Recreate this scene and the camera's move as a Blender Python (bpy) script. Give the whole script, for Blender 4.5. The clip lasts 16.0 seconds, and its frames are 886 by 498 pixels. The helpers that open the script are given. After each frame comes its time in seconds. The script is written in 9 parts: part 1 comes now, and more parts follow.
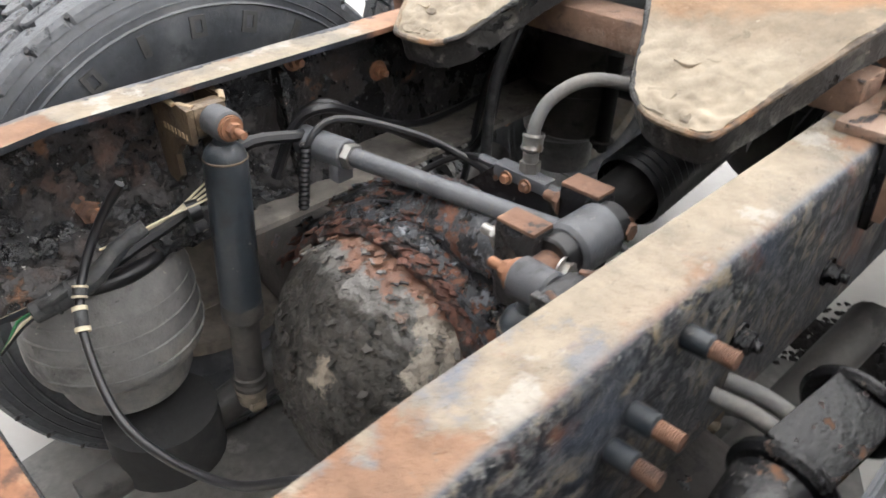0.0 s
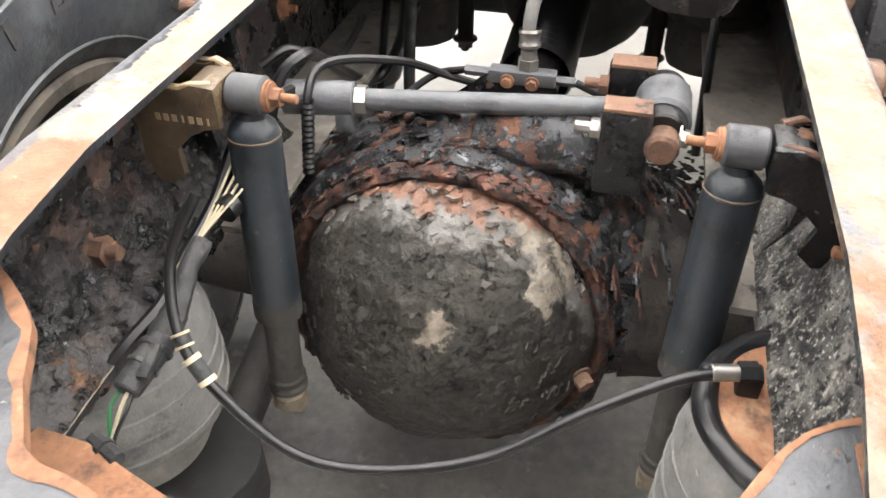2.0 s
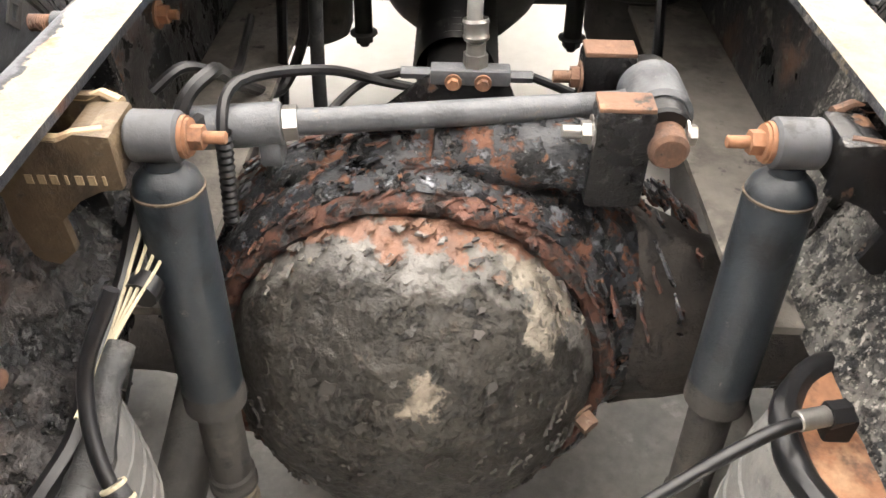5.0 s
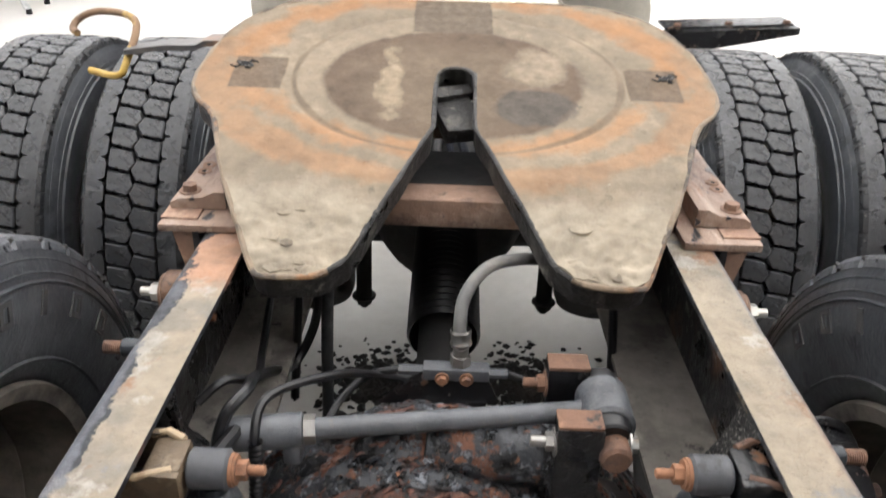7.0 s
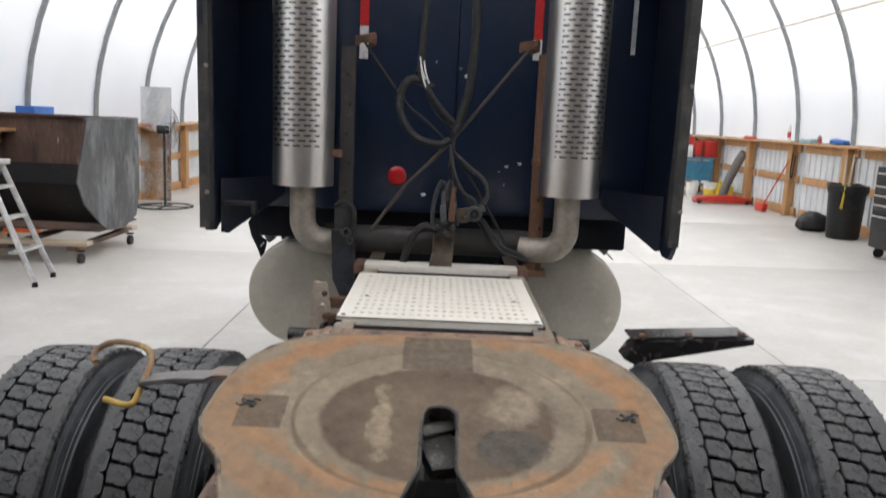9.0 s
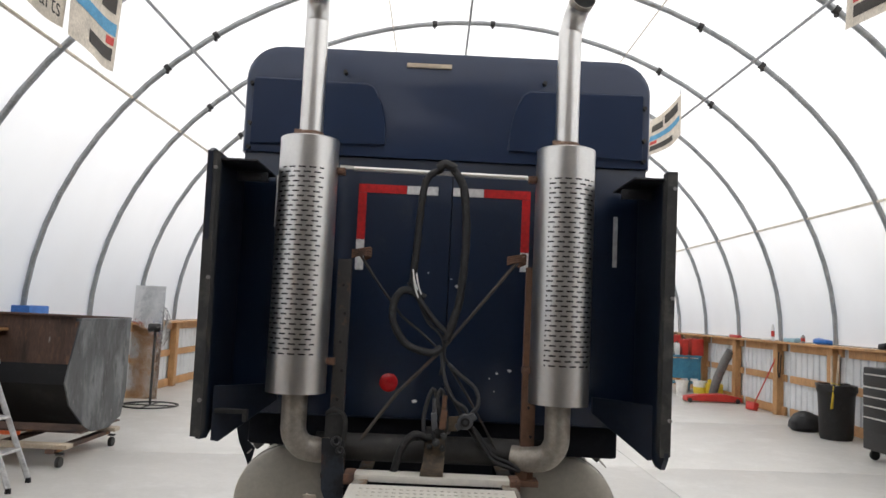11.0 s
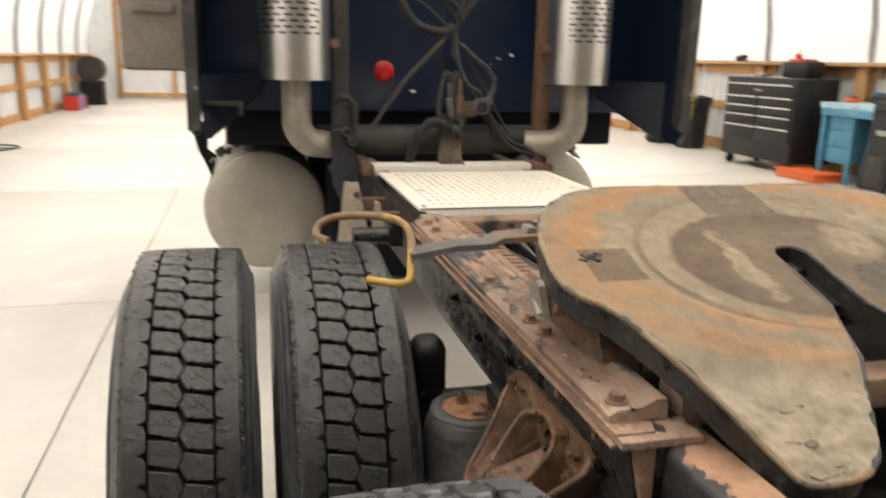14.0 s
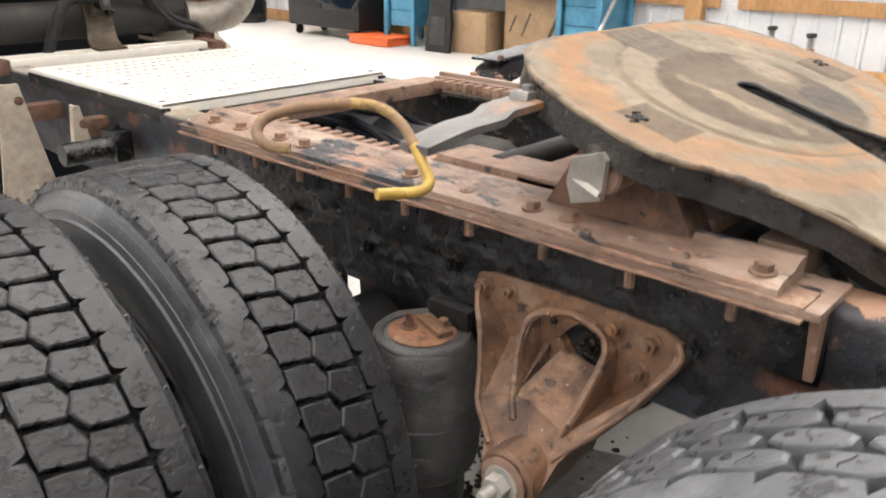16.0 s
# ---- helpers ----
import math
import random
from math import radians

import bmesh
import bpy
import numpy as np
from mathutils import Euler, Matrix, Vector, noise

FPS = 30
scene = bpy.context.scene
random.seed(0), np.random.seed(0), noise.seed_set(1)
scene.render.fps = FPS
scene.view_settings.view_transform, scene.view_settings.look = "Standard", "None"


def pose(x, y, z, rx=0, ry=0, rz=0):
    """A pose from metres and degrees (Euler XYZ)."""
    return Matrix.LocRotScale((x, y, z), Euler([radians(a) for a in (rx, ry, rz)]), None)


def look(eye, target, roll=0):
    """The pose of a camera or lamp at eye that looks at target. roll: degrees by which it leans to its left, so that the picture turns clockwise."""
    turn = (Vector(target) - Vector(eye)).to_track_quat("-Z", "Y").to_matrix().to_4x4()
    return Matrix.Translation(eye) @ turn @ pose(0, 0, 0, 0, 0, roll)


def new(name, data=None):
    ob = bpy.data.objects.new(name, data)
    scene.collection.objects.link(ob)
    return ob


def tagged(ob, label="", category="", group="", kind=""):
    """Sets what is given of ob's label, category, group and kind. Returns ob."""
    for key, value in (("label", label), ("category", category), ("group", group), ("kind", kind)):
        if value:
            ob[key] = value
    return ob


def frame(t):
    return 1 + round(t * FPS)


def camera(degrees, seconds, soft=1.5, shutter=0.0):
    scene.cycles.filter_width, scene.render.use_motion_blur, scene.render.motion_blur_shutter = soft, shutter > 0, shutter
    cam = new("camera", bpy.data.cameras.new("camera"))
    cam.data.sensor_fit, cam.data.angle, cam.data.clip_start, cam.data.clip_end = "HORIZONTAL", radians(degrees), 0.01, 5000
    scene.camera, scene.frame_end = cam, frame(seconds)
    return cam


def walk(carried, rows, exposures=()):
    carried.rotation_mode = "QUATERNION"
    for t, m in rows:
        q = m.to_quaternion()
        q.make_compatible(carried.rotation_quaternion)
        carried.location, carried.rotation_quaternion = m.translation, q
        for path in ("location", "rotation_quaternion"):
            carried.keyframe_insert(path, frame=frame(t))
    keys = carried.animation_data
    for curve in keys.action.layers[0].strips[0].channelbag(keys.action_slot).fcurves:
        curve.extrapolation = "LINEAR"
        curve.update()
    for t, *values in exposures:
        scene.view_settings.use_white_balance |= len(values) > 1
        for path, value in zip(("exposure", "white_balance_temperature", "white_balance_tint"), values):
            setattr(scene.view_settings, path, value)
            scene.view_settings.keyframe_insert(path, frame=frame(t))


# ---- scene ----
cam = camera(59.4, 16.0, shutter=0.4)
PATH = [
    (0, (0.668, -1.248, 1.386), (-0.537, -0.098, 0.28), -0.7),
    (0.5, (0.527, -1.343, 1.38), (-0.452, -0.063, 0.196), -0.8),
    (1, (0.358, -1.37, 1.353), (-0.374, 0.051, 0.152), -0.5),
    (1.5, (0.236, -1.434, 1.348), (-0.312, 0.038, 0.11), -0.3),
    (2, (0.157, -1.506, 1.367), (-0.222, -0.005, 0.1), -0.2),
    (2.5, (0.096, -1.536, 1.376), (-0.135, -0.012, 0.102), 0.2),
    (3, (0.047, -1.472, 1.347), (-0.097, 0.065, 0.074), 0.1),
    (3.2, (0.038, -1.426, 1.335), (-0.092, 0.11, 0.061), -0.1),
    (5.3, (-0.016, -1.333, 1.298), (-0.041, 0.192, 0.004), 1.1),
    (5.5, (-0.031, -1.328, 1.323), (-0.061, 0.201, 0.034), 1.1),
    (6, (-0.054, -1.35, 1.42), (-0.067, 0.219, 0.179), 1.6),
    (6.5, (-0.031, -1.386, 1.497), (-0.039, 0.285, 0.399), 1.9),
    (7, (-0.009, -1.408, 1.556), (-0.013, 0.354, 0.611), 2.0),
    (7.5, (-0.01, -1.424, 1.602), (-0.001, 0.391, 0.761), 2.3),
    (7.9, (-0.009, -1.444, 1.655), (-0.003, 0.41, 0.905), 2.4),
    (8, (-0.018, -1.444, 1.66), (-0.007, 0.423, 0.943), 2.3),
    (8.5, (-0.018, -1.469, 1.712), (-0.007, 0.459, 1.181), 2.4),
    (9, (-0.016, -1.498, 1.757), (-0.005, 0.474, 1.422), 2.5),
    (9.5, (-0.014, -1.52, 1.789), (-0.002, 0.472, 1.618), 2.5),
    (10, (-0.015, -1.536, 1.817), (-0.001, 0.464, 1.786), 2.6),
    (10.2, (-0.015, -1.554, 1.831), (0.0, 0.446, 1.85), 2.6),
    (12.3, (-0.345, -1.604, 1.804), (-0.308, 0.381, 2.042), 2.7),
    (12.5, (-0.443, -1.607, 1.751), (-0.398, 0.379, 1.982), 2.6),
    (13, (-0.653, -1.481, 1.622), (-0.585, 0.518, 1.622), 2.2),
    (13.5, (-0.818, -1.287, 1.546), (-0.602, 0.69, 1.336), 2.0),
    (14, (-0.944, -1.178, 1.493), (-0.469, 0.705, 1.017), 1.4),
    (14.5, (-1.087, -1.061, 1.484), (-0.202, 0.634, 0.899), 1.2),
    (15, (-1.194, -0.876, 1.456), (-0.064, 0.645, 0.816), 1.0),
    (15.5, (-1.285, -0.653, 1.444), (-0.004, 0.729, 0.773), 0.8),
    (16, (-1.383, -0.531, 1.401), (-0.003, 0.714, 0.663), 0.7),
]
EXPOSURES = [(0, 2.2, 6200, 10), (0.5, 2.4, 6200, 10), (1, 2.6, 6300, 10), (1.5, 2.8, 6400, 10), (3, 2.92, 6500, 10), (5.5, 3.1, 6850, 11), (6, 2.96, 6800, 11), (6.5, 2.31, 6500, 10), (7.0, 1.9, 6250, 10), (8.0, 1.3, 6150, 10), (9.0, 0.9, 6150, 10), (10.0, 0.68, 6150, 10), (12.5, 0.43, 6550, 10), (13.0, 0.58, 6700, 10), (13.5, 1.08, 7000, 10), (14.0, 1.42, 7300, 10), (14.5, 1.83, 7200, 10), (15, 1.86, 6850, 10), (15.5, 1.82, 6600, 11), (16, 1.95, 6600, 11)]
walk(cam, [(t, look(eye, target, roll)) for t, eye, target, roll in PATH], EXPOSURES)

# ---- world and light ----
world = bpy.data.worlds.new("overcast")
world.use_nodes = True
scene.world = world
wn = world.node_tree.nodes
sky = wn.new("ShaderNodeTexSky")
sky.sky_type, sky.sun_disc, sky.sun_elevation, sky.sun_rotation = "NISHITA", False, radians(77), radians(12)
sky.air_density, sky.dust_density = 1.0, 3.0
wn["Background"].inputs["Strength"].default_value = 0.16
world.node_tree.links.new(sky.outputs[0], wn["Background"].inputs["Color"])
sun = new("sun", bpy.data.lights.new("sun", "SUN"))
sun.data.energy, sun.data.angle, sun.data.color = 5.0, radians(35), (1.0, 0.96, 0.89)
sun.matrix_world = look((2, 10, 45), (0, 0, 0))


# ---- materials ----
def surface(name, base, layers=(), rough=0.7, metal=0.0, bump=(0.3, 60.0), vary=0.2, grain=40.0, coat=0.0, rand=0.0, spec=0.5, stretch=None):
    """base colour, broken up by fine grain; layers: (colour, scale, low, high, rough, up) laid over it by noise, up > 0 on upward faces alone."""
    m = bpy.data.materials.new(name)
    m.use_nodes = True
    nt, nodes, link = m.node_tree, m.node_tree.nodes, m.node_tree.links.new
    bsdf = nodes["Principled BSDF"]
    tc = nodes.new("ShaderNodeTexCoord")
    where = tc.outputs["Object"]
    if stretch:
        mp = nodes.new("ShaderNodeMapping")
        mp.inputs["Scale"].default_value = stretch
        link(where, mp.inputs["Vector"])
        where = mp.outputs["Vector"]

    def noise_at(scale, detail=5.0, seed=0.0, rg=0.6):
        n = nodes.new("ShaderNodeTexNoise")
        n.noise_dimensions = "4D"
        n.inputs["W"].default_value = seed
        n.inputs["Scale"].default_value, n.inputs["Detail"].default_value, n.inputs["Roughness"].default_value = scale, detail, rg
        link(where, n.inputs["Vector"])
        return n.outputs["Fac"]

    def span(value, a, b, c=0.0, d=1.0):
        r = nodes.new("ShaderNodeMapRange")
        r.inputs["From Min"].default_value, r.inputs["From Max"].default_value = a, b
        r.inputs["To Min"].default_value, r.inputs["To Max"].default_value = c, d
        link(value, r.inputs["Value"])
        return r.outputs["Result"]

    def math_of(op, a, b):
        n = nodes.new("ShaderNodeMath")
        n.operation = op
        for k, v in enumerate((a, b)):
            if isinstance(v, float):
                n.inputs[k].default_value = v
            else:
                link(v, n.inputs[k])
        return n.outputs[0]

    def mixed(fac, a, b, kind="MIX"):
        n = nodes.new("ShaderNodeMix")
        n.data_type, n.blend_type = "RGBA", kind
        for key, v in ((0, fac), (6, a), (7, b)):
            if isinstance(v, float):
                n.inputs[key].default_value = v
            elif isinstance(v, tuple):
                n.inputs[key].default_value = (*v[:3], 1)
            else:
                link(v, n.inputs[key])
        return n.outputs[2]

    fine = span(noise_at(grain, 6), 0.3, 0.7, 1 - vary, 1 + vary)
    broad = span(noise_at(grain / 9, 3, 3.1), 0.3, 0.7, 1 - vary * 0.8, 1 + vary * 0.8)
    shade = math_of("MULTIPLY", fine, broad)
    if rand:
        info = nodes.new("ShaderNodeObjectInfo")
        shade = math_of("MULTIPLY", shade, span(info.outputs["Random"], 0.0, 1.0, 1 - rand, 1 + rand))
    col, rgh = tuple(base), rough
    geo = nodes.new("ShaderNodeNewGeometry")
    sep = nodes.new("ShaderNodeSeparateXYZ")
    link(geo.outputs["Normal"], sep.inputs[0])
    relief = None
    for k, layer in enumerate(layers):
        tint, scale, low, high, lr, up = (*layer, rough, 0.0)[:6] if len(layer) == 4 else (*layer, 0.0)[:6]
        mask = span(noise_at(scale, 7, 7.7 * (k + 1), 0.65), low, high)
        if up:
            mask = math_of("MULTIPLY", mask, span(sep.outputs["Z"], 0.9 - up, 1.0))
        col = mixed(mask, col, tuple(tint))
        step = math_of("MULTIPLY", mask, 0.35 if k % 2 else -0.3)
        relief = step if relief is None else math_of("ADD", relief, step)
        a = nodes.new("ShaderNodeMix")
        a.data_type = "FLOAT"
        link(mask, a.inputs[0])
        if isinstance(rgh, float):
            a.inputs[2].default_value = rgh
        else:
            link(rgh, a.inputs[2])
        a.inputs[3].default_value = lr
        rgh = a.outputs[0]
    c3 = nodes.new("ShaderNodeCombineXYZ")
    for k in range(3):
        link(shade, c3.inputs[k])
    col = mixed(1.0, col, c3.outputs[0], "MULTIPLY")
    link(col, bsdf.inputs["Base Color"])
    if isinstance(rgh, float) and bump[0]:
        rgh = span(noise_at(grain / 3, 4, 5.5), 0.3, 0.7, rough * 0.88, min(1.0, rough * 1.1))
    if isinstance(rgh, float):
        bsdf.inputs["Roughness"].default_value = rgh
    else:
        link(rgh, bsdf.inputs["Roughness"])
    bsdf.inputs["Metallic"].default_value = metal
    bsdf.inputs["Specular IOR Level"].default_value = spec
    if coat:
        bsdf.inputs["Coat Weight"].default_value, bsdf.inputs["Coat Roughness"].default_value = coat, 0.08
    if bump[0]:
        bp = nodes.new("ShaderNodeBump")
        bp.inputs["Strength"].default_value, bp.inputs["Distance"].default_value = bump[0], 0.25 / bump[1]
        height = math_of("ADD", noise_at(bump[1], 7, 1.3), math_of("MULTIPLY", noise_at(bump[1] * 4.3, 4, 2.1), 0.35))
        if relief is not None:
            height = math_of("ADD", height, relief)
        link(height, bp.inputs["Height"])
        link(bp.outputs[0], bsdf.inputs["Normal"])
    return m


def stain(m, tint, centre, size, shape="round", soft=0.06, ragged=0.25, scale=14.0, most=1.0, thick=None, outside=False):
    """a worn, smeared or bare area with a ragged edge: an ellipsoid, a box or (thick) a ring, in metres of the place"""
    nodes, link = m.node_tree.nodes, m.node_tree.links.new
    bsdf = nodes["Principled BSDF"]
    old = bsdf.inputs["Base Color"].links[0].from_socket
    where = nodes.new("ShaderNodeNewGeometry").outputs["Position"]

    def vec(op, a, b=None):
        n = nodes.new("ShaderNodeVectorMath")
        n.operation = op
        link(a, n.inputs[0])
        if b is not None:
            n.inputs[1].default_value = b
        return n

    def calc(op, a, b):
        n = nodes.new("ShaderNodeMath")
        n.operation = op
        for k, v in enumerate((a, b)):
            if isinstance(v, float):
                n.inputs[k].default_value = v
            else:
                link(v, n.inputs[k])
        return n.outputs[0]

    def cloud(s, seed):
        n = nodes.new("ShaderNodeTexNoise")
        n.noise_dimensions = "4D"
        n.inputs["W"].default_value, n.inputs["Scale"].default_value = seed, s
        n.inputs["Detail"].default_value, n.inputs["Roughness"].default_value = 7.0, 0.62
        link(where, n.inputs["Vector"])
        return n.outputs["Fac"]

    def span(v, a, b, c, d):
        r = nodes.new("ShaderNodeMapRange")
        for key, x in zip(("From Min", "From Max", "To Min", "To Max"), (a, b, c, d)):
            r.inputs[key].default_value = x
        link(v, r.inputs["Value"])
        return r.outputs["Result"]

    local = vec("DIVIDE", vec("SUBTRACT", where, centre).outputs[0], size)
    if shape == "box":
        parts = nodes.new("ShaderNodeSeparateXYZ")
        link(vec("ABSOLUTE", local.outputs[0]).outputs[0], parts.inputs[0])
        dist = calc("MAXIMUM", calc("MAXIMUM", parts.outputs[0], parts.outputs[1]), parts.outputs[2])
    else:
        dist = vec("LENGTH", local.outputs[0]).outputs["Value"]
    if thick:
        dist = calc("ADD", calc("MULTIPLY", calc("ABSOLUTE", calc("SUBTRACT", dist, 1.0), 0.0), 1.0 / thick), 0.0)
    seed = 3.0 + centre[0] * 7 + size[0] * 11
    dist = calc("ADD", dist, calc("MULTIPLY", calc("SUBTRACT", cloud(scale, seed), 0.5), ragged * 2.0))
    mask = span(dist, 1.0 - soft, 1.0 + soft, 0.0 if outside else most, most if outside else 0.0)
    tone = nodes.new("ShaderNodeMix")
    tone.data_type = "RGBA"
    link(span(cloud(scale * 2.5, seed + 5), 0.35, 0.65, 0.0, 1.0), tone.inputs[0])
    tone.inputs[6].default_value = (*(0.72 * c for c in tint), 1)
    tone.inputs[7].default_value = (*(1.25 * c for c in tint), 1)
    mix = nodes.new("ShaderNodeMix")
    mix.data_type = "RGBA"
    link(mask, mix.inputs[0])
    link(old, mix.inputs[6])
    link(tone.outputs[2], mix.inputs[7])
    link(mix.outputs[2], bsdf.inputs["Base Color"])


RUSTD = (0.12, 0.05, 0.028)
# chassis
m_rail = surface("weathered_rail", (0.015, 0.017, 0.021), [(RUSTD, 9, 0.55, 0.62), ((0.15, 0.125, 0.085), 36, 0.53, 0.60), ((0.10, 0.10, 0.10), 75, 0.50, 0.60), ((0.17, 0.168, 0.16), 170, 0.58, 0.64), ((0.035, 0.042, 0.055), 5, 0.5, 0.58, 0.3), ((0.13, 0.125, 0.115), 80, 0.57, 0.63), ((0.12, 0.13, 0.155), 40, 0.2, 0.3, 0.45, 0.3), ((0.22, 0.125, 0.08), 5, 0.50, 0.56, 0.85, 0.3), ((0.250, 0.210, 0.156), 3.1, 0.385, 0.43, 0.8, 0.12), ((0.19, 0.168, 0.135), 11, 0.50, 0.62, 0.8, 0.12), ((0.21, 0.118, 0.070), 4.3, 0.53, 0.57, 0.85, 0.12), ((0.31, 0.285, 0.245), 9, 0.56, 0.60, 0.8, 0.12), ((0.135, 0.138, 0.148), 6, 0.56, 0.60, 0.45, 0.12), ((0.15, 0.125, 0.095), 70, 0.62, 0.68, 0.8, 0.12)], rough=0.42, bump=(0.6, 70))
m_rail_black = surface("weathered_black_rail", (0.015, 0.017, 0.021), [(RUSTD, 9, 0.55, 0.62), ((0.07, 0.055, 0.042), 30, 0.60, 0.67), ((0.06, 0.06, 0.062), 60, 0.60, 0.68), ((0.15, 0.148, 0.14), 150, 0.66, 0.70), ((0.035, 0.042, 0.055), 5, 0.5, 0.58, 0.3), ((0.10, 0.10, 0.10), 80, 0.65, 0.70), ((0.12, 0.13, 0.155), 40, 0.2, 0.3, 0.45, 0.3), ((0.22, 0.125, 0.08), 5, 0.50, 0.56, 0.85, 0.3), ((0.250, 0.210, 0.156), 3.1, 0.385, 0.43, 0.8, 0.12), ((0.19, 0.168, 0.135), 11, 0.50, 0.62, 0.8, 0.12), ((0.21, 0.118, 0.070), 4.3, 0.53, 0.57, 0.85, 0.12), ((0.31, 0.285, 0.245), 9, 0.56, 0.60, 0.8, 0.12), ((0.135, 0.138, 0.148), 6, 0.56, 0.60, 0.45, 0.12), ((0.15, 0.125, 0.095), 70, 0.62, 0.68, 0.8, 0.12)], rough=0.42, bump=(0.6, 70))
m_speckle = surface("speckled_black_plate", (0.010, 0.010, 0.011), [((0.055, 0.034, 0.024), 7, 0.60, 0.67, 0.7), ((0.075, 0.073, 0.07), 60, 0.60, 0.67, 0.7), ((0.006, 0.006, 0.007), 9, 0.48, 0.56, 0.2), ((0.15, 0.075, 0.04), 5, 0.64, 0.68, 0.8), ((0.24, 0.23, 0.21), 150, 0.65, 0.69)], rough=0.38, bump=(1.0, 45))
m_speckle_pale = surface("pale_spray_on_black", (0.060, 0.058, 0.054), [((0.20, 0.192, 0.175), 14, 0.46, 0.62, 0.8), ((0.018, 0.018, 0.019), 48, 0.50, 0.56, 0.35), ((0.34, 0.325, 0.295), 170, 0.53, 0.59), ((0.014, 0.014, 0.015), 150, 0.55, 0.60, 0.35), ((0.16, 0.09, 0.05), 6, 0.62, 0.67)], rough=0.55, bump=(1.0, 60))
m_rustweb = surface("rusted_greasy_web", (0.020, 0.017, 0.016), [((0.068, 0.037, 0.026), 5, 0.52, 0.62, 0.8), ((0.008, 0.008, 0.009), 11, 0.48, 0.55, 0.25), ((0.17, 0.088, 0.048), 8, 0.61, 0.65, 0.85), ((0.13, 0.126, 0.12), 60, 0.63, 0.68), ((0.010, 0.010, 0.010), 30, 0.53, 0.58, 0.25), ((0.16, 0.157, 0.147), 20, 0.62, 0.68, 0.7), ((0.30, 0.29, 0.27), 95, 0.63, 0.67)], rough=0.42, bump=(1.0, 32))
m_web_in = surface("greasy_rail_inside", (0.016, 0.016, 0.017), [((0.11, 0.06, 0.036), 7, 0.53, 0.62), ((0.17, 0.16, 0.145), 30, 0.57, 0.66), ((0.008, 0.008, 0.009), 9, 0.52, 0.60, 0.25), ((0.23, 0.22, 0.20), 70, 0.62, 0.68)], rough=0.6, bump=(1.0, 50))
m_rust = surface("rusted_steel", (0.145, 0.077, 0.048), [((0.06, 0.036, 0.028), 12, 0.5, 0.62), ((0.25, 0.14, 0.085), 25, 0.57, 0.68), ((0.025, 0.022, 0.02), 40, 0.6, 0.66)], rough=0.8, bump=(0.7, 90))
m_rust_dusty = surface("dusty_rusted_steel", (0.235, 0.142, 0.098), [((0.105, 0.066, 0.050), 12, 0.5, 0.62), ((0.37, 0.25, 0.175), 20, 0.55, 0.66), ((0.04, 0.034, 0.03), 40, 0.62, 0.68)], rough=0.75, bump=(0.7, 90))
m_rust_pale = surface("dusty_rust", (0.225, 0.142, 0.100), [((0.10, 0.066, 0.052), 13, 0.54, 0.64), ((0.34, 0.25, 0.19), 9, 0.54, 0.66), ((0.035, 0.032, 0.031), 7, 0.60, 0.65, 0.45), ((0.055, 0.046, 0.04), 34, 0.60, 0.66), ((0.40, 0.31, 0.24), 60, 0.63, 0.69)], rough=0.7, bump=(1.0, 70))
m_rust_bright = surface("orange_rust", (0.24, 0.115, 0.062), [((0.09, 0.05, 0.035), 30, 0.5, 0.64), ((0.36, 0.22, 0.13), 18, 0.57, 0.7)], rough=0.85, bump=(0.6, 160), grain=90)
# the pale blue-grey layer paints highlights on the flakes
m_flaky = surface("flaking_black_paint", (0.022, 0.024, 0.028), [((0.15, 0.066, 0.04), 24, 0.54, 0.58, 0.9), ((0.19, 0.20, 0.22), 55, 0.56, 0.61, 0.3), ((0.010, 0.010, 0.011), 28, 0.53, 0.58, 0.2), ((0.20, 0.09, 0.05), 70, 0.58, 0.63, 0.9), ((0.28, 0.28, 0.28), 130, 0.62, 0.67, 0.35)], rough=0.3, bump=(1.0, 45), grain=70)
m_black = surface("chipped_black_paint", (0.011, 0.011, 0.012), [((0.17, 0.085, 0.045), 26, 0.6, 0.66, 0.85), ((0.09, 0.088, 0.085), 16, 0.56, 0.7), ((0.2, 0.19, 0.18), 90, 0.64, 0.69)], rough=0.24, bump=(0.9, 60))
m_plate = surface("worn_greasy_plate", (0.222, 0.180, 0.130), [((0.172, 0.142, 0.105), 5.5, 0.44, 0.66), ((0.25, 0.150, 0.080), 3.3, 0.66, 0.76, 0.8), ((0.285, 0.232, 0.165), 12, 0.54, 0.70), ((0.15, 0.124, 0.092), 44, 0.59, 0.67), ((0.31, 0.28, 0.215), 80, 0.66, 0.71)], rough=0.7, spec=0.2, bump=(0.5, 55), grain=45, vary=0.16)
m_plate_edge = surface("greasy_black_edge", (0.028, 0.026, 0.024), [((0.15, 0.14, 0.12), 16, 0.55, 0.66), ((0.009, 0.009, 0.009), 22, 0.52, 0.62, 0.25), ((0.24, 0.22, 0.19), 50, 0.62, 0.68)], rough=0.45, bump=(1.0, 40))
m_dome = surface("muddy_cast_cover", (0.040, 0.0355, 0.0295), [((0.027, 0.0245, 0.021), 11, 0.46, 0.60), ((0.075, 0.065, 0.052), 30, 0.57, 0.66), ((0.015, 0.014, 0.013), 60, 0.56, 0.62), ((0.13, 0.115, 0.095), 110, 0.65, 0.70)], rough=0.5, bump=(1.0, 26), grain=90, vary=0.25)
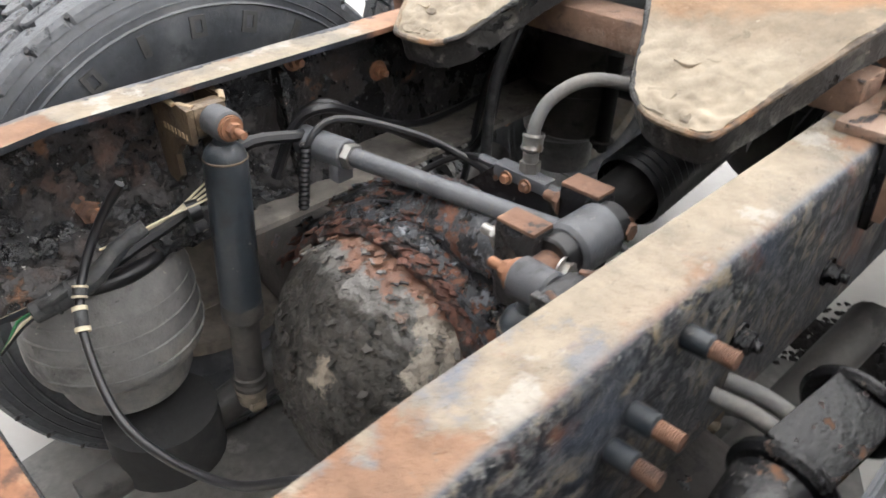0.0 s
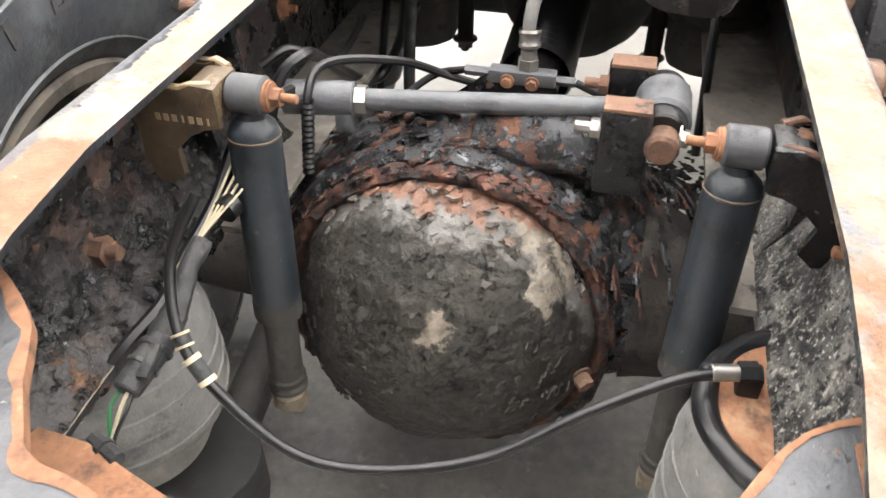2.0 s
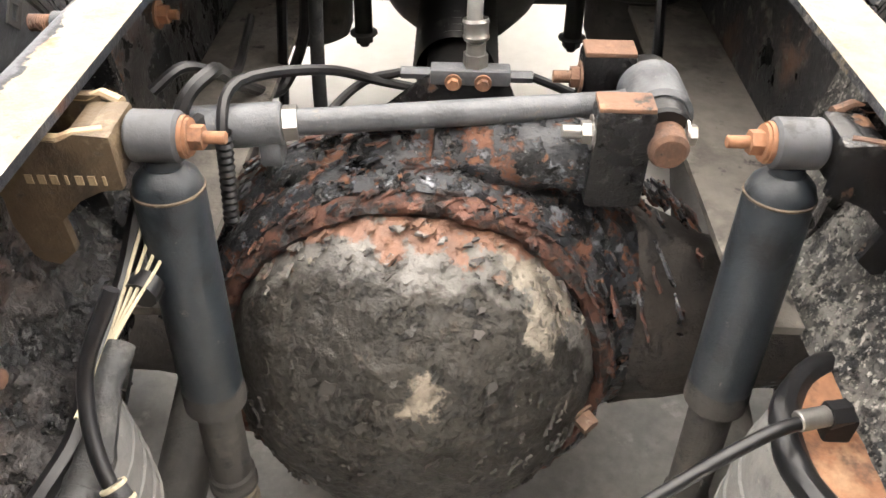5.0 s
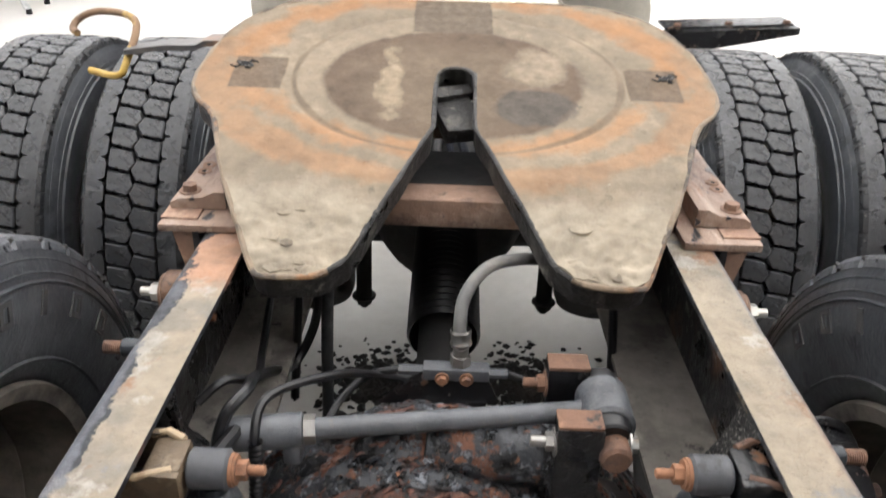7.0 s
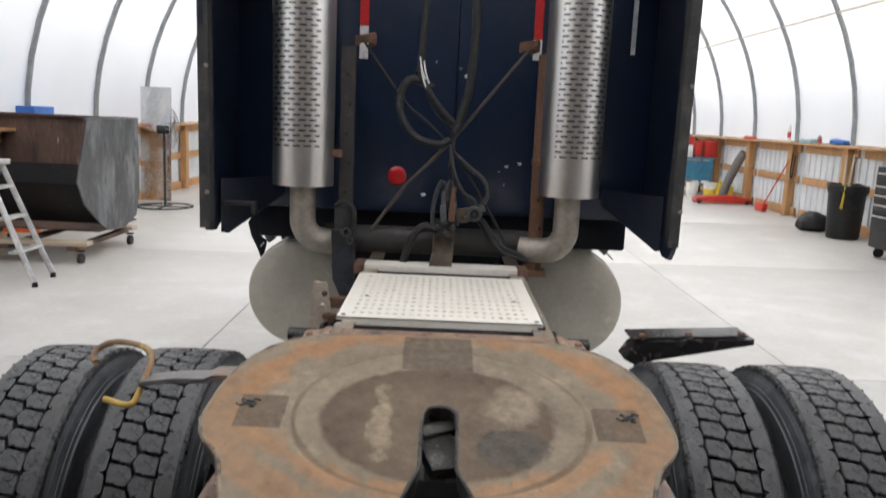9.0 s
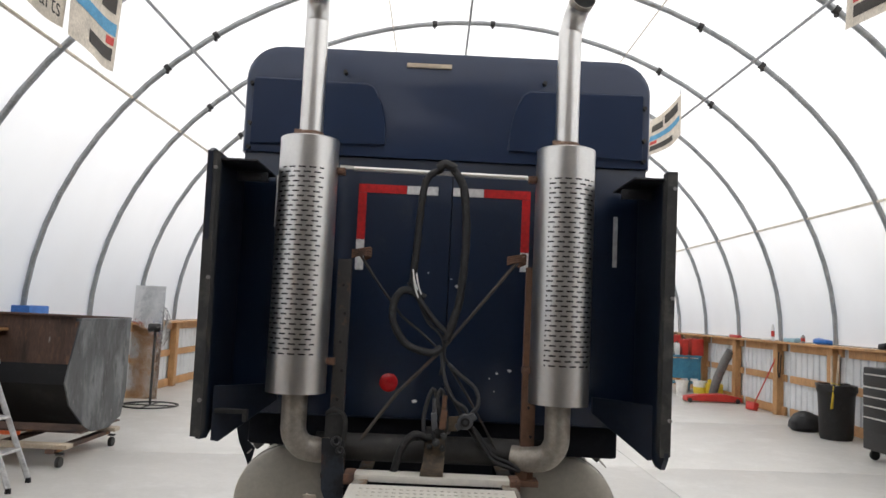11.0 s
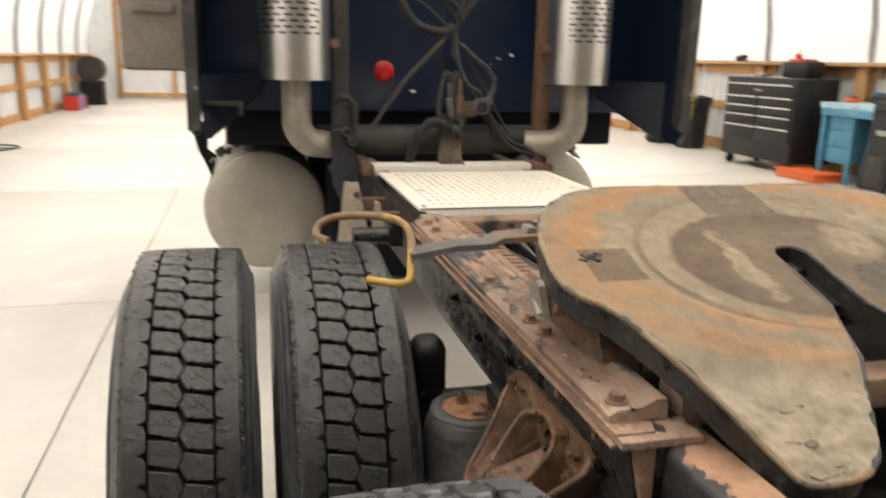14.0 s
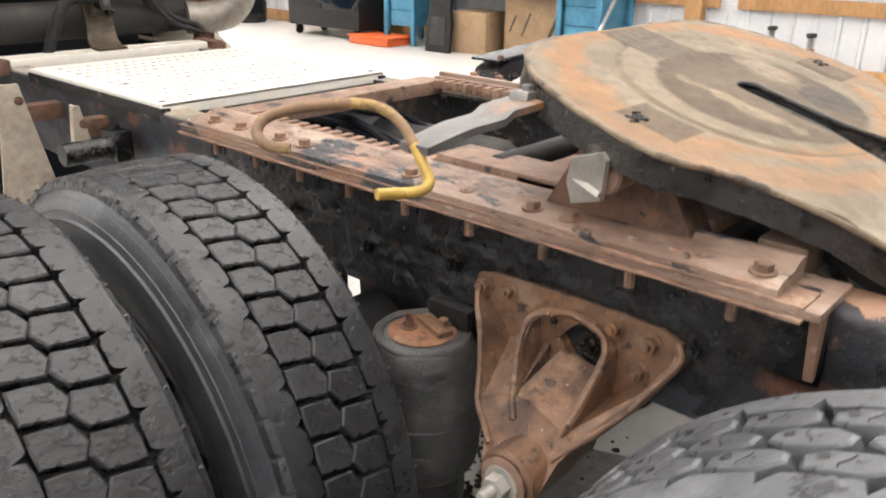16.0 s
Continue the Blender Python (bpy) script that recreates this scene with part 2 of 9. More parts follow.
m_gusset = surface("grey_chipped_paint", (0.068, 0.071, 0.078), [((0.10, 0.103, 0.108), 5, 0.48, 0.62), ((0.045, 0.048, 0.054), 13, 0.54, 0.62), ((0.02, 0.021, 0.023), 34, 0.60, 0.65, 0.35), ((0.22, 0.115, 0.06), 9, 0.62, 0.66, 0.85), ((0.30, 0.30, 0.30), 90, 0.64, 0.69)], rough=0.46, bump=(0.5, 55))
m_tube_mud = surface("dark_tube_mud", (0.036, 0.031, 0.027), [((0.060, 0.050, 0.042), 9, 0.50, 0.64), ((0.018, 0.016, 0.015), 20, 0.54, 0.62), ((0.085, 0.046, 0.030), 12, 0.62, 0.67)], rough=0.7, bump=(0.9, 50))
m_dome_top = surface("dome_old_paint", (0.165, 0.158, 0.152), [((0.18, 0.098, 0.066), 14, 0.52, 0.57, 0.9), ((0.29, 0.25, 0.195), 10, 0.55, 0.61), ((0.06, 0.058, 0.058), 22, 0.53, 0.58), ((0.115, 0.10, 0.083), 9, 0.48, 0.56), ((0.33, 0.33, 0.33), 26, 0.62, 0.65)], rough=0.7, bump=(1.0, 40))
m_scale = surface("red_rust_scale", (0.105, 0.045, 0.031), [((0.030, 0.021, 0.019), 28, 0.50, 0.58), ((0.20, 0.10, 0.064), 50, 0.57, 0.66), ((0.016, 0.015, 0.015), 60, 0.55, 0.60, 0.4), ((0.05, 0.05, 0.053), 18, 0.58, 0.62, 0.4)], rough=0.8, bump=(1.0, 60))
m_mud = surface("dried_mud", (0.215, 0.18, 0.135), [((0.145, 0.12, 0.092), 22, 0.46, 0.62), ((0.27, 0.235, 0.185), 40, 0.56, 0.66), ((0.10, 0.085, 0.07), 70, 0.60, 0.66)], rough=0.92, bump=(0.8, 70))
m_shock = surface("dark_shock_paint", (0.018, 0.023, 0.028), [((0.050, 0.053, 0.056), 11, 0.50, 0.70), ((0.010, 0.012, 0.014), 17, 0.54, 0.62, 0.3), ((0.16, 0.145, 0.125), 60, 0.64, 0.70), ((0.09, 0.082, 0.072), 5, 0.60, 0.74, 0.7)], rough=0.40, bump=(0.3, 110))
m_shock_low = surface("dull_shock_body", (0.045, 0.041, 0.037), [((0.10, 0.088, 0.074), 14, 0.5, 0.7), ((0.02, 0.02, 0.02), 30, 0.56, 0.64)], rough=0.75, bump=(0.5, 80))
m_rubber = surface("grey_rubber_bush", (0.062, 0.064, 0.069), [((0.11, 0.11, 0.112), 20, 0.55, 0.7), ((0.03, 0.03, 0.032), 34, 0.57, 0.64)], rough=0.6, bump=(0.4, 120))
m_steel = surface("dull_steel", (0.30, 0.29, 0.28), [((0.2, 0.11, 0.06), 18, 0.62, 0.7, 0.8), ((0.15, 0.145, 0.14), 9, 0.5, 0.7)], rough=0.45, metal=0.6, bump=(0.2, 120))
m_rod = surface("grey_painted_rod", (0.085, 0.089, 0.096), [((0.17, 0.135, 0.09), 14, 0.62, 0.69), ((0.04, 0.042, 0.046), 9, 0.52, 0.64), ((0.16, 0.16, 0.16), 60, 0.62, 0.69)], rough=0.42, bump=(0.6, 90))
m_zinc = surface("zinc_fitting", (0.33, 0.32, 0.30), [((0.25, 0.2, 0.15), 30, 0.58, 0.7)], rough=0.35, metal=0.8, bump=(0.2, 150))
m_bag = surface("grey_airbag_rubber", (0.165, 0.163, 0.157), [((0.26, 0.245, 0.21), 6, 0.54, 0.7), ((0.075, 0.075, 0.074), 11, 0.55, 0.66), ((0.32, 0.30, 0.26), 60, 0.64, 0.70), ((0.05, 0.05, 0.05), 70, 0.64, 0.7)], rough=0.8, bump=(0.7, 60))
m_bag_dark = surface("black_airbag_rubber", (0.066, 0.066, 0.066), [((0.13, 0.125, 0.115), 6, 0.5, 0.68), ((0.030, 0.030, 0.031), 11, 0.54, 0.64), ((0.18, 0.17, 0.15), 50, 0.62, 0.70)], rough=0.5, bump=(0.7, 50), stretch=(1, 1, 1.8))
m_cable = surface("black_cable", (0.009, 0.009, 0.010), [((0.045, 0.043, 0.04), 25, 0.62, 0.75)], rough=0.36, bump=(0.2, 150))
m_tape = surface("dusty_black_tape", (0.030, 0.031, 0.032), [((0.085, 0.084, 0.08), 22, 0.52, 0.66), ((0.014, 0.014, 0.015), 40, 0.54, 0.62)], rough=0.6, bump=(0.6, 110))
m_green_wire = surface("green_wire", (0.02, 0.11, 0.04), rough=0.5, bump=(0, 1))
m_hose = surface("grey_hydraulic_hose", (0.14, 0.138, 0.132), [((0.23, 0.215, 0.19), 14, 0.52, 0.7)], rough=0.7, bump=(0.3, 150))
m_wire = surface("pale_wire", (0.45, 0.40, 0.28), [((0.2, 0.17, 0.12), 30, 0.5, 0.7)], rough=0.6, bump=(0, 1))
m_shaft = surface("dusty_shaft_and_shaded_pipe", (0.022, 0.021, 0.020), [((0.060, 0.055, 0.049), 6, 0.55, 0.72)], rough=0.7, bump=(0.3, 60))
m_can = surface("dusty_brake_can", (0.055, 0.052, 0.048), [((0.095, 0.088, 0.078), 8, 0.48, 0.66), ((0.025, 0.024, 0.023), 20, 0.56, 0.64)], rough=0.65, bump=(0.4, 60))
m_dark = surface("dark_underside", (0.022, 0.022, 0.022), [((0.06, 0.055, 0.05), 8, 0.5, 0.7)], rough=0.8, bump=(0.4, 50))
m_nut = surface("pale_plated_nut", (0.45, 0.435, 0.40), [((0.40, 0.36, 0.30), 40, 0.56, 0.66)], rough=0.42, metal=0.5, bump=(0.3, 120))
m_hanger = surface("rusty_cast_hanger", (0.195, 0.108, 0.064), [((0.085, 0.046, 0.030), 9, 0.46, 0.57), ((0.34, 0.25, 0.175), 6, 0.56, 0.7), ((0.30, 0.145, 0.066), 16, 0.58, 0.66), ((0.050, 0.034, 0.026), 26, 0.58, 0.65), ((0.44, 0.37, 0.29), 80, 0.63, 0.69)], rough=0.36, bump=(1.0, 75))
m_dusty = surface("dust_covered_plate", (0.17, 0.155, 0.135), [((0.09, 0.082, 0.072), 7, 0.5, 0.62), ((0.25, 0.23, 0.20), 14, 0.56, 0.68), ((0.04, 0.037, 0.034), 24, 0.6, 0.67)], rough=0.85, bump=(0.6, 60))
m_tan = surface("pale_tan_paint", (0.40, 0.345, 0.28), [((0.30, 0.25, 0.20), 9, 0.48, 0.66), ((0.2, 0.12, 0.08), 16, 0.62, 0.68), ((0.5, 0.45, 0.38), 30, 0.6, 0.7)], rough=0.7, bump=(0.4, 70))
m_tan_rim = surface("rubbed_tan_edge", (0.36, 0.275, 0.175), [((0.22, 0.14, 0.08), 30, 0.52, 0.64)], rough=0.6, bump=(0.5, 90))
m_forge = surface("brown_forged_bracket", (0.095, 0.067, 0.040), [((0.042, 0.031, 0.022), 12, 0.48, 0.60), ((0.28, 0.215, 0.14), 20, 0.58, 0.7), ((0.05, 0.04, 0.03), 40, 0.58, 0.66)], rough=0.55, bump=(0.8, 90))
# oil stains, with the shade under the truck put into the base colour
m_oily_shade = surface("oily_shaded_concrete", (0.19, 0.184, 0.17), [((0.125, 0.122, 0.115), 4, 0.45, 0.62), ((0.07, 0.068, 0.065), 7, 0.60, 0.70, 0.3), ((0.34, 0.33, 0.31), 9, 0.58, 0.7)], rough=0.4, bump=(0.1, 40))
m_yellow = surface("worn_yellow_paint", (0.44, 0.29, 0.06), [((0.26, 0.15, 0.065), 18, 0.57, 0.63, 0.85), ((0.6, 0.46, 0.16), 40, 0.6, 0.68)], rough=0.55, bump=(0.4, 90))
m_handle = surface("rusty_handle", (0.23, 0.145, 0.085), [((0.46, 0.31, 0.10), 9, 0.58, 0.64), ((0.13, 0.075, 0.05), 20, 0.53, 0.66)], rough=0.75, bump=(0.5, 100))
m_slide = surface("grimy_slide_bar", (0.285, 0.198, 0.150), [((0.17, 0.108, 0.080), 11, 0.48, 0.60), ((0.42, 0.33, 0.265), 8, 0.55, 0.66), ((0.31, 0.165, 0.10), 15, 0.57, 0.65), ((0.045, 0.048, 0.055), 9, 0.56, 0.595, 0.4), ((0.035, 0.034, 0.036), 30, 0.575, 0.61, 0.35), ((0.50, 0.42, 0.35), 48, 0.62, 0.68)], rough=0.55, bump=(1.0, 45), stretch=(1, 0.4, 1))
m_rim_worn = surface("worn_plate_rim", (0.20, 0.15, 0.100), [((0.29, 0.145, 0.065), 6, 0.54, 0.64), ((0.06, 0.048, 0.038), 14, 0.50, 0.60), ((0.25, 0.20, 0.14), 30, 0.58, 0.68)], rough=0.55, bump=(0.9, 60))
# wear on the coupling plate: smeared kingpin ring, rubbed patches, grooves, pads, orange edge
stain(m_plate, (0.33, 0.155, 0.058), (0.004, 0.03, 1.1), (0.385, 0.255, 9), soft=0.5, ragged=3.6, scale=11, most=0.48, thick=0.075)
stain(m_plate, (0.30, 0.150, 0.065), (0, -0.02, 1.1), (0.440, 0.272, 9), soft=0.4, ragged=3.0, scale=9, most=0.45, thick=0.07)
stain(m_plate, (0.150, 0.114, 0.078), (0.004, -0.015, 1.1), (0.296, 0.220, 9), soft=0.4, ragged=1.4, scale=7, most=0.75, thick=0.020)
stain(m_plate, (0.098, 0.070, 0.048), (-0.003, -0.030, 1.1), (0.236, 0.168, 9), soft=0.03, ragged=0.10, scale=12, most=0.94)
stain(m_plate, (0.150, 0.115, 0.080), (-0.004, -0.040, 1.1), (0.170, 0.125, 9), soft=0.25, ragged=0.8, scale=9, most=0.7)
stain(m_plate, (0.245, 0.195, 0.135), (-0.118, -0.040, 1.1), (0.020, 0.082, 9), soft=0.3, ragged=2.2, scale=18, most=0.9)
stain(m_plate, (0.235, 0.190, 0.138), (0.150, 0.018, 1.1), (0.056, 0.052, 9), soft=0.25, ragged=1.2, scale=16, most=0.9)
stain(m_plate, (0.075, 0.066, 0.056), (0.136, -0.098, 1.1), (0.070, 0.052, 9), soft=0.10, ragged=0.5, scale=18, most=0.9)
stain(m_plate, (0.110, 0.087, 0.064), (-0.008, 0.195, 1.1), (0.078, 0.062, 9), "box", soft=0.03, ragged=0.10, scale=20, most=0.9)
stain(m_plate, (0.36, 0.315, 0.245), (0, -0.42, 1.05), (0.40, 0.115, 9), "box", soft=0.2, ragged=0.8, scale=9, most=0.55)
for s in (-1, 1):
    stain(m_plate, (0.118, 0.090, 0.064), (s * 0.357, -0.022, 1.1), (0.047, 0.049, 9), "box", soft=0.04, ragged=0.10, scale=20, most=0.9)
# flaked blue-black paint and rust on top of the left rail
stain(m_rail_black, (0.33, 0.175, 0.105), (-0.352, -0.38, 0.98), (0.060, 0.090, 0.05), "box", soft=0.2, ragged=1.2, scale=14, most=0.8)
stain(m_rail_black, (0.022, 0.026, 0.033), (-0.402, -0.52, 0.98), (0.024, 0.30, 0.05), "box", soft=0.06, ragged=2.2, scale=16, most=0.95)
stain(m_rail_black, (0.10, 0.105, 0.12), (-0.398, -0.80, 0.98), (0.020, 0.25, 0.05), "box", soft=0.15, ragged=1.6, scale=18, most=0.8)
# bare paint and rust above the mud on the axle's cover, and a scraped pale spot
stain(m_dome, (0.150, 0.143, 0.133), (-0.060, -0.845, 0.498), (0.258, 0.516, 0.258), soft=0.012, ragged=0.16, scale=16, most=0.95, outside=True)
stain(m_dome, (0.20, 0.095, 0.058), (-0.060, -0.845, 0.498), (0.284, 0.568, 0.284), soft=0.012, ragged=0.30, scale=19, most=0.85, outside=True)
stain(m_dome, (0.24, 0.212, 0.172), (0.118, -0.715, 0.712), (0.058, 0.085, 0.055), soft=0.05, ragged=1.6, scale=18, most=0.95)
stain(m_dome, (0.26, 0.222, 0.175), (-0.032, -0.815, 0.644), (0.026, 0.09, 0.026), soft=0.12, ragged=2.2, scale=20, most=0.95)
# slots toned darker than the plate to paint the shade at their edges
m_deck_slot = surface("shaded_slot", (0.60, 0.565, 0.50), [((0.38, 0.345, 0.29), 60, 0.52, 0.62)], rough=0.6, bump=(0.3, 90), rand=0.2)
m_deck = surface("white_tread_plate", (0.745, 0.715, 0.645), [((0.66, 0.625, 0.555), 7, 0.60, 0.75), ((0.5, 0.45, 0.37), 30, 0.70, 0.76), ((0.3, 0.26, 0.2), 110, 0.72, 0.75)], rough=0.5, bump=(0.15, 90), vary=0.06)
# tyres and tanks
m_tread = surface("worn_tread_rubber", (0.028, 0.029, 0.031), [((0.070, 0.073, 0.078), 16, 0.52, 0.70), ((0.16, 0.16, 0.158), 90, 0.63, 0.70), ((0.016, 0.017, 0.018), 40, 0.54, 0.62, 0.22)], rough=0.29, bump=(0.9, 90), rand=0.2)
m_tyre = surface("dusty_sidewall_rubber", (0.050, 0.054, 0.060), [((0.105, 0.110, 0.116), 8, 0.46, 0.66), ((0.02, 0.021, 0.023), 16, 0.56, 0.68), ((0.14, 0.14, 0.14), 120, 0.64, 0.70)], rough=0.28, bump=(0.5, 80))
m_letter = surface("raised_sidewall_rubber", (0.055, 0.054, 0.053), [((0.095, 0.09, 0.082), 12, 0.5, 0.7)], rough=0.7, bump=(0.2, 90))
m_tread_grey = surface("dusty_grey_tread", (0.075, 0.079, 0.086), [((0.125, 0.130, 0.140), 16, 0.52, 0.68), ((0.18, 0.18, 0.175), 80, 0.62, 0.70), ((0.026, 0.028, 0.031), 34, 0.54, 0.62, 0.25)], rough=0.31, bump=(0.9, 90), rand=0.2)
# tread rubber in a darker tone that paints the shade in grooves
m_groove = surface("shaded_groove_rubber", (0.017, 0.017, 0.017), [((0.045, 0.044, 0.041), 20, 0.54, 0.68)], rough=0.85, bump=(0.3, 90))
m_rim = surface("dirty_steel_rim", (0.20, 0.178, 0.15), [((0.05, 0.045, 0.04), 9, 0.48, 0.66), ((0.25, 0.2, 0.14), 12, 0.55, 0.7)], rough=0.75, bump=(0.4, 70))
m_tank = surface("dull_aluminium_tank", (0.45, 0.425, 0.365), [((0.39, 0.365, 0.31), 4, 0.42, 0.7), ((0.26, 0.235, 0.195), 26, 0.70, 0.74), ((0.52, 0.49, 0.43), 9, 0.56, 0.74)], rough=0.5, metal=0.2, bump=(0.1, 60), vary=0.07)
m_arm = surface("bare_steel_arm", (0.125, 0.118, 0.114), [((0.075, 0.074, 0.076), 9, 0.48, 0.64), ((0.30, 0.145, 0.058), 6, 0.53, 0.60), ((0.19, 0.18, 0.17), 30, 0.62, 0.70)], rough=0.42, bump=(0.5, 80), stretch=(0.4, 1, 1))
# first layer is a sheen painted in grey-blue over the black grease
m_cake = surface("caked_black_grease", (0.011, 0.011, 0.012), [((0.030, 0.033, 0.037), 14, 0.52, 0.64, 0.4), ((0.085, 0.052, 0.032), 9, 0.60, 0.66, 0.85), ((0.007, 0.007, 0.008), 30, 0.52, 0.60, 0.3), ((0.13, 0.115, 0.09), 60, 0.64, 0.69)], rough=0.42, bump=(1.0, 55))
m_alu = surface("old_aluminium", (0.5, 0.48, 0.44), [((0.3, 0.28, 0.24), 15, 0.5, 0.7)], rough=0.5, metal=0.5, bump=(0.2, 80))
# cab
m_blue = surface("dark_blue_cab_paint", (0.007, 0.022, 0.066), rough=0.36, bump=(0, 1), vary=0.05, grain=6, coat=0.2)
m_blue_dull = surface("faded_blue_panel", (0.006, 0.016, 0.042), [((0.022, 0.032, 0.05), 7, 0.58, 0.8, 0.5), ((0.3, 0.31, 0.33), 34, 0.745, 0.76)], rough=0.32, bump=(0.06, 50), vary=0.1, coat=0.2)
m_navy = surface("black_navy_extender", (0.005, 0.0105, 0.025), [((0.03, 0.032, 0.038), 9, 0.58, 0.76), ((0.2, 0.2, 0.2), 40, 0.74, 0.77)], rough=0.42, bump=(0.15, 60))
# matte black, also used where shade is put into the colour
m_inside = surface("matte_black_and_shade", (0.006, 0.007, 0.011), [((0.018, 0.018, 0.022), 9, 0.58, 0.76)], rough=0.85, bump=(0.15, 60), spec=0.2)
m_loom = surface("taped_black_hose", (0.011, 0.011, 0.012), [((0.04, 0.04, 0.042), 30, 0.56, 0.68), ((0.085, 0.085, 0.088), 70, 0.64, 0.70)], rough=0.6, bump=(0.8, 45))
m_fairing = surface("black_extender", (0.012, 0.012, 0.016), [((0.045, 0.045, 0.045), 9, 0.55, 0.75), ((0.2, 0.2, 0.2), 40, 0.73, 0.76)], rough=0.5, bump=(0.15, 60))
m_trim_dark = surface("dark_edge_trim", (0.03, 0.03, 0.03), [((0.09, 0.085, 0.075), 8, 0.5, 0.7)], rough=0.65, bump=(0.2, 60))
m_chrome = surface("polished_stainless", (0.72, 0.71, 0.69), [((0.62, 0.60, 0.56), 6, 0.56, 0.75, 0.36)], rough=0.33, metal=1.0, bump=(0, 1), vary=0.04)
m_pipe = surface("dull_exhaust_pipe", (0.33, 0.30, 0.26), [((0.21, 0.18, 0.145), 12, 0.5, 0.7)], rough=0.5, metal=0.5, bump=(0.2, 80))
# soot at the pipe mouths; elsewhere black painted for the shade in openings
m_soot_shade = surface("soot_and_shade_black", (0.01, 0.01, 0.01), rough=0.9, bump=(0, 1))
m_red_tape = surface("red_reflective_tape", (0.55, 0.018, 0.02), [((0.38, 0.02, 0.02), 30, 0.5, 0.7)], rough=0.4, bump=(0, 1))
m_white_tape = surface("white_reflective_tape", (0.68, 0.68, 0.68), [((0.5, 0.5, 0.5), 30, 0.5, 0.7)], rough=0.4, bump=(0, 1))
m_red_lens = surface("red_lens", (0.5, 0.01, 0.015), rough=0.25, bump=(0.1, 90), coat=0.4)
m_post_dark = surface("dark_post", (0.028, 0.026, 0.025), [((0.12, 0.065, 0.04), 11, 0.54, 0.66, 0.85)], rough=0.7, bump=(0.3, 80))
m_rod_old = surface("old_brace_rod", (0.060, 0.050, 0.041), [((0.10, 0.058, 0.036), 7, 0.54, 0.64), ((0.045, 0.040, 0.036), 16, 0.52, 0.64)], rough=0.7, bump=(0.4, 90))
m_post_brown = surface("brown_rusted_post", (0.135, 0.07, 0.042), [((0.07, 0.04, 0.03), 9, 0.5, 0.7)], rough=0.85, bump=(0.4, 90))
m_mirror_case = surface("grey_brown_plastic", (0.21, 0.185, 0.155), [((0.15, 0.13, 0.11), 9, 0.5, 0.7)], rough=0.6, bump=(0.15, 60))
# hall
m_floor = surface("polished_concrete", (0.57, 0.557, 0.525), [((0.50, 0.487, 0.455), 0.8, 0.4, 0.7, 0.35), ((0.62, 0.61, 0.585), 2.3, 0.5, 0.75, 0.3), ((0.42, 0.40, 0.37), 5.0, 0.66, 0.78)], rough=0.4, bump=(0.05, 25), vary=0.05, grain=18)
m_joint = surface("dark_joint", (0.2, 0.19, 0.18), rough=0.9, bump=(0, 1))
m_dirt = surface("black_soil_crumbs", (0.018, 0.016, 0.014), rough=0.95, bump=(0.6, 60))
m_sheet = surface("white_wall_sheet", (0.62, 0.64, 0.66), [((0.5, 0.52, 0.54), 2, 0.45, 0.7)], rough=0.45, bump=(0.05, 30), vary=0.05)
m_board = surface("unseen_dark_boards", (0.085, 0.065, 0.05), [((0.05, 0.04, 0.032), 3, 0.45, 0.65), ((0.14, 0.11, 0.085), 9, 0.55, 0.7)], rough=0.8, bump=(0.3, 40))
m_wood = surface("orange_pine", (0.44, 0.245, 0.105), [((0.34, 0.17, 0.065), 5, 0.45, 0.7), ((0.22, 0.11, 0.05), 30, 0.66, 0.74)], rough=0.65, bump=(0.25, 60), rand=0.15, stretch=(1, 1, 0.35))
m_hoop = surface("galvanised_hoop_pipe", (0.30, 0.31, 0.315), [((0.2, 0.205, 0.21), 6, 0.5, 0.7)], rough=0.5, metal=0.4, bump=(0.1, 60))
m_blackp = surface("black_plastic", (0.008, 0.008, 0.009), [((0.026, 0.026, 0.027), 9, 0.55, 0.75)], rough=0.5, bump=(0.15, 60), spec=0.35)
m_bench = surface("blue_bench_paint", (0.045, 0.19, 0.30), [((0.08, 0.26, 0.37), 7, 0.5, 0.7), ((0.12, 0.1, 0.08), 28, 0.68, 0.74)], rough=0.5, bump=(0.1, 60))
m_benchtop = surface("pale_blue_bench_top", (0.28, 0.43, 0.50), [((0.15, 0.25, 0.32), 7, 0.5, 0.7)], rough=0.5, bump=(0.1, 60))
m_card = surface("cardboard", (0.33, 0.22, 0.13), [((0.27, 0.18, 0.1), 5, 0.45, 0.7)], rough=0.85, bump=(0.1, 60))
m_red = surface("red_plastic", (0.5, 0.03, 0.02), [((0.35, 0.03, 0.02), 12, 0.5, 0.7)], rough=0.45, bump=(0.1, 60))
m_orange = surface("orange_plastic", (0.65, 0.12, 0.03), rough=0.5, bump=(0.1, 60))
m_blue_pl = surface("blue_plastic", (0.03, 0.15, 0.5), [((0.05, 0.2, 0.55), 9, 0.5, 0.7)], rough=0.4, bump=(0.1, 60))
m_white = surface("white_plastic", (0.72, 0.71, 0.68), [((0.55, 0.54, 0.5), 9, 0.6, 0.75)], rough=0.5, bump=(0.1, 60))
m_yel = surface("yellow_plastic", (0.68, 0.5, 0.04), [((0.5, 0.36, 0.05), 9, 0.55, 0.7)], rough=0.5, bump=(0.1, 60))
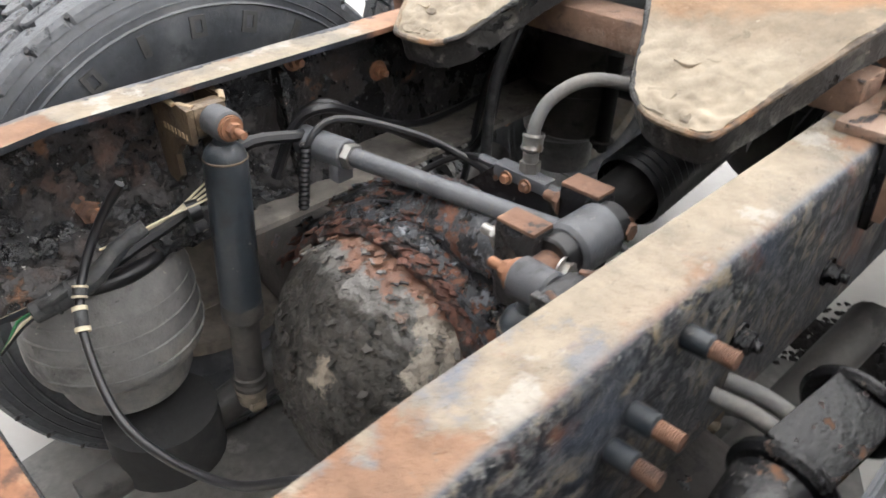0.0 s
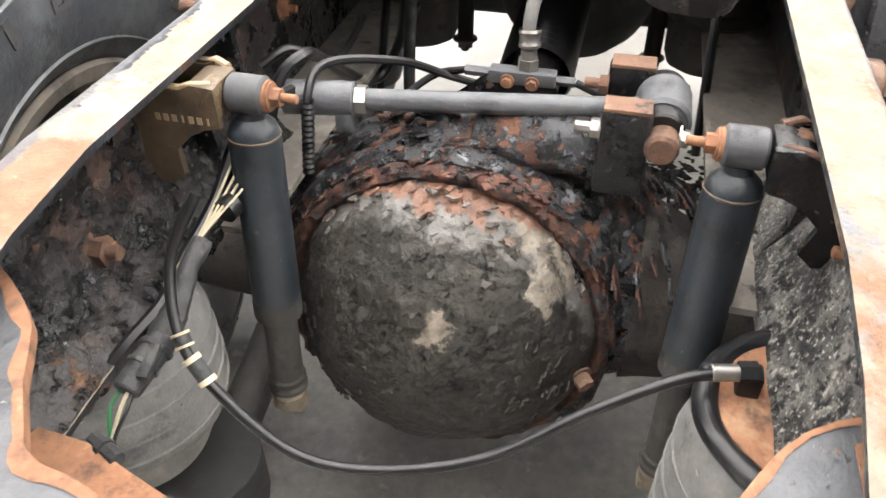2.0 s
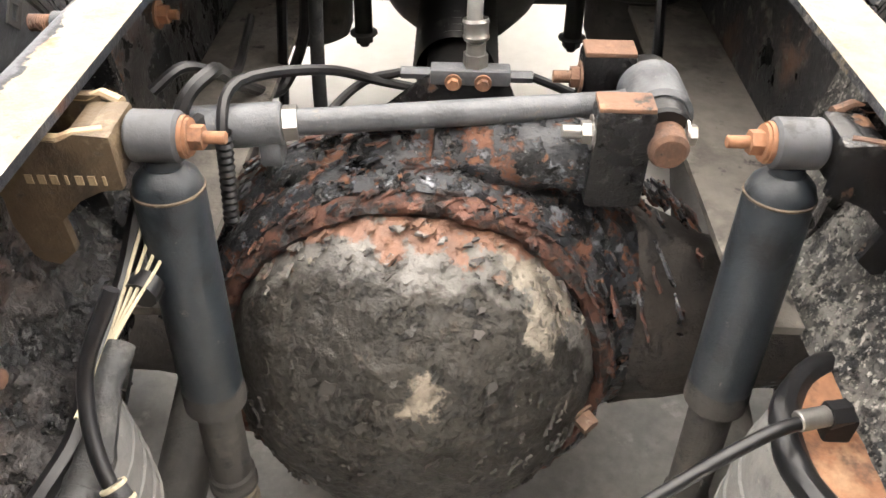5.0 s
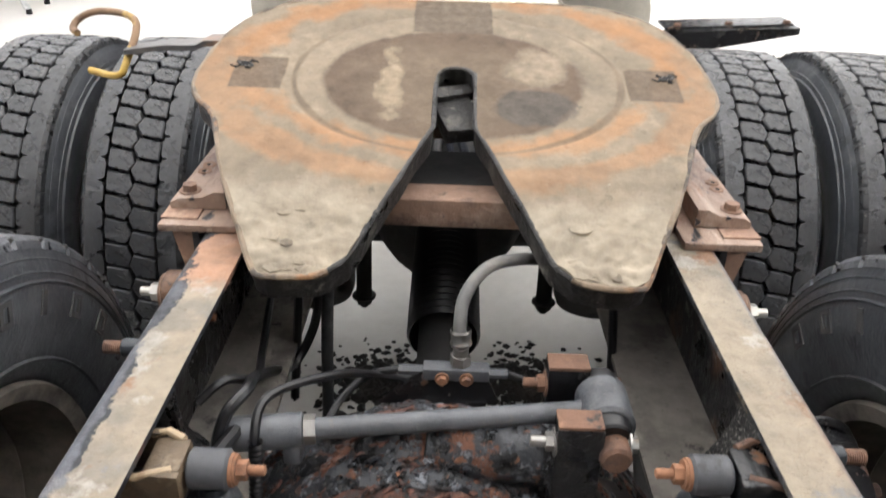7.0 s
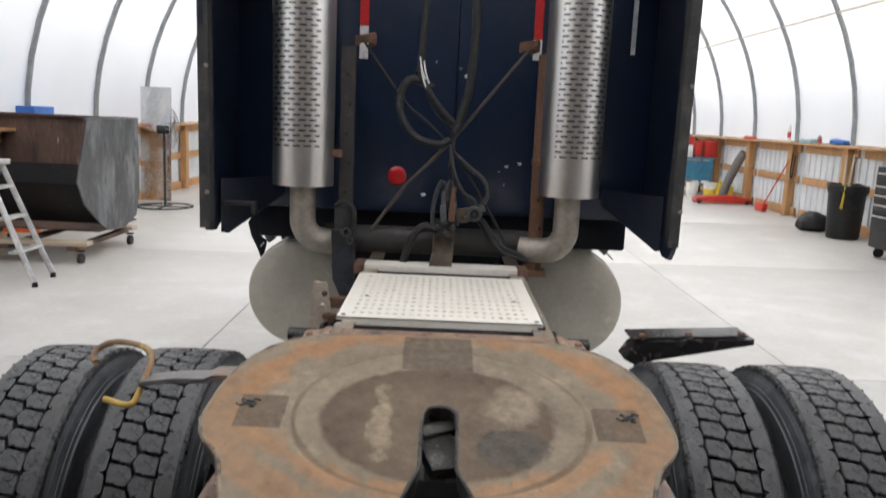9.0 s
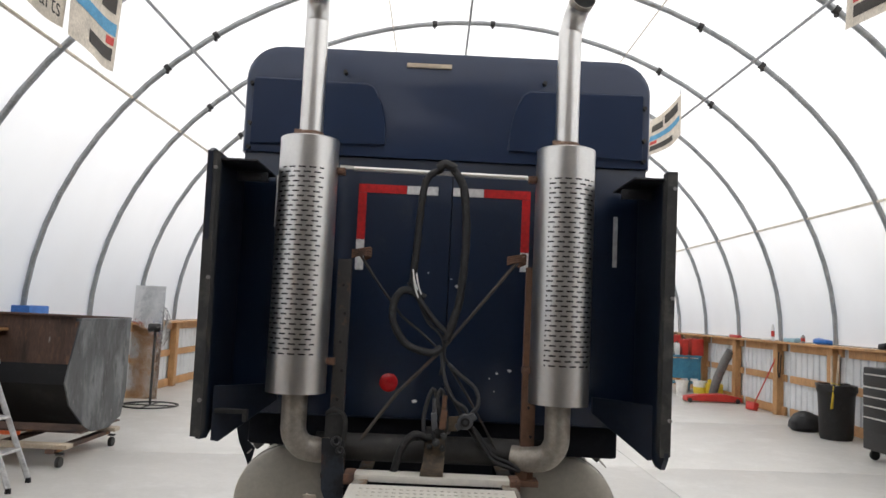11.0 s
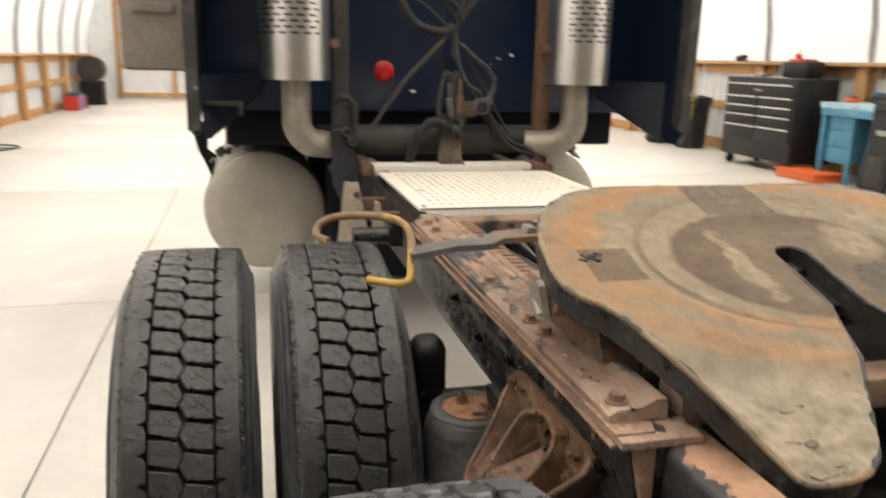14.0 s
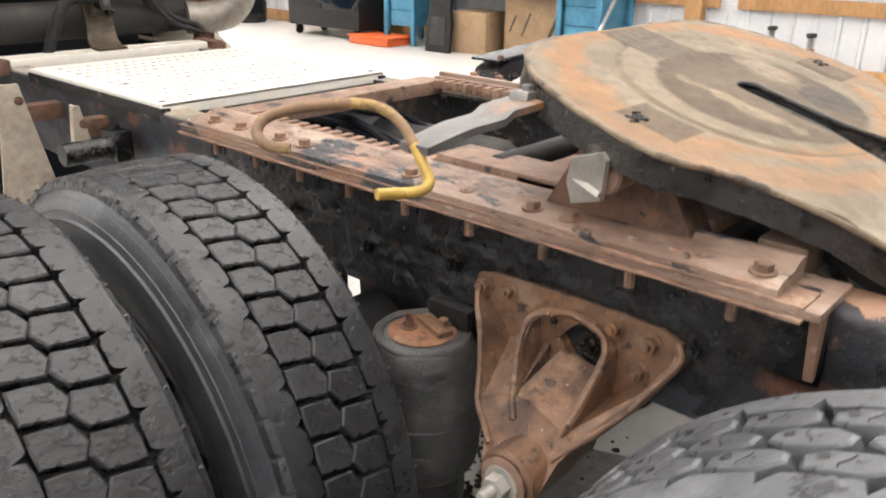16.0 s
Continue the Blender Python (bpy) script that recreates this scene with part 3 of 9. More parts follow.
m_binred = surface("rusted_bin_steel", (0.13, 0.08, 0.06), [((0.065, 0.047, 0.04), 3.5, 0.45, 0.62), ((0.36, 0.17, 0.065), 2.6, 0.57, 0.64), ((0.42, 0.40, 0.37), 7, 0.66, 0.71), ((0.20, 0.11, 0.07), 14, 0.55, 0.68)], rough=0.8, bump=(0.3, 40), stretch=(1, 1, 0.28))
m_binblack = surface("black_bin_plate", (0.005, 0.005, 0.006), [((0.02, 0.02, 0.021), 4, 0.55, 0.75)], rough=0.6, bump=(0.1, 30), spec=0.3)
m_bingrey = surface("scuffed_bin_plate", (0.05, 0.054, 0.058), [((0.15, 0.16, 0.165), 4, 0.46, 0.62), ((0.018, 0.02, 0.022), 6, 0.52, 0.64), ((0.22, 0.22, 0.21), 24, 0.62, 0.70)], rough=0.45, bump=(0.15, 30), stretch=(1, 1, 0.35))
m_plank = surface("pale_plank", (0.5, 0.42, 0.32), [((0.35, 0.28, 0.2), 5, 0.5, 0.7)], rough=0.8, bump=(0.2, 60))
m_canvas = surface("banner_cloth", (0.62, 0.56, 0.47), [((0.5, 0.45, 0.37), 9, 0.5, 0.7)], rough=0.9, bump=(0.15, 60))
m_ink = surface("banner_black_ink", (0.05, 0.045, 0.04), rough=0.9, bump=(0, 1))
m_inkblue = surface("banner_blue_ink", (0.10, 0.30, 0.48), rough=0.9, bump=(0, 1))
m_inkred = surface("banner_red_ink", (0.5, 0.06, 0.05), rough=0.9, bump=(0, 1))
m_mirror = surface("shiny_sheet", (0.66, 0.66, 0.65), rough=0.05, metal=1.0, bump=(0.12, 3), vary=0.12, grain=7)
m_silver = surface("ladder_aluminium", (0.6, 0.6, 0.6), [((0.4, 0.4, 0.4), 12, 0.5, 0.7)], rough=0.4, metal=0.6, bump=(0.1, 60))


def fabric(name):
    m = bpy.data.materials.new(name)
    m.use_nodes = True
    nt, nodes, link = m.node_tree, m.node_tree.nodes, m.node_tree.links.new
    out = nodes["Material Output"]
    nodes.remove(nodes["Principled BSDF"])
    tc, n = nodes.new("ShaderNodeTexCoord"), nodes.new("ShaderNodeTexNoise")
    n.inputs["Scale"].default_value, n.inputs["Detail"].default_value = 0.5, 6
    link(tc.outputs["Object"], n.inputs["Vector"])
    ramp = nodes.new("ShaderNodeValToRGB")
    ramp.color_ramp.elements[0].position, ramp.color_ramp.elements[1].position = 0.3, 0.7
    ramp.color_ramp.elements[0].color, ramp.color_ramp.elements[1].color = (0.86, 0.835, 0.785, 1), (0.92, 0.895, 0.845, 1)
    link(n.outputs["Fac"], ramp.inputs[0])
    dif, tra, mix = nodes.new("ShaderNodeBsdfDiffuse"), nodes.new("ShaderNodeBsdfTranslucent"), nodes.new("ShaderNodeMixShader")
    mix.inputs[0].default_value = 0.5
    for b in (dif, tra):
        link(ramp.outputs[0], b.inputs["Color"])
    link(dif.outputs[0], mix.inputs[1]), link(tra.outputs[0], mix.inputs[2])
    link(mix.outputs[0], out.inputs["Surface"])
    return m


m_fabric = fabric("white_cover_fabric")


# ---- mesh helpers ----
V = Vector


class Shape:
    """A bmesh with a few ways to add pieces, in world metres."""

    def __init__(self):
        self.bm = bmesh.new()

    def put(self, verts, faces):
        vs = [self.bm.verts.new(v) for v in verts]
        for f in faces:
            try:
                self.bm.faces.new([vs[k] for k in f])
            except ValueError:
                pass
        return self

    def box(self, c, s, rot=(0, 0, 0), bevel=0.0):
        m = pose(*c, *rot)
        got = bmesh.ops.create_cube(self.bm, size=1.0, matrix=m @ Matrix.Diagonal((*s, 1)))
        if bevel:
            edges = list({e for v in got["verts"] for e in v.link_edges})
            bmesh.ops.bevel(self.bm, geom=edges, offset=bevel, segments=2, affect="EDGES", profile=0.6)
        return self

    def cyl(self, a, b, r, r2=None, n=18, bevel=0.0):
        a, b = V(a), V(b)
        r2 = r if r2 is None else r2
        prof = [(0, 0), (r, 0), (r2, 1), (0, 1)]
        if bevel:
            h = (b - a).length
            prof = [(0, 0), (r - bevel, 0), (r, bevel / h), (r2, 1 - bevel / h), (r2 - bevel, 1), (0, 1)]
        return self.lathe([(q, t * (b - a).length) for q, t in prof], a, b - a, n)

    def lathe(self, prof, origin, axis, n=24, closed=False):
        """profile of (radius, height) turned round an axis"""
        w = V(axis).normalized()
        u = w.orthogonal().normalized()
        v = w.cross(u)
        o = V(origin)
        rings = []
        for r, h in prof:
            if r < 1e-6:
                rings.append([self.bm.verts.new(o + w * h)])
            else:
                rings.append([self.bm.verts.new(o + w * h + r * (math.cos(k * math.tau / n) * u + math.sin(k * math.tau / n) * v)) for k in range(n)])
        pairs = list(zip(rings, rings[1:])) + ([(rings[-1], rings[0])] if closed else [])
        for p, q in pairs:
            for k in range(n):
                j = (k + 1) % n
                if len(p) == 1 and len(q) == 1:
                    continue
                if len(p) == 1:
                    self.bm.faces.new((p[0], q[k], q[j]))
                elif len(q) == 1:
                    self.bm.faces.new((p[k], p[j], q[0]))
                else:
                    self.bm.faces.new((p[k], p[j], q[j], q[k]))
        return self

    def tube(self, pts, r, n=8, steps=5, closed=False, flat=None):
        """a round (or flat: (a, b) elliptical) section along a smooth path"""
        pts = [V(p) for p in pts]
        path = []
        if steps > 1 and len(pts) > 2:
            ext = [pts[0] * 2 - pts[1], *pts, pts[-1] * 2 - pts[-2]]
            for k in range(len(pts) - 1):
                p0, p1, p2, p3 = ext[k : k + 4]
                for j in range(steps):
                    t = j / steps
                    path.append(0.5 * ((2 * p1) + (p2 - p0) * t + (2 * p0 - 5 * p1 + 4 * p2 - p3) * t * t + (3 * p1 - p0 - 3 * p2 + p3) * t**3))
            path.append(pts[-1])
        else:
            path = pts
        rings, u = [], None
        for k, p in enumerate(path):
            d = (path[min(k + 1, len(path) - 1)] - path[max(k - 1, 0)]).normalized()
            u = d.orthogonal().normalized() if u is None else (u - d * u.dot(d)).normalized()
            v = d.cross(u)
            a, b = flat or (1, 1)
            q = r[min(k * len(r) // len(path), len(r) - 1)] if isinstance(r, (list, tuple)) else r
            rings.append([self.bm.verts.new(p + q * (a * math.cos(i * math.tau / n) * u + b * math.sin(i * math.tau / n) * v)) for i in range(n)])
        for p, q in zip(rings, rings[1:]):
            for k in range(n):
                self.bm.faces.new((p[k], p[(k + 1) % n], q[(k + 1) % n], q[k]))
        self.bm.faces.new(rings[0][::-1])
        self.bm.faces.new(rings[-1])
        return self

    def prism(self, poly, to, depth):
        """a flat outline (2D) placed by to(a, b, d) with d from 0 to depth"""
        n = len(poly)
        vs = [to(a, b, 0) for a, b in poly] + [to(a, b, depth) for a, b in poly]
        return self.put(vs, [list(range(n))[::-1], list(range(n, 2 * n))] + [[k, (k + 1) % n, n + (k + 1) % n, n + k] for k in range(n)])

    def bolt(self, p, axis, r=0.012, h=0.010, washer=True, stud=0.0):
        p, w = V(p), V(axis).normalized()
        if washer:
            self.cyl(p, p + w * 0.003, r * 1.45, n=14)
        self.cyl(p + w * 0.003, p + w * (0.003 + h), r, r * 0.97, n=6)
        if stud:
            self.cyl(p + w * h, p + w * (h + stud), r * 0.5, n=10, bevel=0.001)
        return self

    def rough(self, amount, scale, seed=0.0):
        """dents and lumps"""
        self.bm.normal_update()
        for v in self.bm.verts:
            v.co += v.normal * amount * noise.noise(v.co * scale + V((seed, seed * 2, 0)))
        return self


def base_of(ob):
    return ob.matrix_basis.translation if ob.parent is None else base_of(ob.parent)


def mesh_of(name, shape, material, off, angle=38):
    bm = shape.bm
    bmesh.ops.recalc_face_normals(bm, faces=bm.faces)
    bm.transform(Matrix.Translation(-V(off)))
    me = bpy.data.meshes.new(name)
    bm.to_mesh(me)
    bm.free()
    for p in me.polygons:
        p.use_smooth = True
    me.set_sharp_from_angle(angle=radians(angle))
    me.materials.append(material)
    return me


def thing(name, at, label="", category="", group="", kind=""):
    ob = new(name)
    ob.empty_display_size = 0.1
    ob.matrix_basis = Matrix.Translation(at)
    return tagged(ob, label, category, group, kind)


def part(name, shape, material, parent, label="", angle=38):
    ob = new(name, mesh_of(name, shape, material, base_of(parent), angle))
    ob.parent = parent
    if label:
        ob["label"] = label
    return ob


def solid(name, shape, material, label="", category="", kind="", group="", at=None, angle=38):
    """a thing, or a piece of the setting, that is one mesh"""
    at = V(at) if at is not None else V((0, 0, 0))
    ob = new(name, mesh_of(name, shape, material, at, angle))
    ob.matrix_basis = Matrix.Translation(at)
    return tagged(ob, label, category, group, kind)


def piece(name, mesh, parent, at=(0, 0, 0), rot=None):
    """one more object on a mesh that is shared, in its parent's space"""
    ob = new(name, mesh)
    ob.parent = parent
    ob.matrix_basis = (rot.to_4x4() if rot else Matrix()).copy()
    ob.matrix_basis.translation = at
    return ob


# ---- hall ----
# YB puts the unseen near end close, to cut light from behind
XL, XR, YB, YF = -5.85, 7.05, -5.2, 26.5
XC, HALF, RISE = (XL + XR) / 2, (XR - XL) / 2, 5.5
FALL = 0.013  # the slab falls to the left
ZL, ZR = 1.37, 1.56
HOOPS = [9.52 + 2.165 * k for k in range(-10, 8)]
SKEW = 0.027  # the hoops stand a little askew to the truck

floor = thing("floor", (0, 0, 0), "pale polished concrete slabs with sawn joints", "floor", kind="structure")
part("bed", Shape().box((XC, 10.5, -0.13 + FALL * XC), (XR - XL + 1, 33, 0.14), rot=(0, -math.degrees(FALL), 0)), m_joint, floor)
xs, ys = [-6.2, -1.75, 2.62, 7.3], [-5.4, -0.6, 3.8, 8.2, 12.6, 17.0, 21.4, 27.0]
for a, b in zip(xs, xs[1:]):
    for c, d in zip(ys, ys[1:]):
        part("slab", Shape().box(((a + b) / 2, (c + d) / 2, -0.025 + FALL * (a + b) / 2), (b - a - 0.008, d - c - 0.008, 0.05), rot=(0, -math.degrees(FALL), 0), bevel=0.002), m_floor, floor)


def hoop_point(angle, y, out=0.0):
    z0 = ZL + (ZR - ZL) * (1 - math.cos(angle)) / 2 + 0.02
    return V((XC - (HALF + out) * math.cos(angle), y + SKEW * HALF * (1 - math.cos(angle)), z0 + (RISE + out) * math.sin(angle)))


cover = Shape()
N = 40
rows = [[hoop_point(math.pi * k / N, y, 0.05) for k in range(N + 1)] for y in [YB] + [h for h in HOOPS if YB < h < YF] + [YF]]
cover.put([p for r in rows for p in r], [[i * (N + 1) + k, i * (N + 1) + k + 1, (i + 1) * (N + 1) + k + 1, (i + 1) * (N + 1) + k] for i in range(len(rows) - 1) for k in range(N)])
solid("ceiling", cover, m_fabric, "white translucent fabric cover stretched over hoops", "cover", kind="structure", angle=80)

for y in HOOPS:
    if not YB < y < YF:
        continue
    hoop = thing("hoop", hoop_point(0, y), "grey galvanised pipe hoop carrying the white cover", "hoop", "roof hoops")
    part("pipe", Shape().tube([hoop_point(math.pi * k / 36, y) for k in range(37)], 0.042, 10, steps=1), m_hoop, hoop)
    for a in (0.76, 0.90, 1.44, 1.60, 2.09, 2.27):
        p, q = hoop_point(a - 0.006, y), hoop_point(a + 0.006, y)
        part("clamp", Shape().cyl(p, q, 0.058, n=12).box((p + q) / 2 + V((0, 0, -0.05)), (0.04, 0.05, 0.07)), m_dark, hoop)
for a, r in ((0.648, 0.022), (2.730, 0.022), (1.325, 0.010), (1.984, 0.012)):
    solid("purlin_strap", Shape().tube([hoop_point(a, y, 0.0) for y in (YB, 0, 10, YF)], r, 8, steps=1), m_canvas, "pale strap running along the cover under the hoops", "strap")
for a in (0.835, 1.535, 2.246):
    solid("ridge_pipe", Shape().tube([hoop_point(a, y, -0.07) for y in (YB, YF)], 0.022, 8, steps=1), m_hoop, "thin grey pipe running along under the hoops", "pipe")


def corrugated(x0, y0, x1, y1, z0, z1, shape):
    """wall sheet with pressed ribs between two plan points"""
    a, b = V((x0, y0, 0)), V((x1, y1, 0))
    d = (b - a).normalized()
    nrm = V((-d.y, d.x, 0))
    pts, s, L = [], 0.0, (b - a).length
    while s < L:
        for ds, h in ((0, 0), (0.17, 0), (0.185, 0.022), (0.215, 0.022)):
            if s + ds <= L:
                pts.append(a + d * (s + ds) + nrm * h)
        s += 0.23
    pts.append(b)
    n = len(pts)
    shape.put([p + V((0, 0, z0)) for p in pts] + [p + V((0, 0, z1)) for p in pts], [[k, k + 1, n + k + 1, n + k] for k in range(n - 1)])
    return shape


def side_wall(name, x, s, top):
    w = thing(name, (x, 6, 0), "low side wall of pine framing with white ribbed sheets", "wall", kind="structure")
    sheet = corrugated(x + s * 0.05, YB, x + s * 0.05, YF, -0.12, top - 0.02, Shape())
    sheet.box((x + s * 0.1, (YB + YF) / 2, top / 2 - 0.06), (0.02, YF - YB, top + 0.12))
    part("wall_sheet", sheet, m_sheet, w, "white ribbed metal sheets", angle=20)
    for y in HOOPS:
        if YB < y < YF:
            part("post", Shape().box((x - s * 0.045, y + (2 * SKEW * HALF if s > 0 else 0), (top - 0.04) / 2 - 0.04), (0.14, 0.19, top + 0.04), bevel=0.006), m_wood, w)
    ys = [YB] + [h for h in HOOPS if YB < h < YF] + [YF]
    for a, b in zip(ys, ys[1:]):
        for z, h in ((FALL * x + 0.09, 0.17), (FALL * x + 0.74, 0.14), (top - 0.12, 0.14)):
            part("girt", Shape().box((x + s * 0.008, (a + b) / 2, z), (0.045, b - a - 0.20, h), bevel=0.004), m_wood, w)
        part("top_board", Shape().box((x - s * 0.06, (a + b) / 2, top - 0.02), (0.30, b - a - 0.004, 0.04), bevel=0.004), m_wood, w)


side_wall("wall_left", XL, -1, ZL)
side_wall("wall_right", XR, 1, ZR)


def end_wall(name, y, s, skin, words):
    w = thing(name, (XC, y, 0), words, "wall", kind="structure")
    n = 30
    pts = [hoop_point(math.pi * k / n, y, 0.02) for k in range(n + 1)]
    outline = [V((XL, y, -0.15))] + pts + [V((XR, y, -0.1))]
    sh = Shape()
    m = len(outline)
    sh.put([p + V((0, s * 0.02, 0)) for p in outline] + [p + V((0, s * 0.08, 0)) for p in outline], [list(range(m)), list(range(m, 2 * m))[::-1]] + [[k, (k + 1) % m, m + (k + 1) % m, m + k] for k in range(m)])
    part("wall_sheet", sh, skin, w, angle=20)
    for x in [XL + 0.9 + 1.7 * k for k in range(8)]:
        top = ZL + RISE * math.sqrt(max(0.05, 1 - ((x - XC) / HALF) ** 2)) - 0.1
        part("post", Shape().box((x, y - s * 0.04, top / 2), (0.14, 0.1, top), bevel=0.005), m_wood, w)
        for z in (0.1, 1.0, 2.0, 3.0, 4.0, 5.0):
            if z < top - 0.3 and x + 1.7 < XR:
                part("girt", Shape().box((x + 0.85, y - s * 0.01, z), (1.55, 0.045, 0.14), bevel=0.004), m_wood, w)


end_wall("wall_far", YF, 1, m_sheet, "white sheeted end wall with pine framing")
# out of view: dark end wall and door added to hold back rear light
end_wall("wall_near_unseen", YB, -1, m_board, "unseen dark boarded end wall with pine framing, added to cut light from behind")
door = thing("unseen_door", (0.5, YB + 0.12, 0), "unseen dark grey overhead door, added to cut light from behind", "overhead door", kind="structure")
for k in range(8):
    part("door_panel", Shape().box((0.5, YB + 0.13, 0.27 + 0.53 * k), (5.2, 0.05, 0.52), bevel=0.01), m_trim_dark, door)


# ---- chassis ----
CX = 0.015
TOP, LOW, OUT, FL = 0.98, 0.742, 0.415, 0.081


def rail(s):
    r = thing("frame_rail", (CX + s * OUT, 0, LOW), "worn black channel rail with rust and tan dust on top", "truck frame", "frame rails")
    sec = [(0.0, LOW), (0.0, TOP - 0.020), (0.002, TOP - 0.010), (0.007, TOP - 0.004), (0.016, TOP), (FL, TOP), (FL, TOP - 0.009), (0.010, TOP - 0.009), (0.010, LOW + 0.009), (FL, LOW + 0.009), (FL, LOW)]
    # straight run, then the tail that falls away
    stations = [(6.2, 0.0, 0.0), (1.2, 0, 0), (0.0, 0, 0), (-0.98, 0, 0), (-1.10, -0.012, 0.004), (-1.24, -0.045, 0.012), (-1.42, -0.10, 0.02)]
    sh, n = Shape(), len(sec)
    verts = []
    for y, dz, wide in stations:
        for d, z in sec:
            k = (z - LOW) / (TOP - LOW)
            verts.append((CX + s * (OUT - d * (1 + (wide * 9 if d > 0.05 else 0))), y, z + dz * k))
    faces = [[i * n + k, i * n + (k + 1) % n, (i + 1) * n + (k + 1) % n, (i + 1) * n + k] for i in range(len(stations) - 1) for k in range(n)]
    faces += [list(range(n)), list(range((len(stations) - 1) * n, len(stations) * n))]
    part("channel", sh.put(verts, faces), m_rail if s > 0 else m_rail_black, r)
    part("inner_face", Shape().box((CX + s * (OUT - 0.0115), 0.9, (TOP + LOW) / 2), (0.003, 4.5, TOP - LOW - 0.022)), m_rustweb if s < 0 else m_web_in, r, "greasy rusted inner face")
    return r


rail_l, rail_r = rail(-1), rail(1)
# studs through the webs
for s, r, spots in ((1, rail_r, ((-0.724, 0.937), (-0.800, 0.895), (-0.825, 0.868))), (-1, rail_l, ((-0.575, 0.945), (-0.945, 0.822), (-0.40, 0.88)))):
    for y, z in spots:
        p = V((CX + s * OUT, y, z))
        stud = part("stud", Shape().cyl(p, p + V((s * 0.028, 0, 0)), 0.0125, n=16, bevel=0.002), m_shock, r, "dark stud sleeve")
        part("thread", Shape().lathe([(0.0, 0.027)] + [(0.0085 + 0.0009 * (k % 2), 0.027 + 0.0013 * k) for k in range(20)] + [(0.0, 0.053)], p, (s, 0, 0), 12), m_rust, stud, "rusty thread end")
        q = V((CX + s * (OUT - 0.013), y, z))
        part("bolt", Shape().bolt(q, (-s, 0, 0), 0.013, 0.012, stud=0.015), m_rust_bright, r)

# inner liner plates that hold the shock brackets and spring seats
for s in (-1, 1):
    r = rail_l if s < 0 else rail_r
    bank = [(0.014, 0.945), (0.016, 0.90), (0.018, 0.86), (0.023, 0.83), (0.033, 0.805), (0.045, 0.785), (0.058, 0.770), (0.072, 0.758), (0.082, 0.752), (0.084, 0.740), (0.014, 0.738)] if s < 0 else [(0.014, 0.945), (0.018, 0.91), (0.024, 0.87), (0.033, 0.838), (0.043, 0.813), (0.053, 0.793), (0.064, 0.775), (0.075, 0.760), (0.082, 0.752), (0.084, 0.740), (0.014, 0.738)]
    n_, steps_ = len(bank), 110
    vs, fs = [], []
    for i in range(steps_):
        y = -1.21 + 0.65 * i / (steps_ - 1)
        vs += [V((CX + s * (OUT - d), y, z)) for d, z in bank]
        if i:
            fs += [[(i - 1) * n_ + k, (i - 1) * n_ + (k + 1) % n_, i * n_ + (k + 1) % n_, i * n_ + k] for k in range(n_)]
    fs += [list(range(n_)), list(range((steps_ - 1) * n_, steps_ * n_))]
    caked = Shape().put(vs, fs)
    bmesh.ops.subdivide_edges(caked.bm, edges=[e for e in caked.bm.edges if e.calc_length() > 0.02], cuts=2, use_grid_fill=True)
    part("caked_web", caked.rough(0.006 if s < 0 else 0.0015, 16, s).rough(0.005 if s < 0 else 0.001, 45, s).rough(0.004 if s < 0 else 0.0008, 95, s), m_rustweb if s < 0 else m_speckle_pale, r, "rail inside caked with black grime and rust" if s < 0 else "rail inside caked with pale dried spray")
    p = V((CX + s * (OUT - 0.018), -0.953 if s < 0 else -1.02, 0.822))
    part("bolt", Shape().bolt(p, (-s, 0, 0), 0.017, 0.015, stud=0.018), m_rust, r, "rusty bolt through the web")
    for y_ in (-0.725, -0.62) if s < 0 else (-0.70,):
        part("web_rib", Shape().prism([(0.012, 0.95), (0.040, 0.94), (0.055, 0.80), (0.075, 0.76), (0.012, 0.75)], lambda a, b, d: V((CX + s * (OUT - a), y_ + d, b)), 0.012), m_rustweb, r)
    part("lower_angle", Shape().prism([(0.30, 0.752), (-0.80, 0.752), (-0.80, 0.742), (0.30, 0.742)], lambda a, b, d: V((CX + s * (OUT - 0.012 - d), a, b)), 0.125), m_dusty, r, "dust-covered lower flange")

# rear crossmember with rounded gussets
cross = thing("rear_crossmember", (CX, -1.3, 0.7), "grey painted rear crossmember with rusted gusset edges", "truck frame")
EAR = {-1: [(-0.392, -1.075), (-0.362, -1.090), (-0.332, -1.108), (-0.303, -1.129), (-0.278, -1.152), (-0.261, -1.180), (-0.246, -1.207), (-0.222, -1.238), (-0.207, -1.258), (-0.187, -1.268), (-0.158, -1.272), (-0.120, -1.285)], 1: [(0.400, -1.080), (0.372, -1.087), (0.345, -1.099), (0.323, -1.114), (0.303, -1.135), (0.287, -1.159), (0.271, -1.186), (0.254, -1.216), (0.235, -1.246), (0.21, -1.268), (0.17, -1.280), (0.120, -1.287)]}
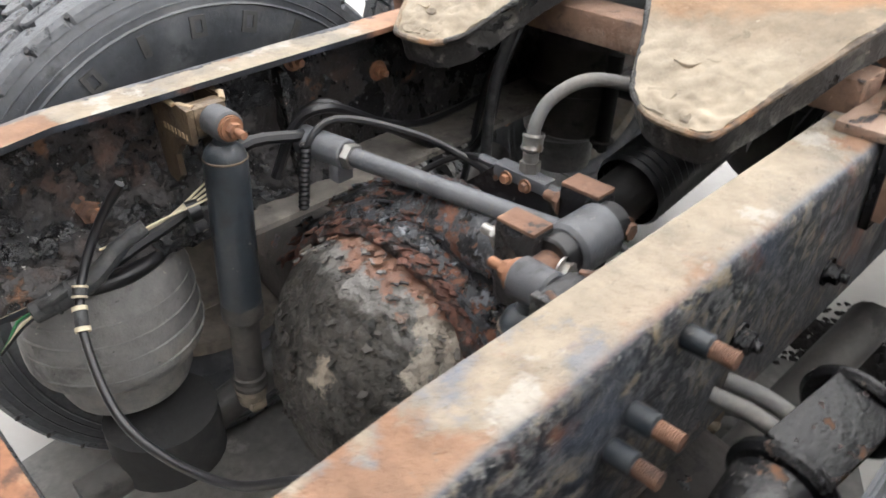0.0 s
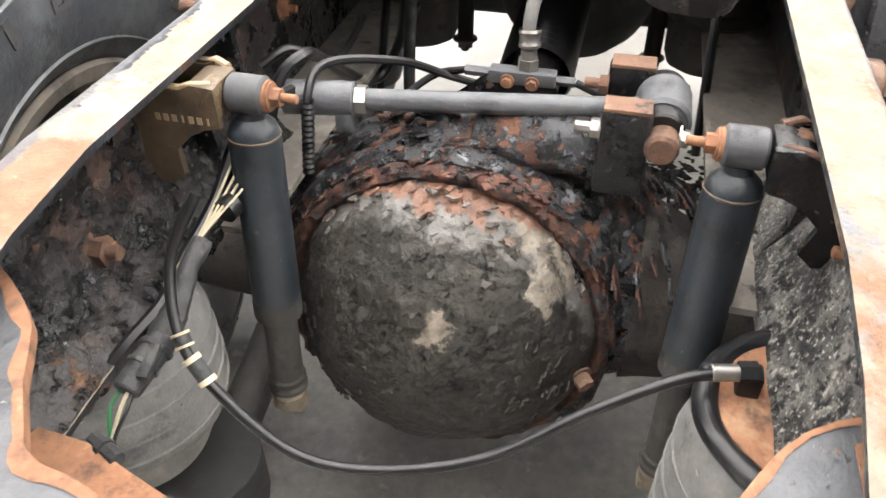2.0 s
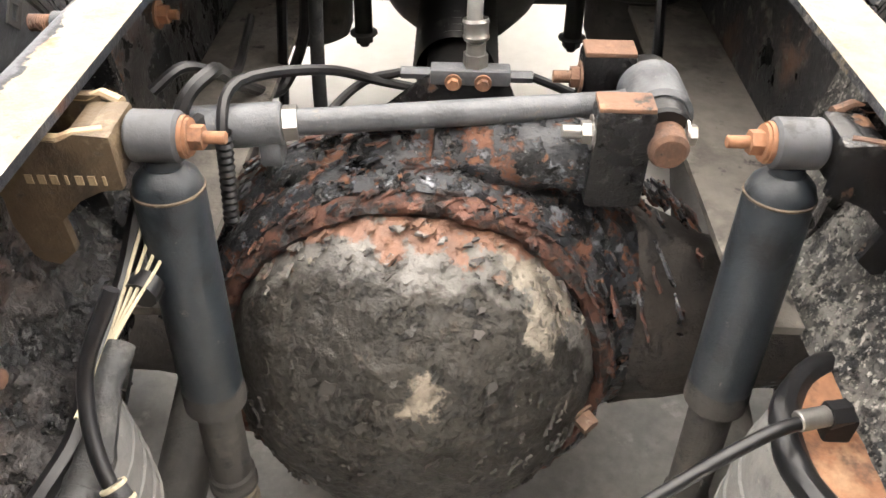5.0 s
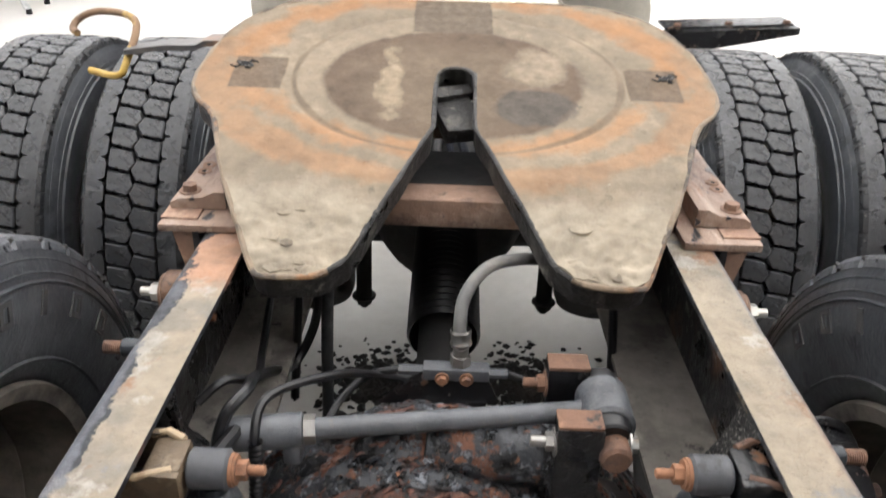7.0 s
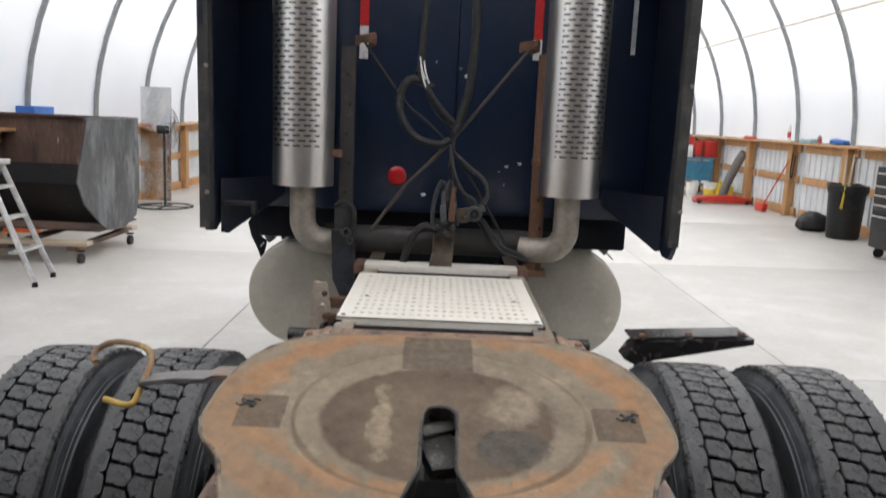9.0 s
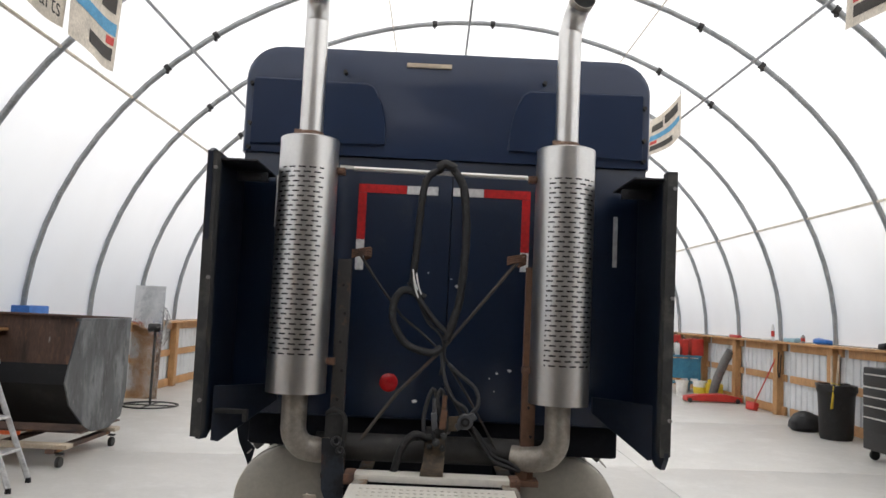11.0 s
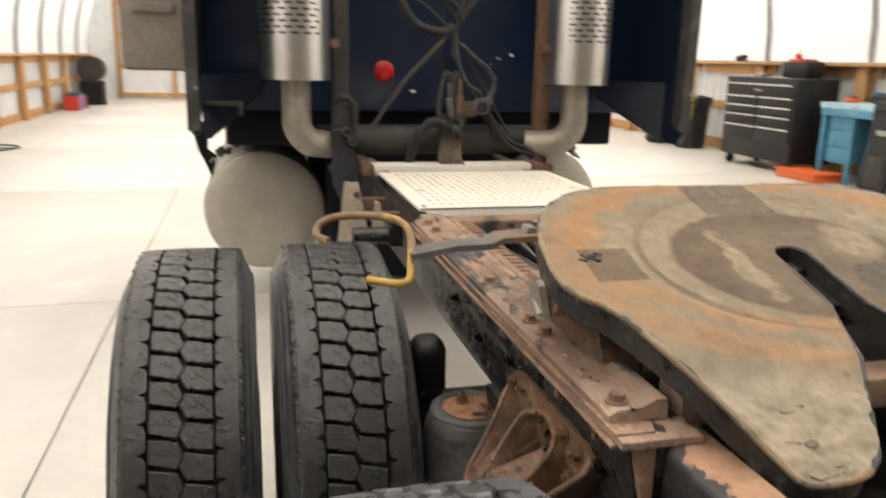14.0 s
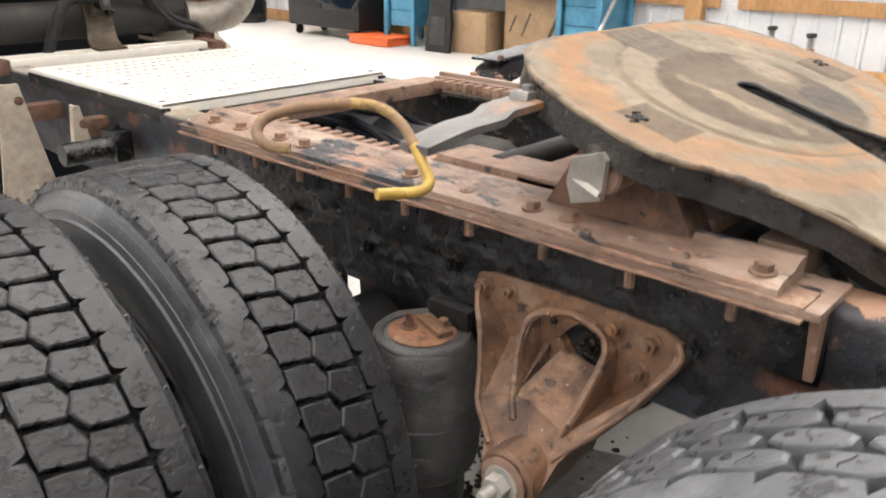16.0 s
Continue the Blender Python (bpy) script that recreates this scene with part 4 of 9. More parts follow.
for s in (-1, 1):
    rim_line = EAR[s]
    plan = rim_line + [(s * 0.120, -1.46), (s * 0.395, -1.46)]
    ear = Shape().prism(plan, lambda a, b, d: V((a, b, 0.920 - d)), 0.010)
    bmesh.ops.subdivide_edges(ear.bm, edges=[e for e in ear.bm.edges if e.calc_length() < 0.06], cuts=2)
    part("gusset_plate", ear.rough(0.0012, 30, s), m_gusset, cross, "grey painted gusset plate with chipped paint")
    lip, rows_ = [], 44
    for k in range(rows_):
        f = k / (rows_ - 1) * (len(rim_line) - 1)
        i = min(int(f), len(rim_line) - 2)
        p, q = V((*rim_line[i], 0)), V((*rim_line[i + 1], 0))
        c = p.lerp(q, f - i)
        inward = V((-(q - p).y, (q - p).x, 0)).normalized()
        inward = inward if inward.y < 0 else -inward
        wide = (0.005 + 0.015 * max(0.0, noise.noise(V((k * 0.13, s * 3, 1))) + 0.1) + 0.002 * noise.noise(V((k * 0.9, s, 7)))) * (1.25 if s < 0 else 0.6)
        lip += [c + V((0, 0, 0.9212)) + inward * wide, c + V((0, 0, 0.9216)) - inward * 0.0015, c + V((0, 0, 0.9085)) - inward * 0.002]
    part("rusted_edge", Shape().put(lip, [f for k in range(rows_ - 1) for f in ([3 * k, 3 * k + 1, 3 * k + 4, 3 * k + 3], [3 * k + 1, 3 * k + 2, 3 * k + 5, 3 * k + 4])]), m_rust_bright, cross, "orange rusted plate edge")
    part("scraped_strip", Shape().prism([(s * 0.352, -1.118), (s * 0.362, -1.112), (s * 0.366, -1.165), (s * 0.352, -1.175)], lambda a, b, d: V((a, b, 0.9222 - d)), 0.002).rough(0.001, 60), m_rust_bright, cross, "orange strip where the paint has gone")
part("lower_flange", Shape().prism([(-0.345, -1.150), (-0.285, -1.156), (-0.23, -1.176), (-0.185, -1.190), (0.185, -1.190), (0.23, -1.176), (0.285, -1.156), (0.345, -1.150), (0.38, -1.40), (-0.38, -1.40)], lambda a, b, d: V((CX + a, b, 0.772 - d)), 0.010).rough(0.0015, 40), m_rust_bright, cross, "rusted lower flange")
part("lower_lip", Shape().box((CX, -1.192, 0.745), (0.70, 0.012, 0.050), bevel=0.003).rough(0.0015, 40), m_speckle, cross, "chipped black lower lip")
part("front_web", Shape().box((CX, -1.305, 0.855), (0.72, 0.010, 0.12)), m_web_in, cross)


# ---- rear axle ----
axle = thing("drive_axle", (0, -0.62, 0.52), "rusted banjo axle housing with a mud-caked dome cover", "truck axle", "drive axles")
AY, AZ = -0.575, 0.54
housing = Shape()
secs = [(-0.80, 0.075, 0.075, 0), (-0.50, 0.085, 0.085, 0), (-0.36, 0.10, 0.105, 0.01), (-0.28, 0.115, 0.15, 0.025), (-0.20, 0.13, 0.205, 0.04), (-0.10, 0.14, 0.25, 0.047), (-0.03, 0.14, 0.262, 0.047), (0.04, 0.14, 0.25, 0.047), (0.14, 0.13, 0.205, 0.04), (0.22, 0.115, 0.15, 0.025), (0.34, 0.10, 0.105, 0.01), (0.50, 0.085, 0.085, 0), (0.80, 0.075, 0.075, 0)]
n = 28
verts = [(x, AY + a * math.cos(k * math.tau / n), AZ + up + b * math.sin(k * math.tau / n)) for x, a, b, up in secs for k in range(n)]
housing.put(verts, [[i * n + k, i * n + (k + 1) % n, (i + 1) * n + (k + 1) % n, (i + 1) * n + k] for i in range(len(secs) - 1) for k in range(n)])
bmesh.ops.subdivide_edges(housing.bm, edges=housing.bm.edges[:], cuts=5, use_grid_fill=True)
housing.rough(0.008, 22).rough(0.005, 60, 4).rough(0.003, 140, 2)
part("housing", housing, m_flaky, axle, "flaking black paint over red rust")
for side in (-1, 1):
    ends = [q for q in secs if side * q[0] > 0.20]
    ends = ends if side > 0 else ends[::-1]
    sleeve = Shape()
    vs = [(x, AY + a * 1.05 * math.cos(k * math.tau / n), AZ + up + b * 1.05 * math.sin(k * math.tau / n)) for x, a, b, up in ends for k in range(n)]
    sleeve.put(vs, [[i * n + k, i * n + (k + 1) % n, (i + 1) * n + (k + 1) % n, (i + 1) * n + k] for i in range(len(ends) - 1) for k in range(n)])
    bmesh.ops.subdivide_edges(sleeve.bm, edges=sleeve.bm.edges[:], cuts=3, use_grid_fill=True)
    part("muddy_tube", sleeve.rough(0.004, 18, side).rough(0.002, 60, side), m_tube_mud, axle, "axle tube under dark dried mud")
DC = V((-0.048, -0.677, 0.558))
DAX = V((0, -1, 0.114)).normalized()
DR, DH = 0.2268, 0.1608
dome = Shape()
prof = [(DR, -0.06)] + [(DR * math.cos(a), DH * math.sin(a)) for a in [k * math.pi / 2 / 64 for k in range(64)]] + [(0, DH)]
dome.lathe(prof, DC, DAX, 190).rough(0.005, 14, 2).rough(0.0022, 38, 5).rough(0.0022, 85, 3).rough(0.0018, 170, 7)
cap = part("dome_cover", dome, m_dome, axle, "dome cover caked in dried brown mud", angle=60)
rim = Shape().lathe([(0.217, -0.03), (0.224, 0.028), (0.232, 0.036), (0.241, 0.033), (0.247, 0.018), (0.247, -0.03)], DC, DAX, 180, closed=True).rough(0.007, 26, 9).rough(0.006, 60, 3).rough(0.003, 150, 8)
part("cover_flange", rim, m_scale, axle, "red scaling rust round the cover", angle=60)
crust = Shape().lathe([(0.240, -0.07), (0.240, 0.012), (0.250, 0.018), (0.262, 0.006), (0.268, -0.03), (0.262, -0.07)], DC, DAX, 180, closed=True).rough(0.010, 18, 4).rough(0.006, 48, 2).rough(0.003, 120, 6)
part("crust", crust, m_flaky, axle, "black flaking crust over rust", angle=50)


def dome_point(ang, up, lift=0.004):
    """a place on the dome: ang round the axis from straight up, up from the axis in degrees"""
    u = V((1, 0, 0))
    v = DAX.cross(u) * -1
    if v.z < 0:
        v = -v
    r, h = DR * math.cos(up), DH * math.sin(up)
    d = math.sin(ang) * u + math.cos(ang) * v
    return DC + DAX * (h + lift) + d * (r + lift), d


def flake(shape, c, size, seed):
    rnd = random.Random(seed)
    out = V(c) - (DC + DAX * 0.02)
    out.normalize()
    u = out.orthogonal().normalized()
    w = out.cross(u)
    k, turn, thin = rnd.randint(9, 14), rnd.uniform(0, 6.28), rnd.uniform(0.3, 0.75)
    ring = []
    for i in range(k):
        a = i * math.tau / k + rnd.uniform(-0.3, 0.3)
        q = size * rnd.uniform(0.45, 1.25)
        ring.append(V(c) + u * q * math.cos(a + turn) + w * q * math.sin(a + turn) * thin + out * rnd.uniform(-0.001, 0.0035))
    m = len(ring)
    shape.put(ring + [p - out * 0.003 for p in ring], [list(range(m)), list(range(m, 2 * m))[::-1]] + [[i, (i + 1) % m, m + (i + 1) % m, m + i] for i in range(m)])


rnd = random.Random(4)
# old paint and rust left bare on the upper edge of the dome
for k in range(44):
    fl = Shape()
    a, e = rnd.uniform(-0.9, 1.1), rnd.uniform(0.22, 0.52)
    flake(fl, dome_point(a, e, 0.006)[0], rnd.uniform(0.005, 0.012), k)
    part("paint_flake", fl, m_dome_top if k % 3 else m_dome, axle)
for k in range(150):
    fl = Shape()
    a, e = rnd.uniform(-2.4, 2.4), rnd.uniform(0.45, 1.45)
    flake(fl, dome_point(a, e, 0.0015)[0], rnd.uniform(0.005, 0.012), 900 + k)
    part("mud_flake", fl, m_dome if k % 3 else m_shock_low, axle)
part("drain_plug", Shape().bolt((0.163, -0.735, 0.522), (0.6, -0.75, -0.2), 0.013, 0.018), m_rust_pale, axle)
# flaking scale on the top of the housing
for k in range(230):
    u, x = rnd.uniform(-0.97, 0.9), rnd.uniform(-0.30, 0.30)
    q = min(1.0, max(0.0, (abs(x + 0.03) - 0.05) / 0.25))
    c = V((x, AY + 0.135 * u, AZ + 0.047 - 0.02 * q + (0.256 - 0.11 * q) * math.sqrt(1 - u * u) + 0.004))
    fl = Shape()
    flake(fl, c, rnd.uniform(0.008, 0.026), 2000 + k)
    part("scale_flake", fl, m_flaky if k % 4 else m_scale, axle)

# curled plates of scale round the flange
for k in range(210):
    a, e = rnd.uniform(-1.55, 1.55), rnd.uniform(0.0, 1.0)
    c = DC + DAX * (0.030 - 0.075 * e) + (V((1, 0, 0)) * math.sin(a) + V((0, 0.06, 1)).normalized() * math.cos(a)) * (0.242 + 0.030 * e)
    fl = Shape()
    flake(fl, c, rnd.uniform(0.006, 0.017), 5000 + k)
    part("scale_flake", fl, m_scale if rnd.random() > e * 0.9 else m_flaky, axle)

# raised arm of the housing towards the rod bracket
arm = Shape().tube([(-0.02, -0.60, 0.815), (0.06, -0.61, 0.822), (0.12, -0.615, 0.828), (0.175, -0.62, 0.815)], 0.042, 12, flat=(1.0, 0.8)).rough(0.006, 40)
part("bracket_arm", arm, m_flaky, axle)
for y, lab in ((-0.640, 1), (-0.518, 2)):
    part("rod_ear", Shape().box((0.171, y, 0.845), (0.062, 0.040, 0.118), bevel=0.008).rough(0.002, 60), m_speckle, axle, "chipped black bracket ear with rusted edges")
    part("ear_cap", Shape().box((0.171, y, 0.905), (0.058, 0.036, 0.006), bevel=0.002), m_rust, axle)

# ---- torque rod ----
rod = thing("torque_rod", (0, -0.62, 0.87), "grey painted torque rod with a bushed eye and clamp", "suspension rod")
A, B_ = V((-0.285, -0.652, 0.876)), V((0.19, -0.592, 0.887))
d = (B_ - A).normalized()
part("tube", Shape().cyl(A + d * 0.10, B_, 0.0145, n=20), m_rod, rod)
part("sleeve", Shape().cyl(A, A + d * 0.098, 0.0235, n=22, bevel=0.002).box(A + d * 0.085 + V((0, -0.004, -0.028)), (0.024, 0.03, 0.03), bevel=0.004), m_rod, rod, "dark threaded sleeve with clamp")
part("lock_nut", Shape().cyl(A + d * 0.099, A + d * 0.114, 0.020, n=6), m_zinc, rod)
part("eye", Shape().cyl((0.212, -0.63, 0.888), (0.212, -0.555, 0.888), 0.036, n=26, bevel=0.005).tube([B_ - d * 0.05, B_, (0.212, -0.592, 0.888)], [0.0145, 0.017, 0.024], 14), m_rod, rod)
part("bushing", Shape().cyl((0.212, -0.655, 0.888), (0.212, -0.53, 0.888), 0.029, n=22, bevel=0.003), m_cable, rod, "black rubber bushing")
part("pin_block", Shape().cyl((0.214, -0.682, 0.880), (0.214, -0.650, 0.882), 0.021, n=20, bevel=0.004).cyl((0.214, -0.6835, 0.880), (0.214, -0.682, 0.880), 0.0165, n=20), m_rust, rod)
for y, zz in ((-0.655, 0.887), (-0.535, 0.887)):
    part("stud_bolt", Shape().cyl((0.106, y, zz), (0.138, y, zz), 0.0075, n=10, bevel=0.001).bolt((0.139, y, zz), (-1, 0, 0), 0.013, 0.010).cyl((0.15, y, zz), (0.235, y, zz), 0.0075, n=10).bolt((0.232, y, zz), (1, 0, 0), 0.012, 0.009), m_zinc if y < -0.6 else m_rust, rod, "plated stud bolt" if y < -0.6 else "rusted stud bolt")

# ---- shocks ----


def shock(s, top, low, split):
    t, b = V(top), V(low)
    d = (b - t).normalized()
    sh = thing("shock_absorber", b, "dark grey telescopic shock absorber with rusted mounting bolt", "shock absorber", "rear shocks")
    m = t + (b - t) * split
    part("dust_cover", Shape().lathe([(0, 0.028), (0.017, 0.028), (0.0275, 0.038), (0.0315, 0.050), (0.0325, (m - t).length), (0.030, (m - t).length), (0.0, (m - t).length)], t, d, 28), m_shock, sh)
    part("rust_band", Shape().lathe([(0.0308, 0.0485), (0.0323, 0.0495), (0.0324, 0.0512), (0.0312, 0.0525)], t, d, 28), m_forge, sh)
    part("dusty_hem", Shape().lathe([(0.0322, (m - t).length - 0.030), (0.0331, (m - t).length - 0.024), (0.0332, (m - t).length - 0.001), (0.0315, (m - t).length + 0.001)], t, d, 28).rough(0.0006, 60), m_shock_low, sh, "dusty worn lower edge")
    part("body", Shape().cyl(m - d * 0.01, b - d * 0.04, 0.0238, n=24), m_shock_low, sh, "dull brown lower body")
    part("base_collar", Shape().cyl(b - d * 0.055, b - d * 0.040, 0.0270, n=24, bevel=0.003).cyl(b - d * 0.040, b - d * 0.026, 0.0285, n=24, bevel=0.004), m_shock_low, sh)
    part("foot", Shape().cyl(b - d * 0.026, b + d * 0.012, 0.0265, 0.022, n=20, bevel=0.006).box(b + d * 0.004, (0.050, 0.030, 0.020), bevel=0.006), m_mud, sh, "muddy foot of the shock")
    part("eye", Shape().cyl(t + V((-0.022, 0, 0)), t + V((0.022, 0, 0)), 0.0225, n=24, bevel=0.003), m_rubber, sh, "rubber-grey mounting eye")
    part("neck", Shape().cyl(t + d * 0.02, t + d * 0.05, 0.014, 0.02, n=14), m_shock, sh)
    e = -s
    part("mount_bolt", Shape().cyl(t + V((e * 0.022, 0, 0)), t + V((e * 0.026, 0, 0)), 0.0185, n=18).bolt(t + V((e * 0.026, 0, 0)), (e, 0, 0), 0.0115, 0.011, stud=0.022), m_rust_bright, sh, "orange rusted nut and bolt end")
    # bracket to the rail
    x1, x2 = t.x + s * 0.0235, CX + s * (OUT - 0.012)
    lab = "tan dusty forged bracket" if s < 0 else "black forged bracket"
    m_ = m_forge if s < 0 else m_black
    rim_mat = m_tan_rim if s < 0 else m_rust
    front = [(x1, 0.024), (x1 + s * 0.028, 0.026), (x1 + s * 0.042, 0.019), (x2, 0.022), (x2, -0.085), (x2 - s * 0.018, -0.108), (x2 - s * 0.034, -0.112), (x2 - s * 0.052, -0.096), (x1 + s * 0.062, -0.062), (x1 + s * 0.040, -0.040), (x1 + s * 0.02, -0.030), (x1, -0.026)]
    bracket = part("bracket", Shape().prism(front, lambda a, b, q: V((a, t.y - 0.036 + q, t.z + b - 0.004)), 0.009).rough(0.001, 50), m_, sh, lab)
    part("back_web", Shape().prism([(x1 + s * 0.03, 0.024), (x2, 0.024), (x2, -0.09), (x1 + s * 0.04, -0.03)], lambda a, b, q: V((a, t.y + 0.030 + q, t.z + b - 0.004)), 0.009), m_, bracket)
    part("bracket_boss", Shape().box((x1 + s * 0.012, t.y, t.z - 0.002), (0.024, 0.052, 0.046), bevel=0.009).box((x1 + s * 0.030, t.y, t.z - 0.004), (0.026, 0.066, 0.040), bevel=0.008), m_, bracket)
    # recess floor in a dark colour that paints the shade between the webs
    part("pocket_floor", Shape().box(((x1 + x2) / 2 + s * 0.02, t.y, t.z - 0.036), (abs(x2 - x1) - 0.03, 0.062, 0.010)), m_dark, bracket, "pocket floor between the webs, coloured dark for shade")
    for yy in (t.y - 0.0315, t.y + 0.0345):
        part("worn_rim", Shape().tube([(x1 + s * 0.010, yy * 0.7 + t.y * 0.3, t.z + 0.018), (x1 + s * 0.030, yy, t.z + 0.020), (x1 + s * 0.044, yy, t.z + 0.0145), (x2, yy, t.z + 0.0175)], 0.0048, 8, steps=1), rim_mat, bracket, "rubbed upper edge")
    return sh


sh_l = shock(-1, (-0.252, -0.787, 0.944), (-0.254, -0.820, 0.450), 0.655)
sh_r = shock(1, (0.291, -0.766, 0.941), (0.288, -0.812, 0.425), 0.60)
for k, w in enumerate((0.010, 0.010, 0.010, 0.004, 0.010, 0.010, 0.004)):
    part("stamped_mark", Shape().box((-0.352 + 0.0105 * k, -0.8233, 0.922), (w * 0.62, 0.001, 0.009)), m_tan_rim, sh_l, "worn paint mark that cannot be read")

# ---- air springs ----


def air_spring(x, y, z0, z1, r, mat_, label, lean=0.0, group="air springs"):
    a = thing("air_spring", (x, y, z0), label, "air spring", group)
    h = z1 - z0
    prof = [(0, 0), (r * 0.72, 0), (r * 0.78, 0.02), (r * 0.76, h * 0.25), (r * 0.90, h * 0.265), (r * 0.985, h * 0.30), (r * 1.02, h * 0.36), (r * 1.025, h * 0.46), (r * 1.01, h * 0.62), (r * 0.985, h * 0.78), (r * 0.93, h * 0.91), (r * 0.86, h * 0.975), (r * 0.80, h), (0, h)]
    part("bellows", Shape().lathe(prof, (x, y, z0), (lean, 0, 1), 40).rough(0.003, 9, x), mat_, a, angle=60)
    for f, rr_ in ((0.40, 1.024), (0.53, 1.019), (0.66, 1.006), (0.79, 0.984)) if mat_ is m_bag else ((0.46, 1.025), (0.60, 1.012)):
        part("moulding_line", Shape().lathe([(r * rr_ * 0.992, h * f - 0.0018), (r * rr_ + 0.0014, h * f), (r * rr_ * 0.992, h * f + 0.0018)], (x, y, z0), (lean, 0, 1), 40), m_bag if mat_ is m_bag else m_bag_dark, a)
    if mat_ is m_bag:
        part("top_plate", Shape().lathe([(0, h + 0.001), (r * 0.78, h + 0.001), (r * 0.80, h + 0.005), (r * 0.77, h + 0.010), (0, h + 0.010)], (x, y, z0), (lean, 0, 1), 36).bolt((x + lean * h, y + 0.04, z1 + 0.010), (0, 0, 1), 0.012, 0.012, stud=0.015).bolt((x + lean * h, y - 0.05, z1 + 0.010), (0, 0, 1), 0.012, 0.012), m_rust_bright, a, "orange rusted top plate")
    else:
        part("top_plate", Shape().lathe([(0, h - 0.002), (r * 0.54, h - 0.002), (r * 0.58, h + 0.003), (r * 0.54, h + 0.006), (0, h + 0.006)], (x, y, z0), (lean, 0, 1), 36).rough(0.0015, 40), m_rust_bright, a, "orange rusted top plate")
        part("bead", Shape().lathe([(r * 0.74 + 0.010 * math.cos(t), h - 0.002 + 0.008 * math.sin(t)) for t in [k * math.tau / 10 for k in range(10)]], (x, y, z0), (lean, 0, 1), 48, closed=True).rough(0.003, 25, x), mat_, a, "rubber rim round the plate")
        e_ = 1 if x > 0 else -1
        part("stud", Shape().bolt((x + e_ * 0.012, y + 0.022, z1 + 0.006), (0, 0, 1), 0.011, 0.012, stud=0.016), m_rust, a)
        part("lug", Shape().box((x - e_ * 0.018, y - 0.012, z1 + 0.010), (0.030, 0.085, 0.010), rot=(0, 0, e_ * 18), bevel=0.003).bolt((x - e_ * 0.022, y - 0.03, z1 + 0.014), (0, 0, 1), 0.010, 0.010), m_hanger, a, "small dusty lug")
        part("grease_lump", Shape().box((x - e_ * 0.058, y - 0.02, z1 + 0.022), (0.036, 0.10, 0.046), bevel=0.014).rough(0.010, 45, x), m_cake, a, "lump of black grease")
    if mat_ is m_bag:
        part("bead", Shape().lathe([(r * 0.84 + 0.013 * math.cos(t), h + 0.004 + 0.013 * math.sin(t)) for t in [k * math.tau / 10 for k in range(10)]], (x, y, z0), (lean, 0, 1), 48, closed=True).rough(0.003, 25, x), m_cable, a, "black rubber bead at the rim")
    return a


air_spring(-0.424, -0.950, 0.475, 0.735, 0.137, m_bag, "dusty grey rubber air spring with pale moulding lines")
air_spring(0.400, -0.945, 0.40, 0.745, 0.132, m_bag, "dusty grey rubber air spring, torn at the rim")
for s in (-1, 1):
    x = CX + s * 0.37
    beam = thing("spring_beam", (x, -0.7, 0.30), "dark trailing beam under the air spring", "suspension beam", "spring beams")
    part("beam", Shape().tube([(x, -1.10, 0.34), (x, -0.85, 0.36), (x, -0.6, 0.43), (x + s * 0.02, -0.3, 0.50), (x + s * 0.05, -0.05, 0.58)], 0.042, 12, flat=(1, 0.8)), m_can, beam)
    part("seat", Shape().cyl((x, -0.94, 0.335), (x, -0.94, 0.432), 0.095, n=24), m_dark, beam)

# air line from bag to bag
line = thing("air_line", (0, -1.0, 0.75), "black plastic air line with pale crimped fittings", "air hose")
run = [(-0.245, -0.955, 0.93), (-0.268, -0.99, 0.87), (-0.250, -1.035, 0.81), (-0.205, -1.062, 0.765), (-0.12, -1.075, 0.70), (-0.03, -1.06, 0.68), (0.08, -1.03, 0.70), (0.17, -0.995, 0.755), (0.25, -0.962, 0.79), (0.295, -0.945, 0.795)]
part("hose", Shape().tube(run, 0.0062, 10, steps=8), m_cable, line)
for p, q in (((-0.232, -1.05, 0.792), (-0.210, -1.060, 0.769)), ((-0.246, -1.038, 0.812), (-0.238, -1.045, 0.80)), ((0.285, -0.947, 0.795), (0.312, -0.940, 0.795))):
    barrel = part("fitting", Shape().cyl(p, q, 0.0090, n=14, bevel=0.001), m_tape if p[0] < 0 else m_zinc, line)
    a_, b_ = V(p), V(q)
    for f in (0.0, 0.82) if p[0] < 0 else ():
        part("ring", Shape().cyl(a_.lerp(b_, f), a_.lerp(b_, f + 0.18), 0.0102, n=14), m_wire, barrel, "pale ring")
part("elbow", Shape().cyl((0.312, -0.940, 0.795), (0.330, -0.937, 0.796), 0.012, n=6).box((0.325, -0.936, 0.775), (0.024, 0.024, 0.045), bevel=0.004).cyl((0.325, -0.936, 0.70), (0.325, -0.936, 0.752), 0.010, n=10), m_blackp, line, "black plastic elbow")

# wiring down the left rail
loom = thing("wiring_loom", (-0.3, -0.85, 0.75), "taped wiring loom with frayed pale wires", "wiring")
part("loom", Shape().tube([(-0.27, -0.66, 0.89), (-0.285, -0.76, 0.90), (-0.30, -0.84, 0.83), (-0.305, -0.93, 0.80), (-0.30, -0.985, 0.79), (-0.315, -1.03, 0.775), (-0.335, -1.07, 0.75)], 0.010, 8), m_cable, loom)
part("sleeve", Shape().tube([(-0.268, -0.93, 0.845), (-0.272, -0.965, 0.830), (-0.272, -1.00, 0.805), (-0.276, -1.03, 0.790)], [0.011, 0.013, 0.016], 10).rough(0.002, 60), m_tape, loom, "dusty taped sleeve")
plug_a, plug_b = V((-0.274, -1.030, 0.790)), V((-0.284, -1.095, 0.775))
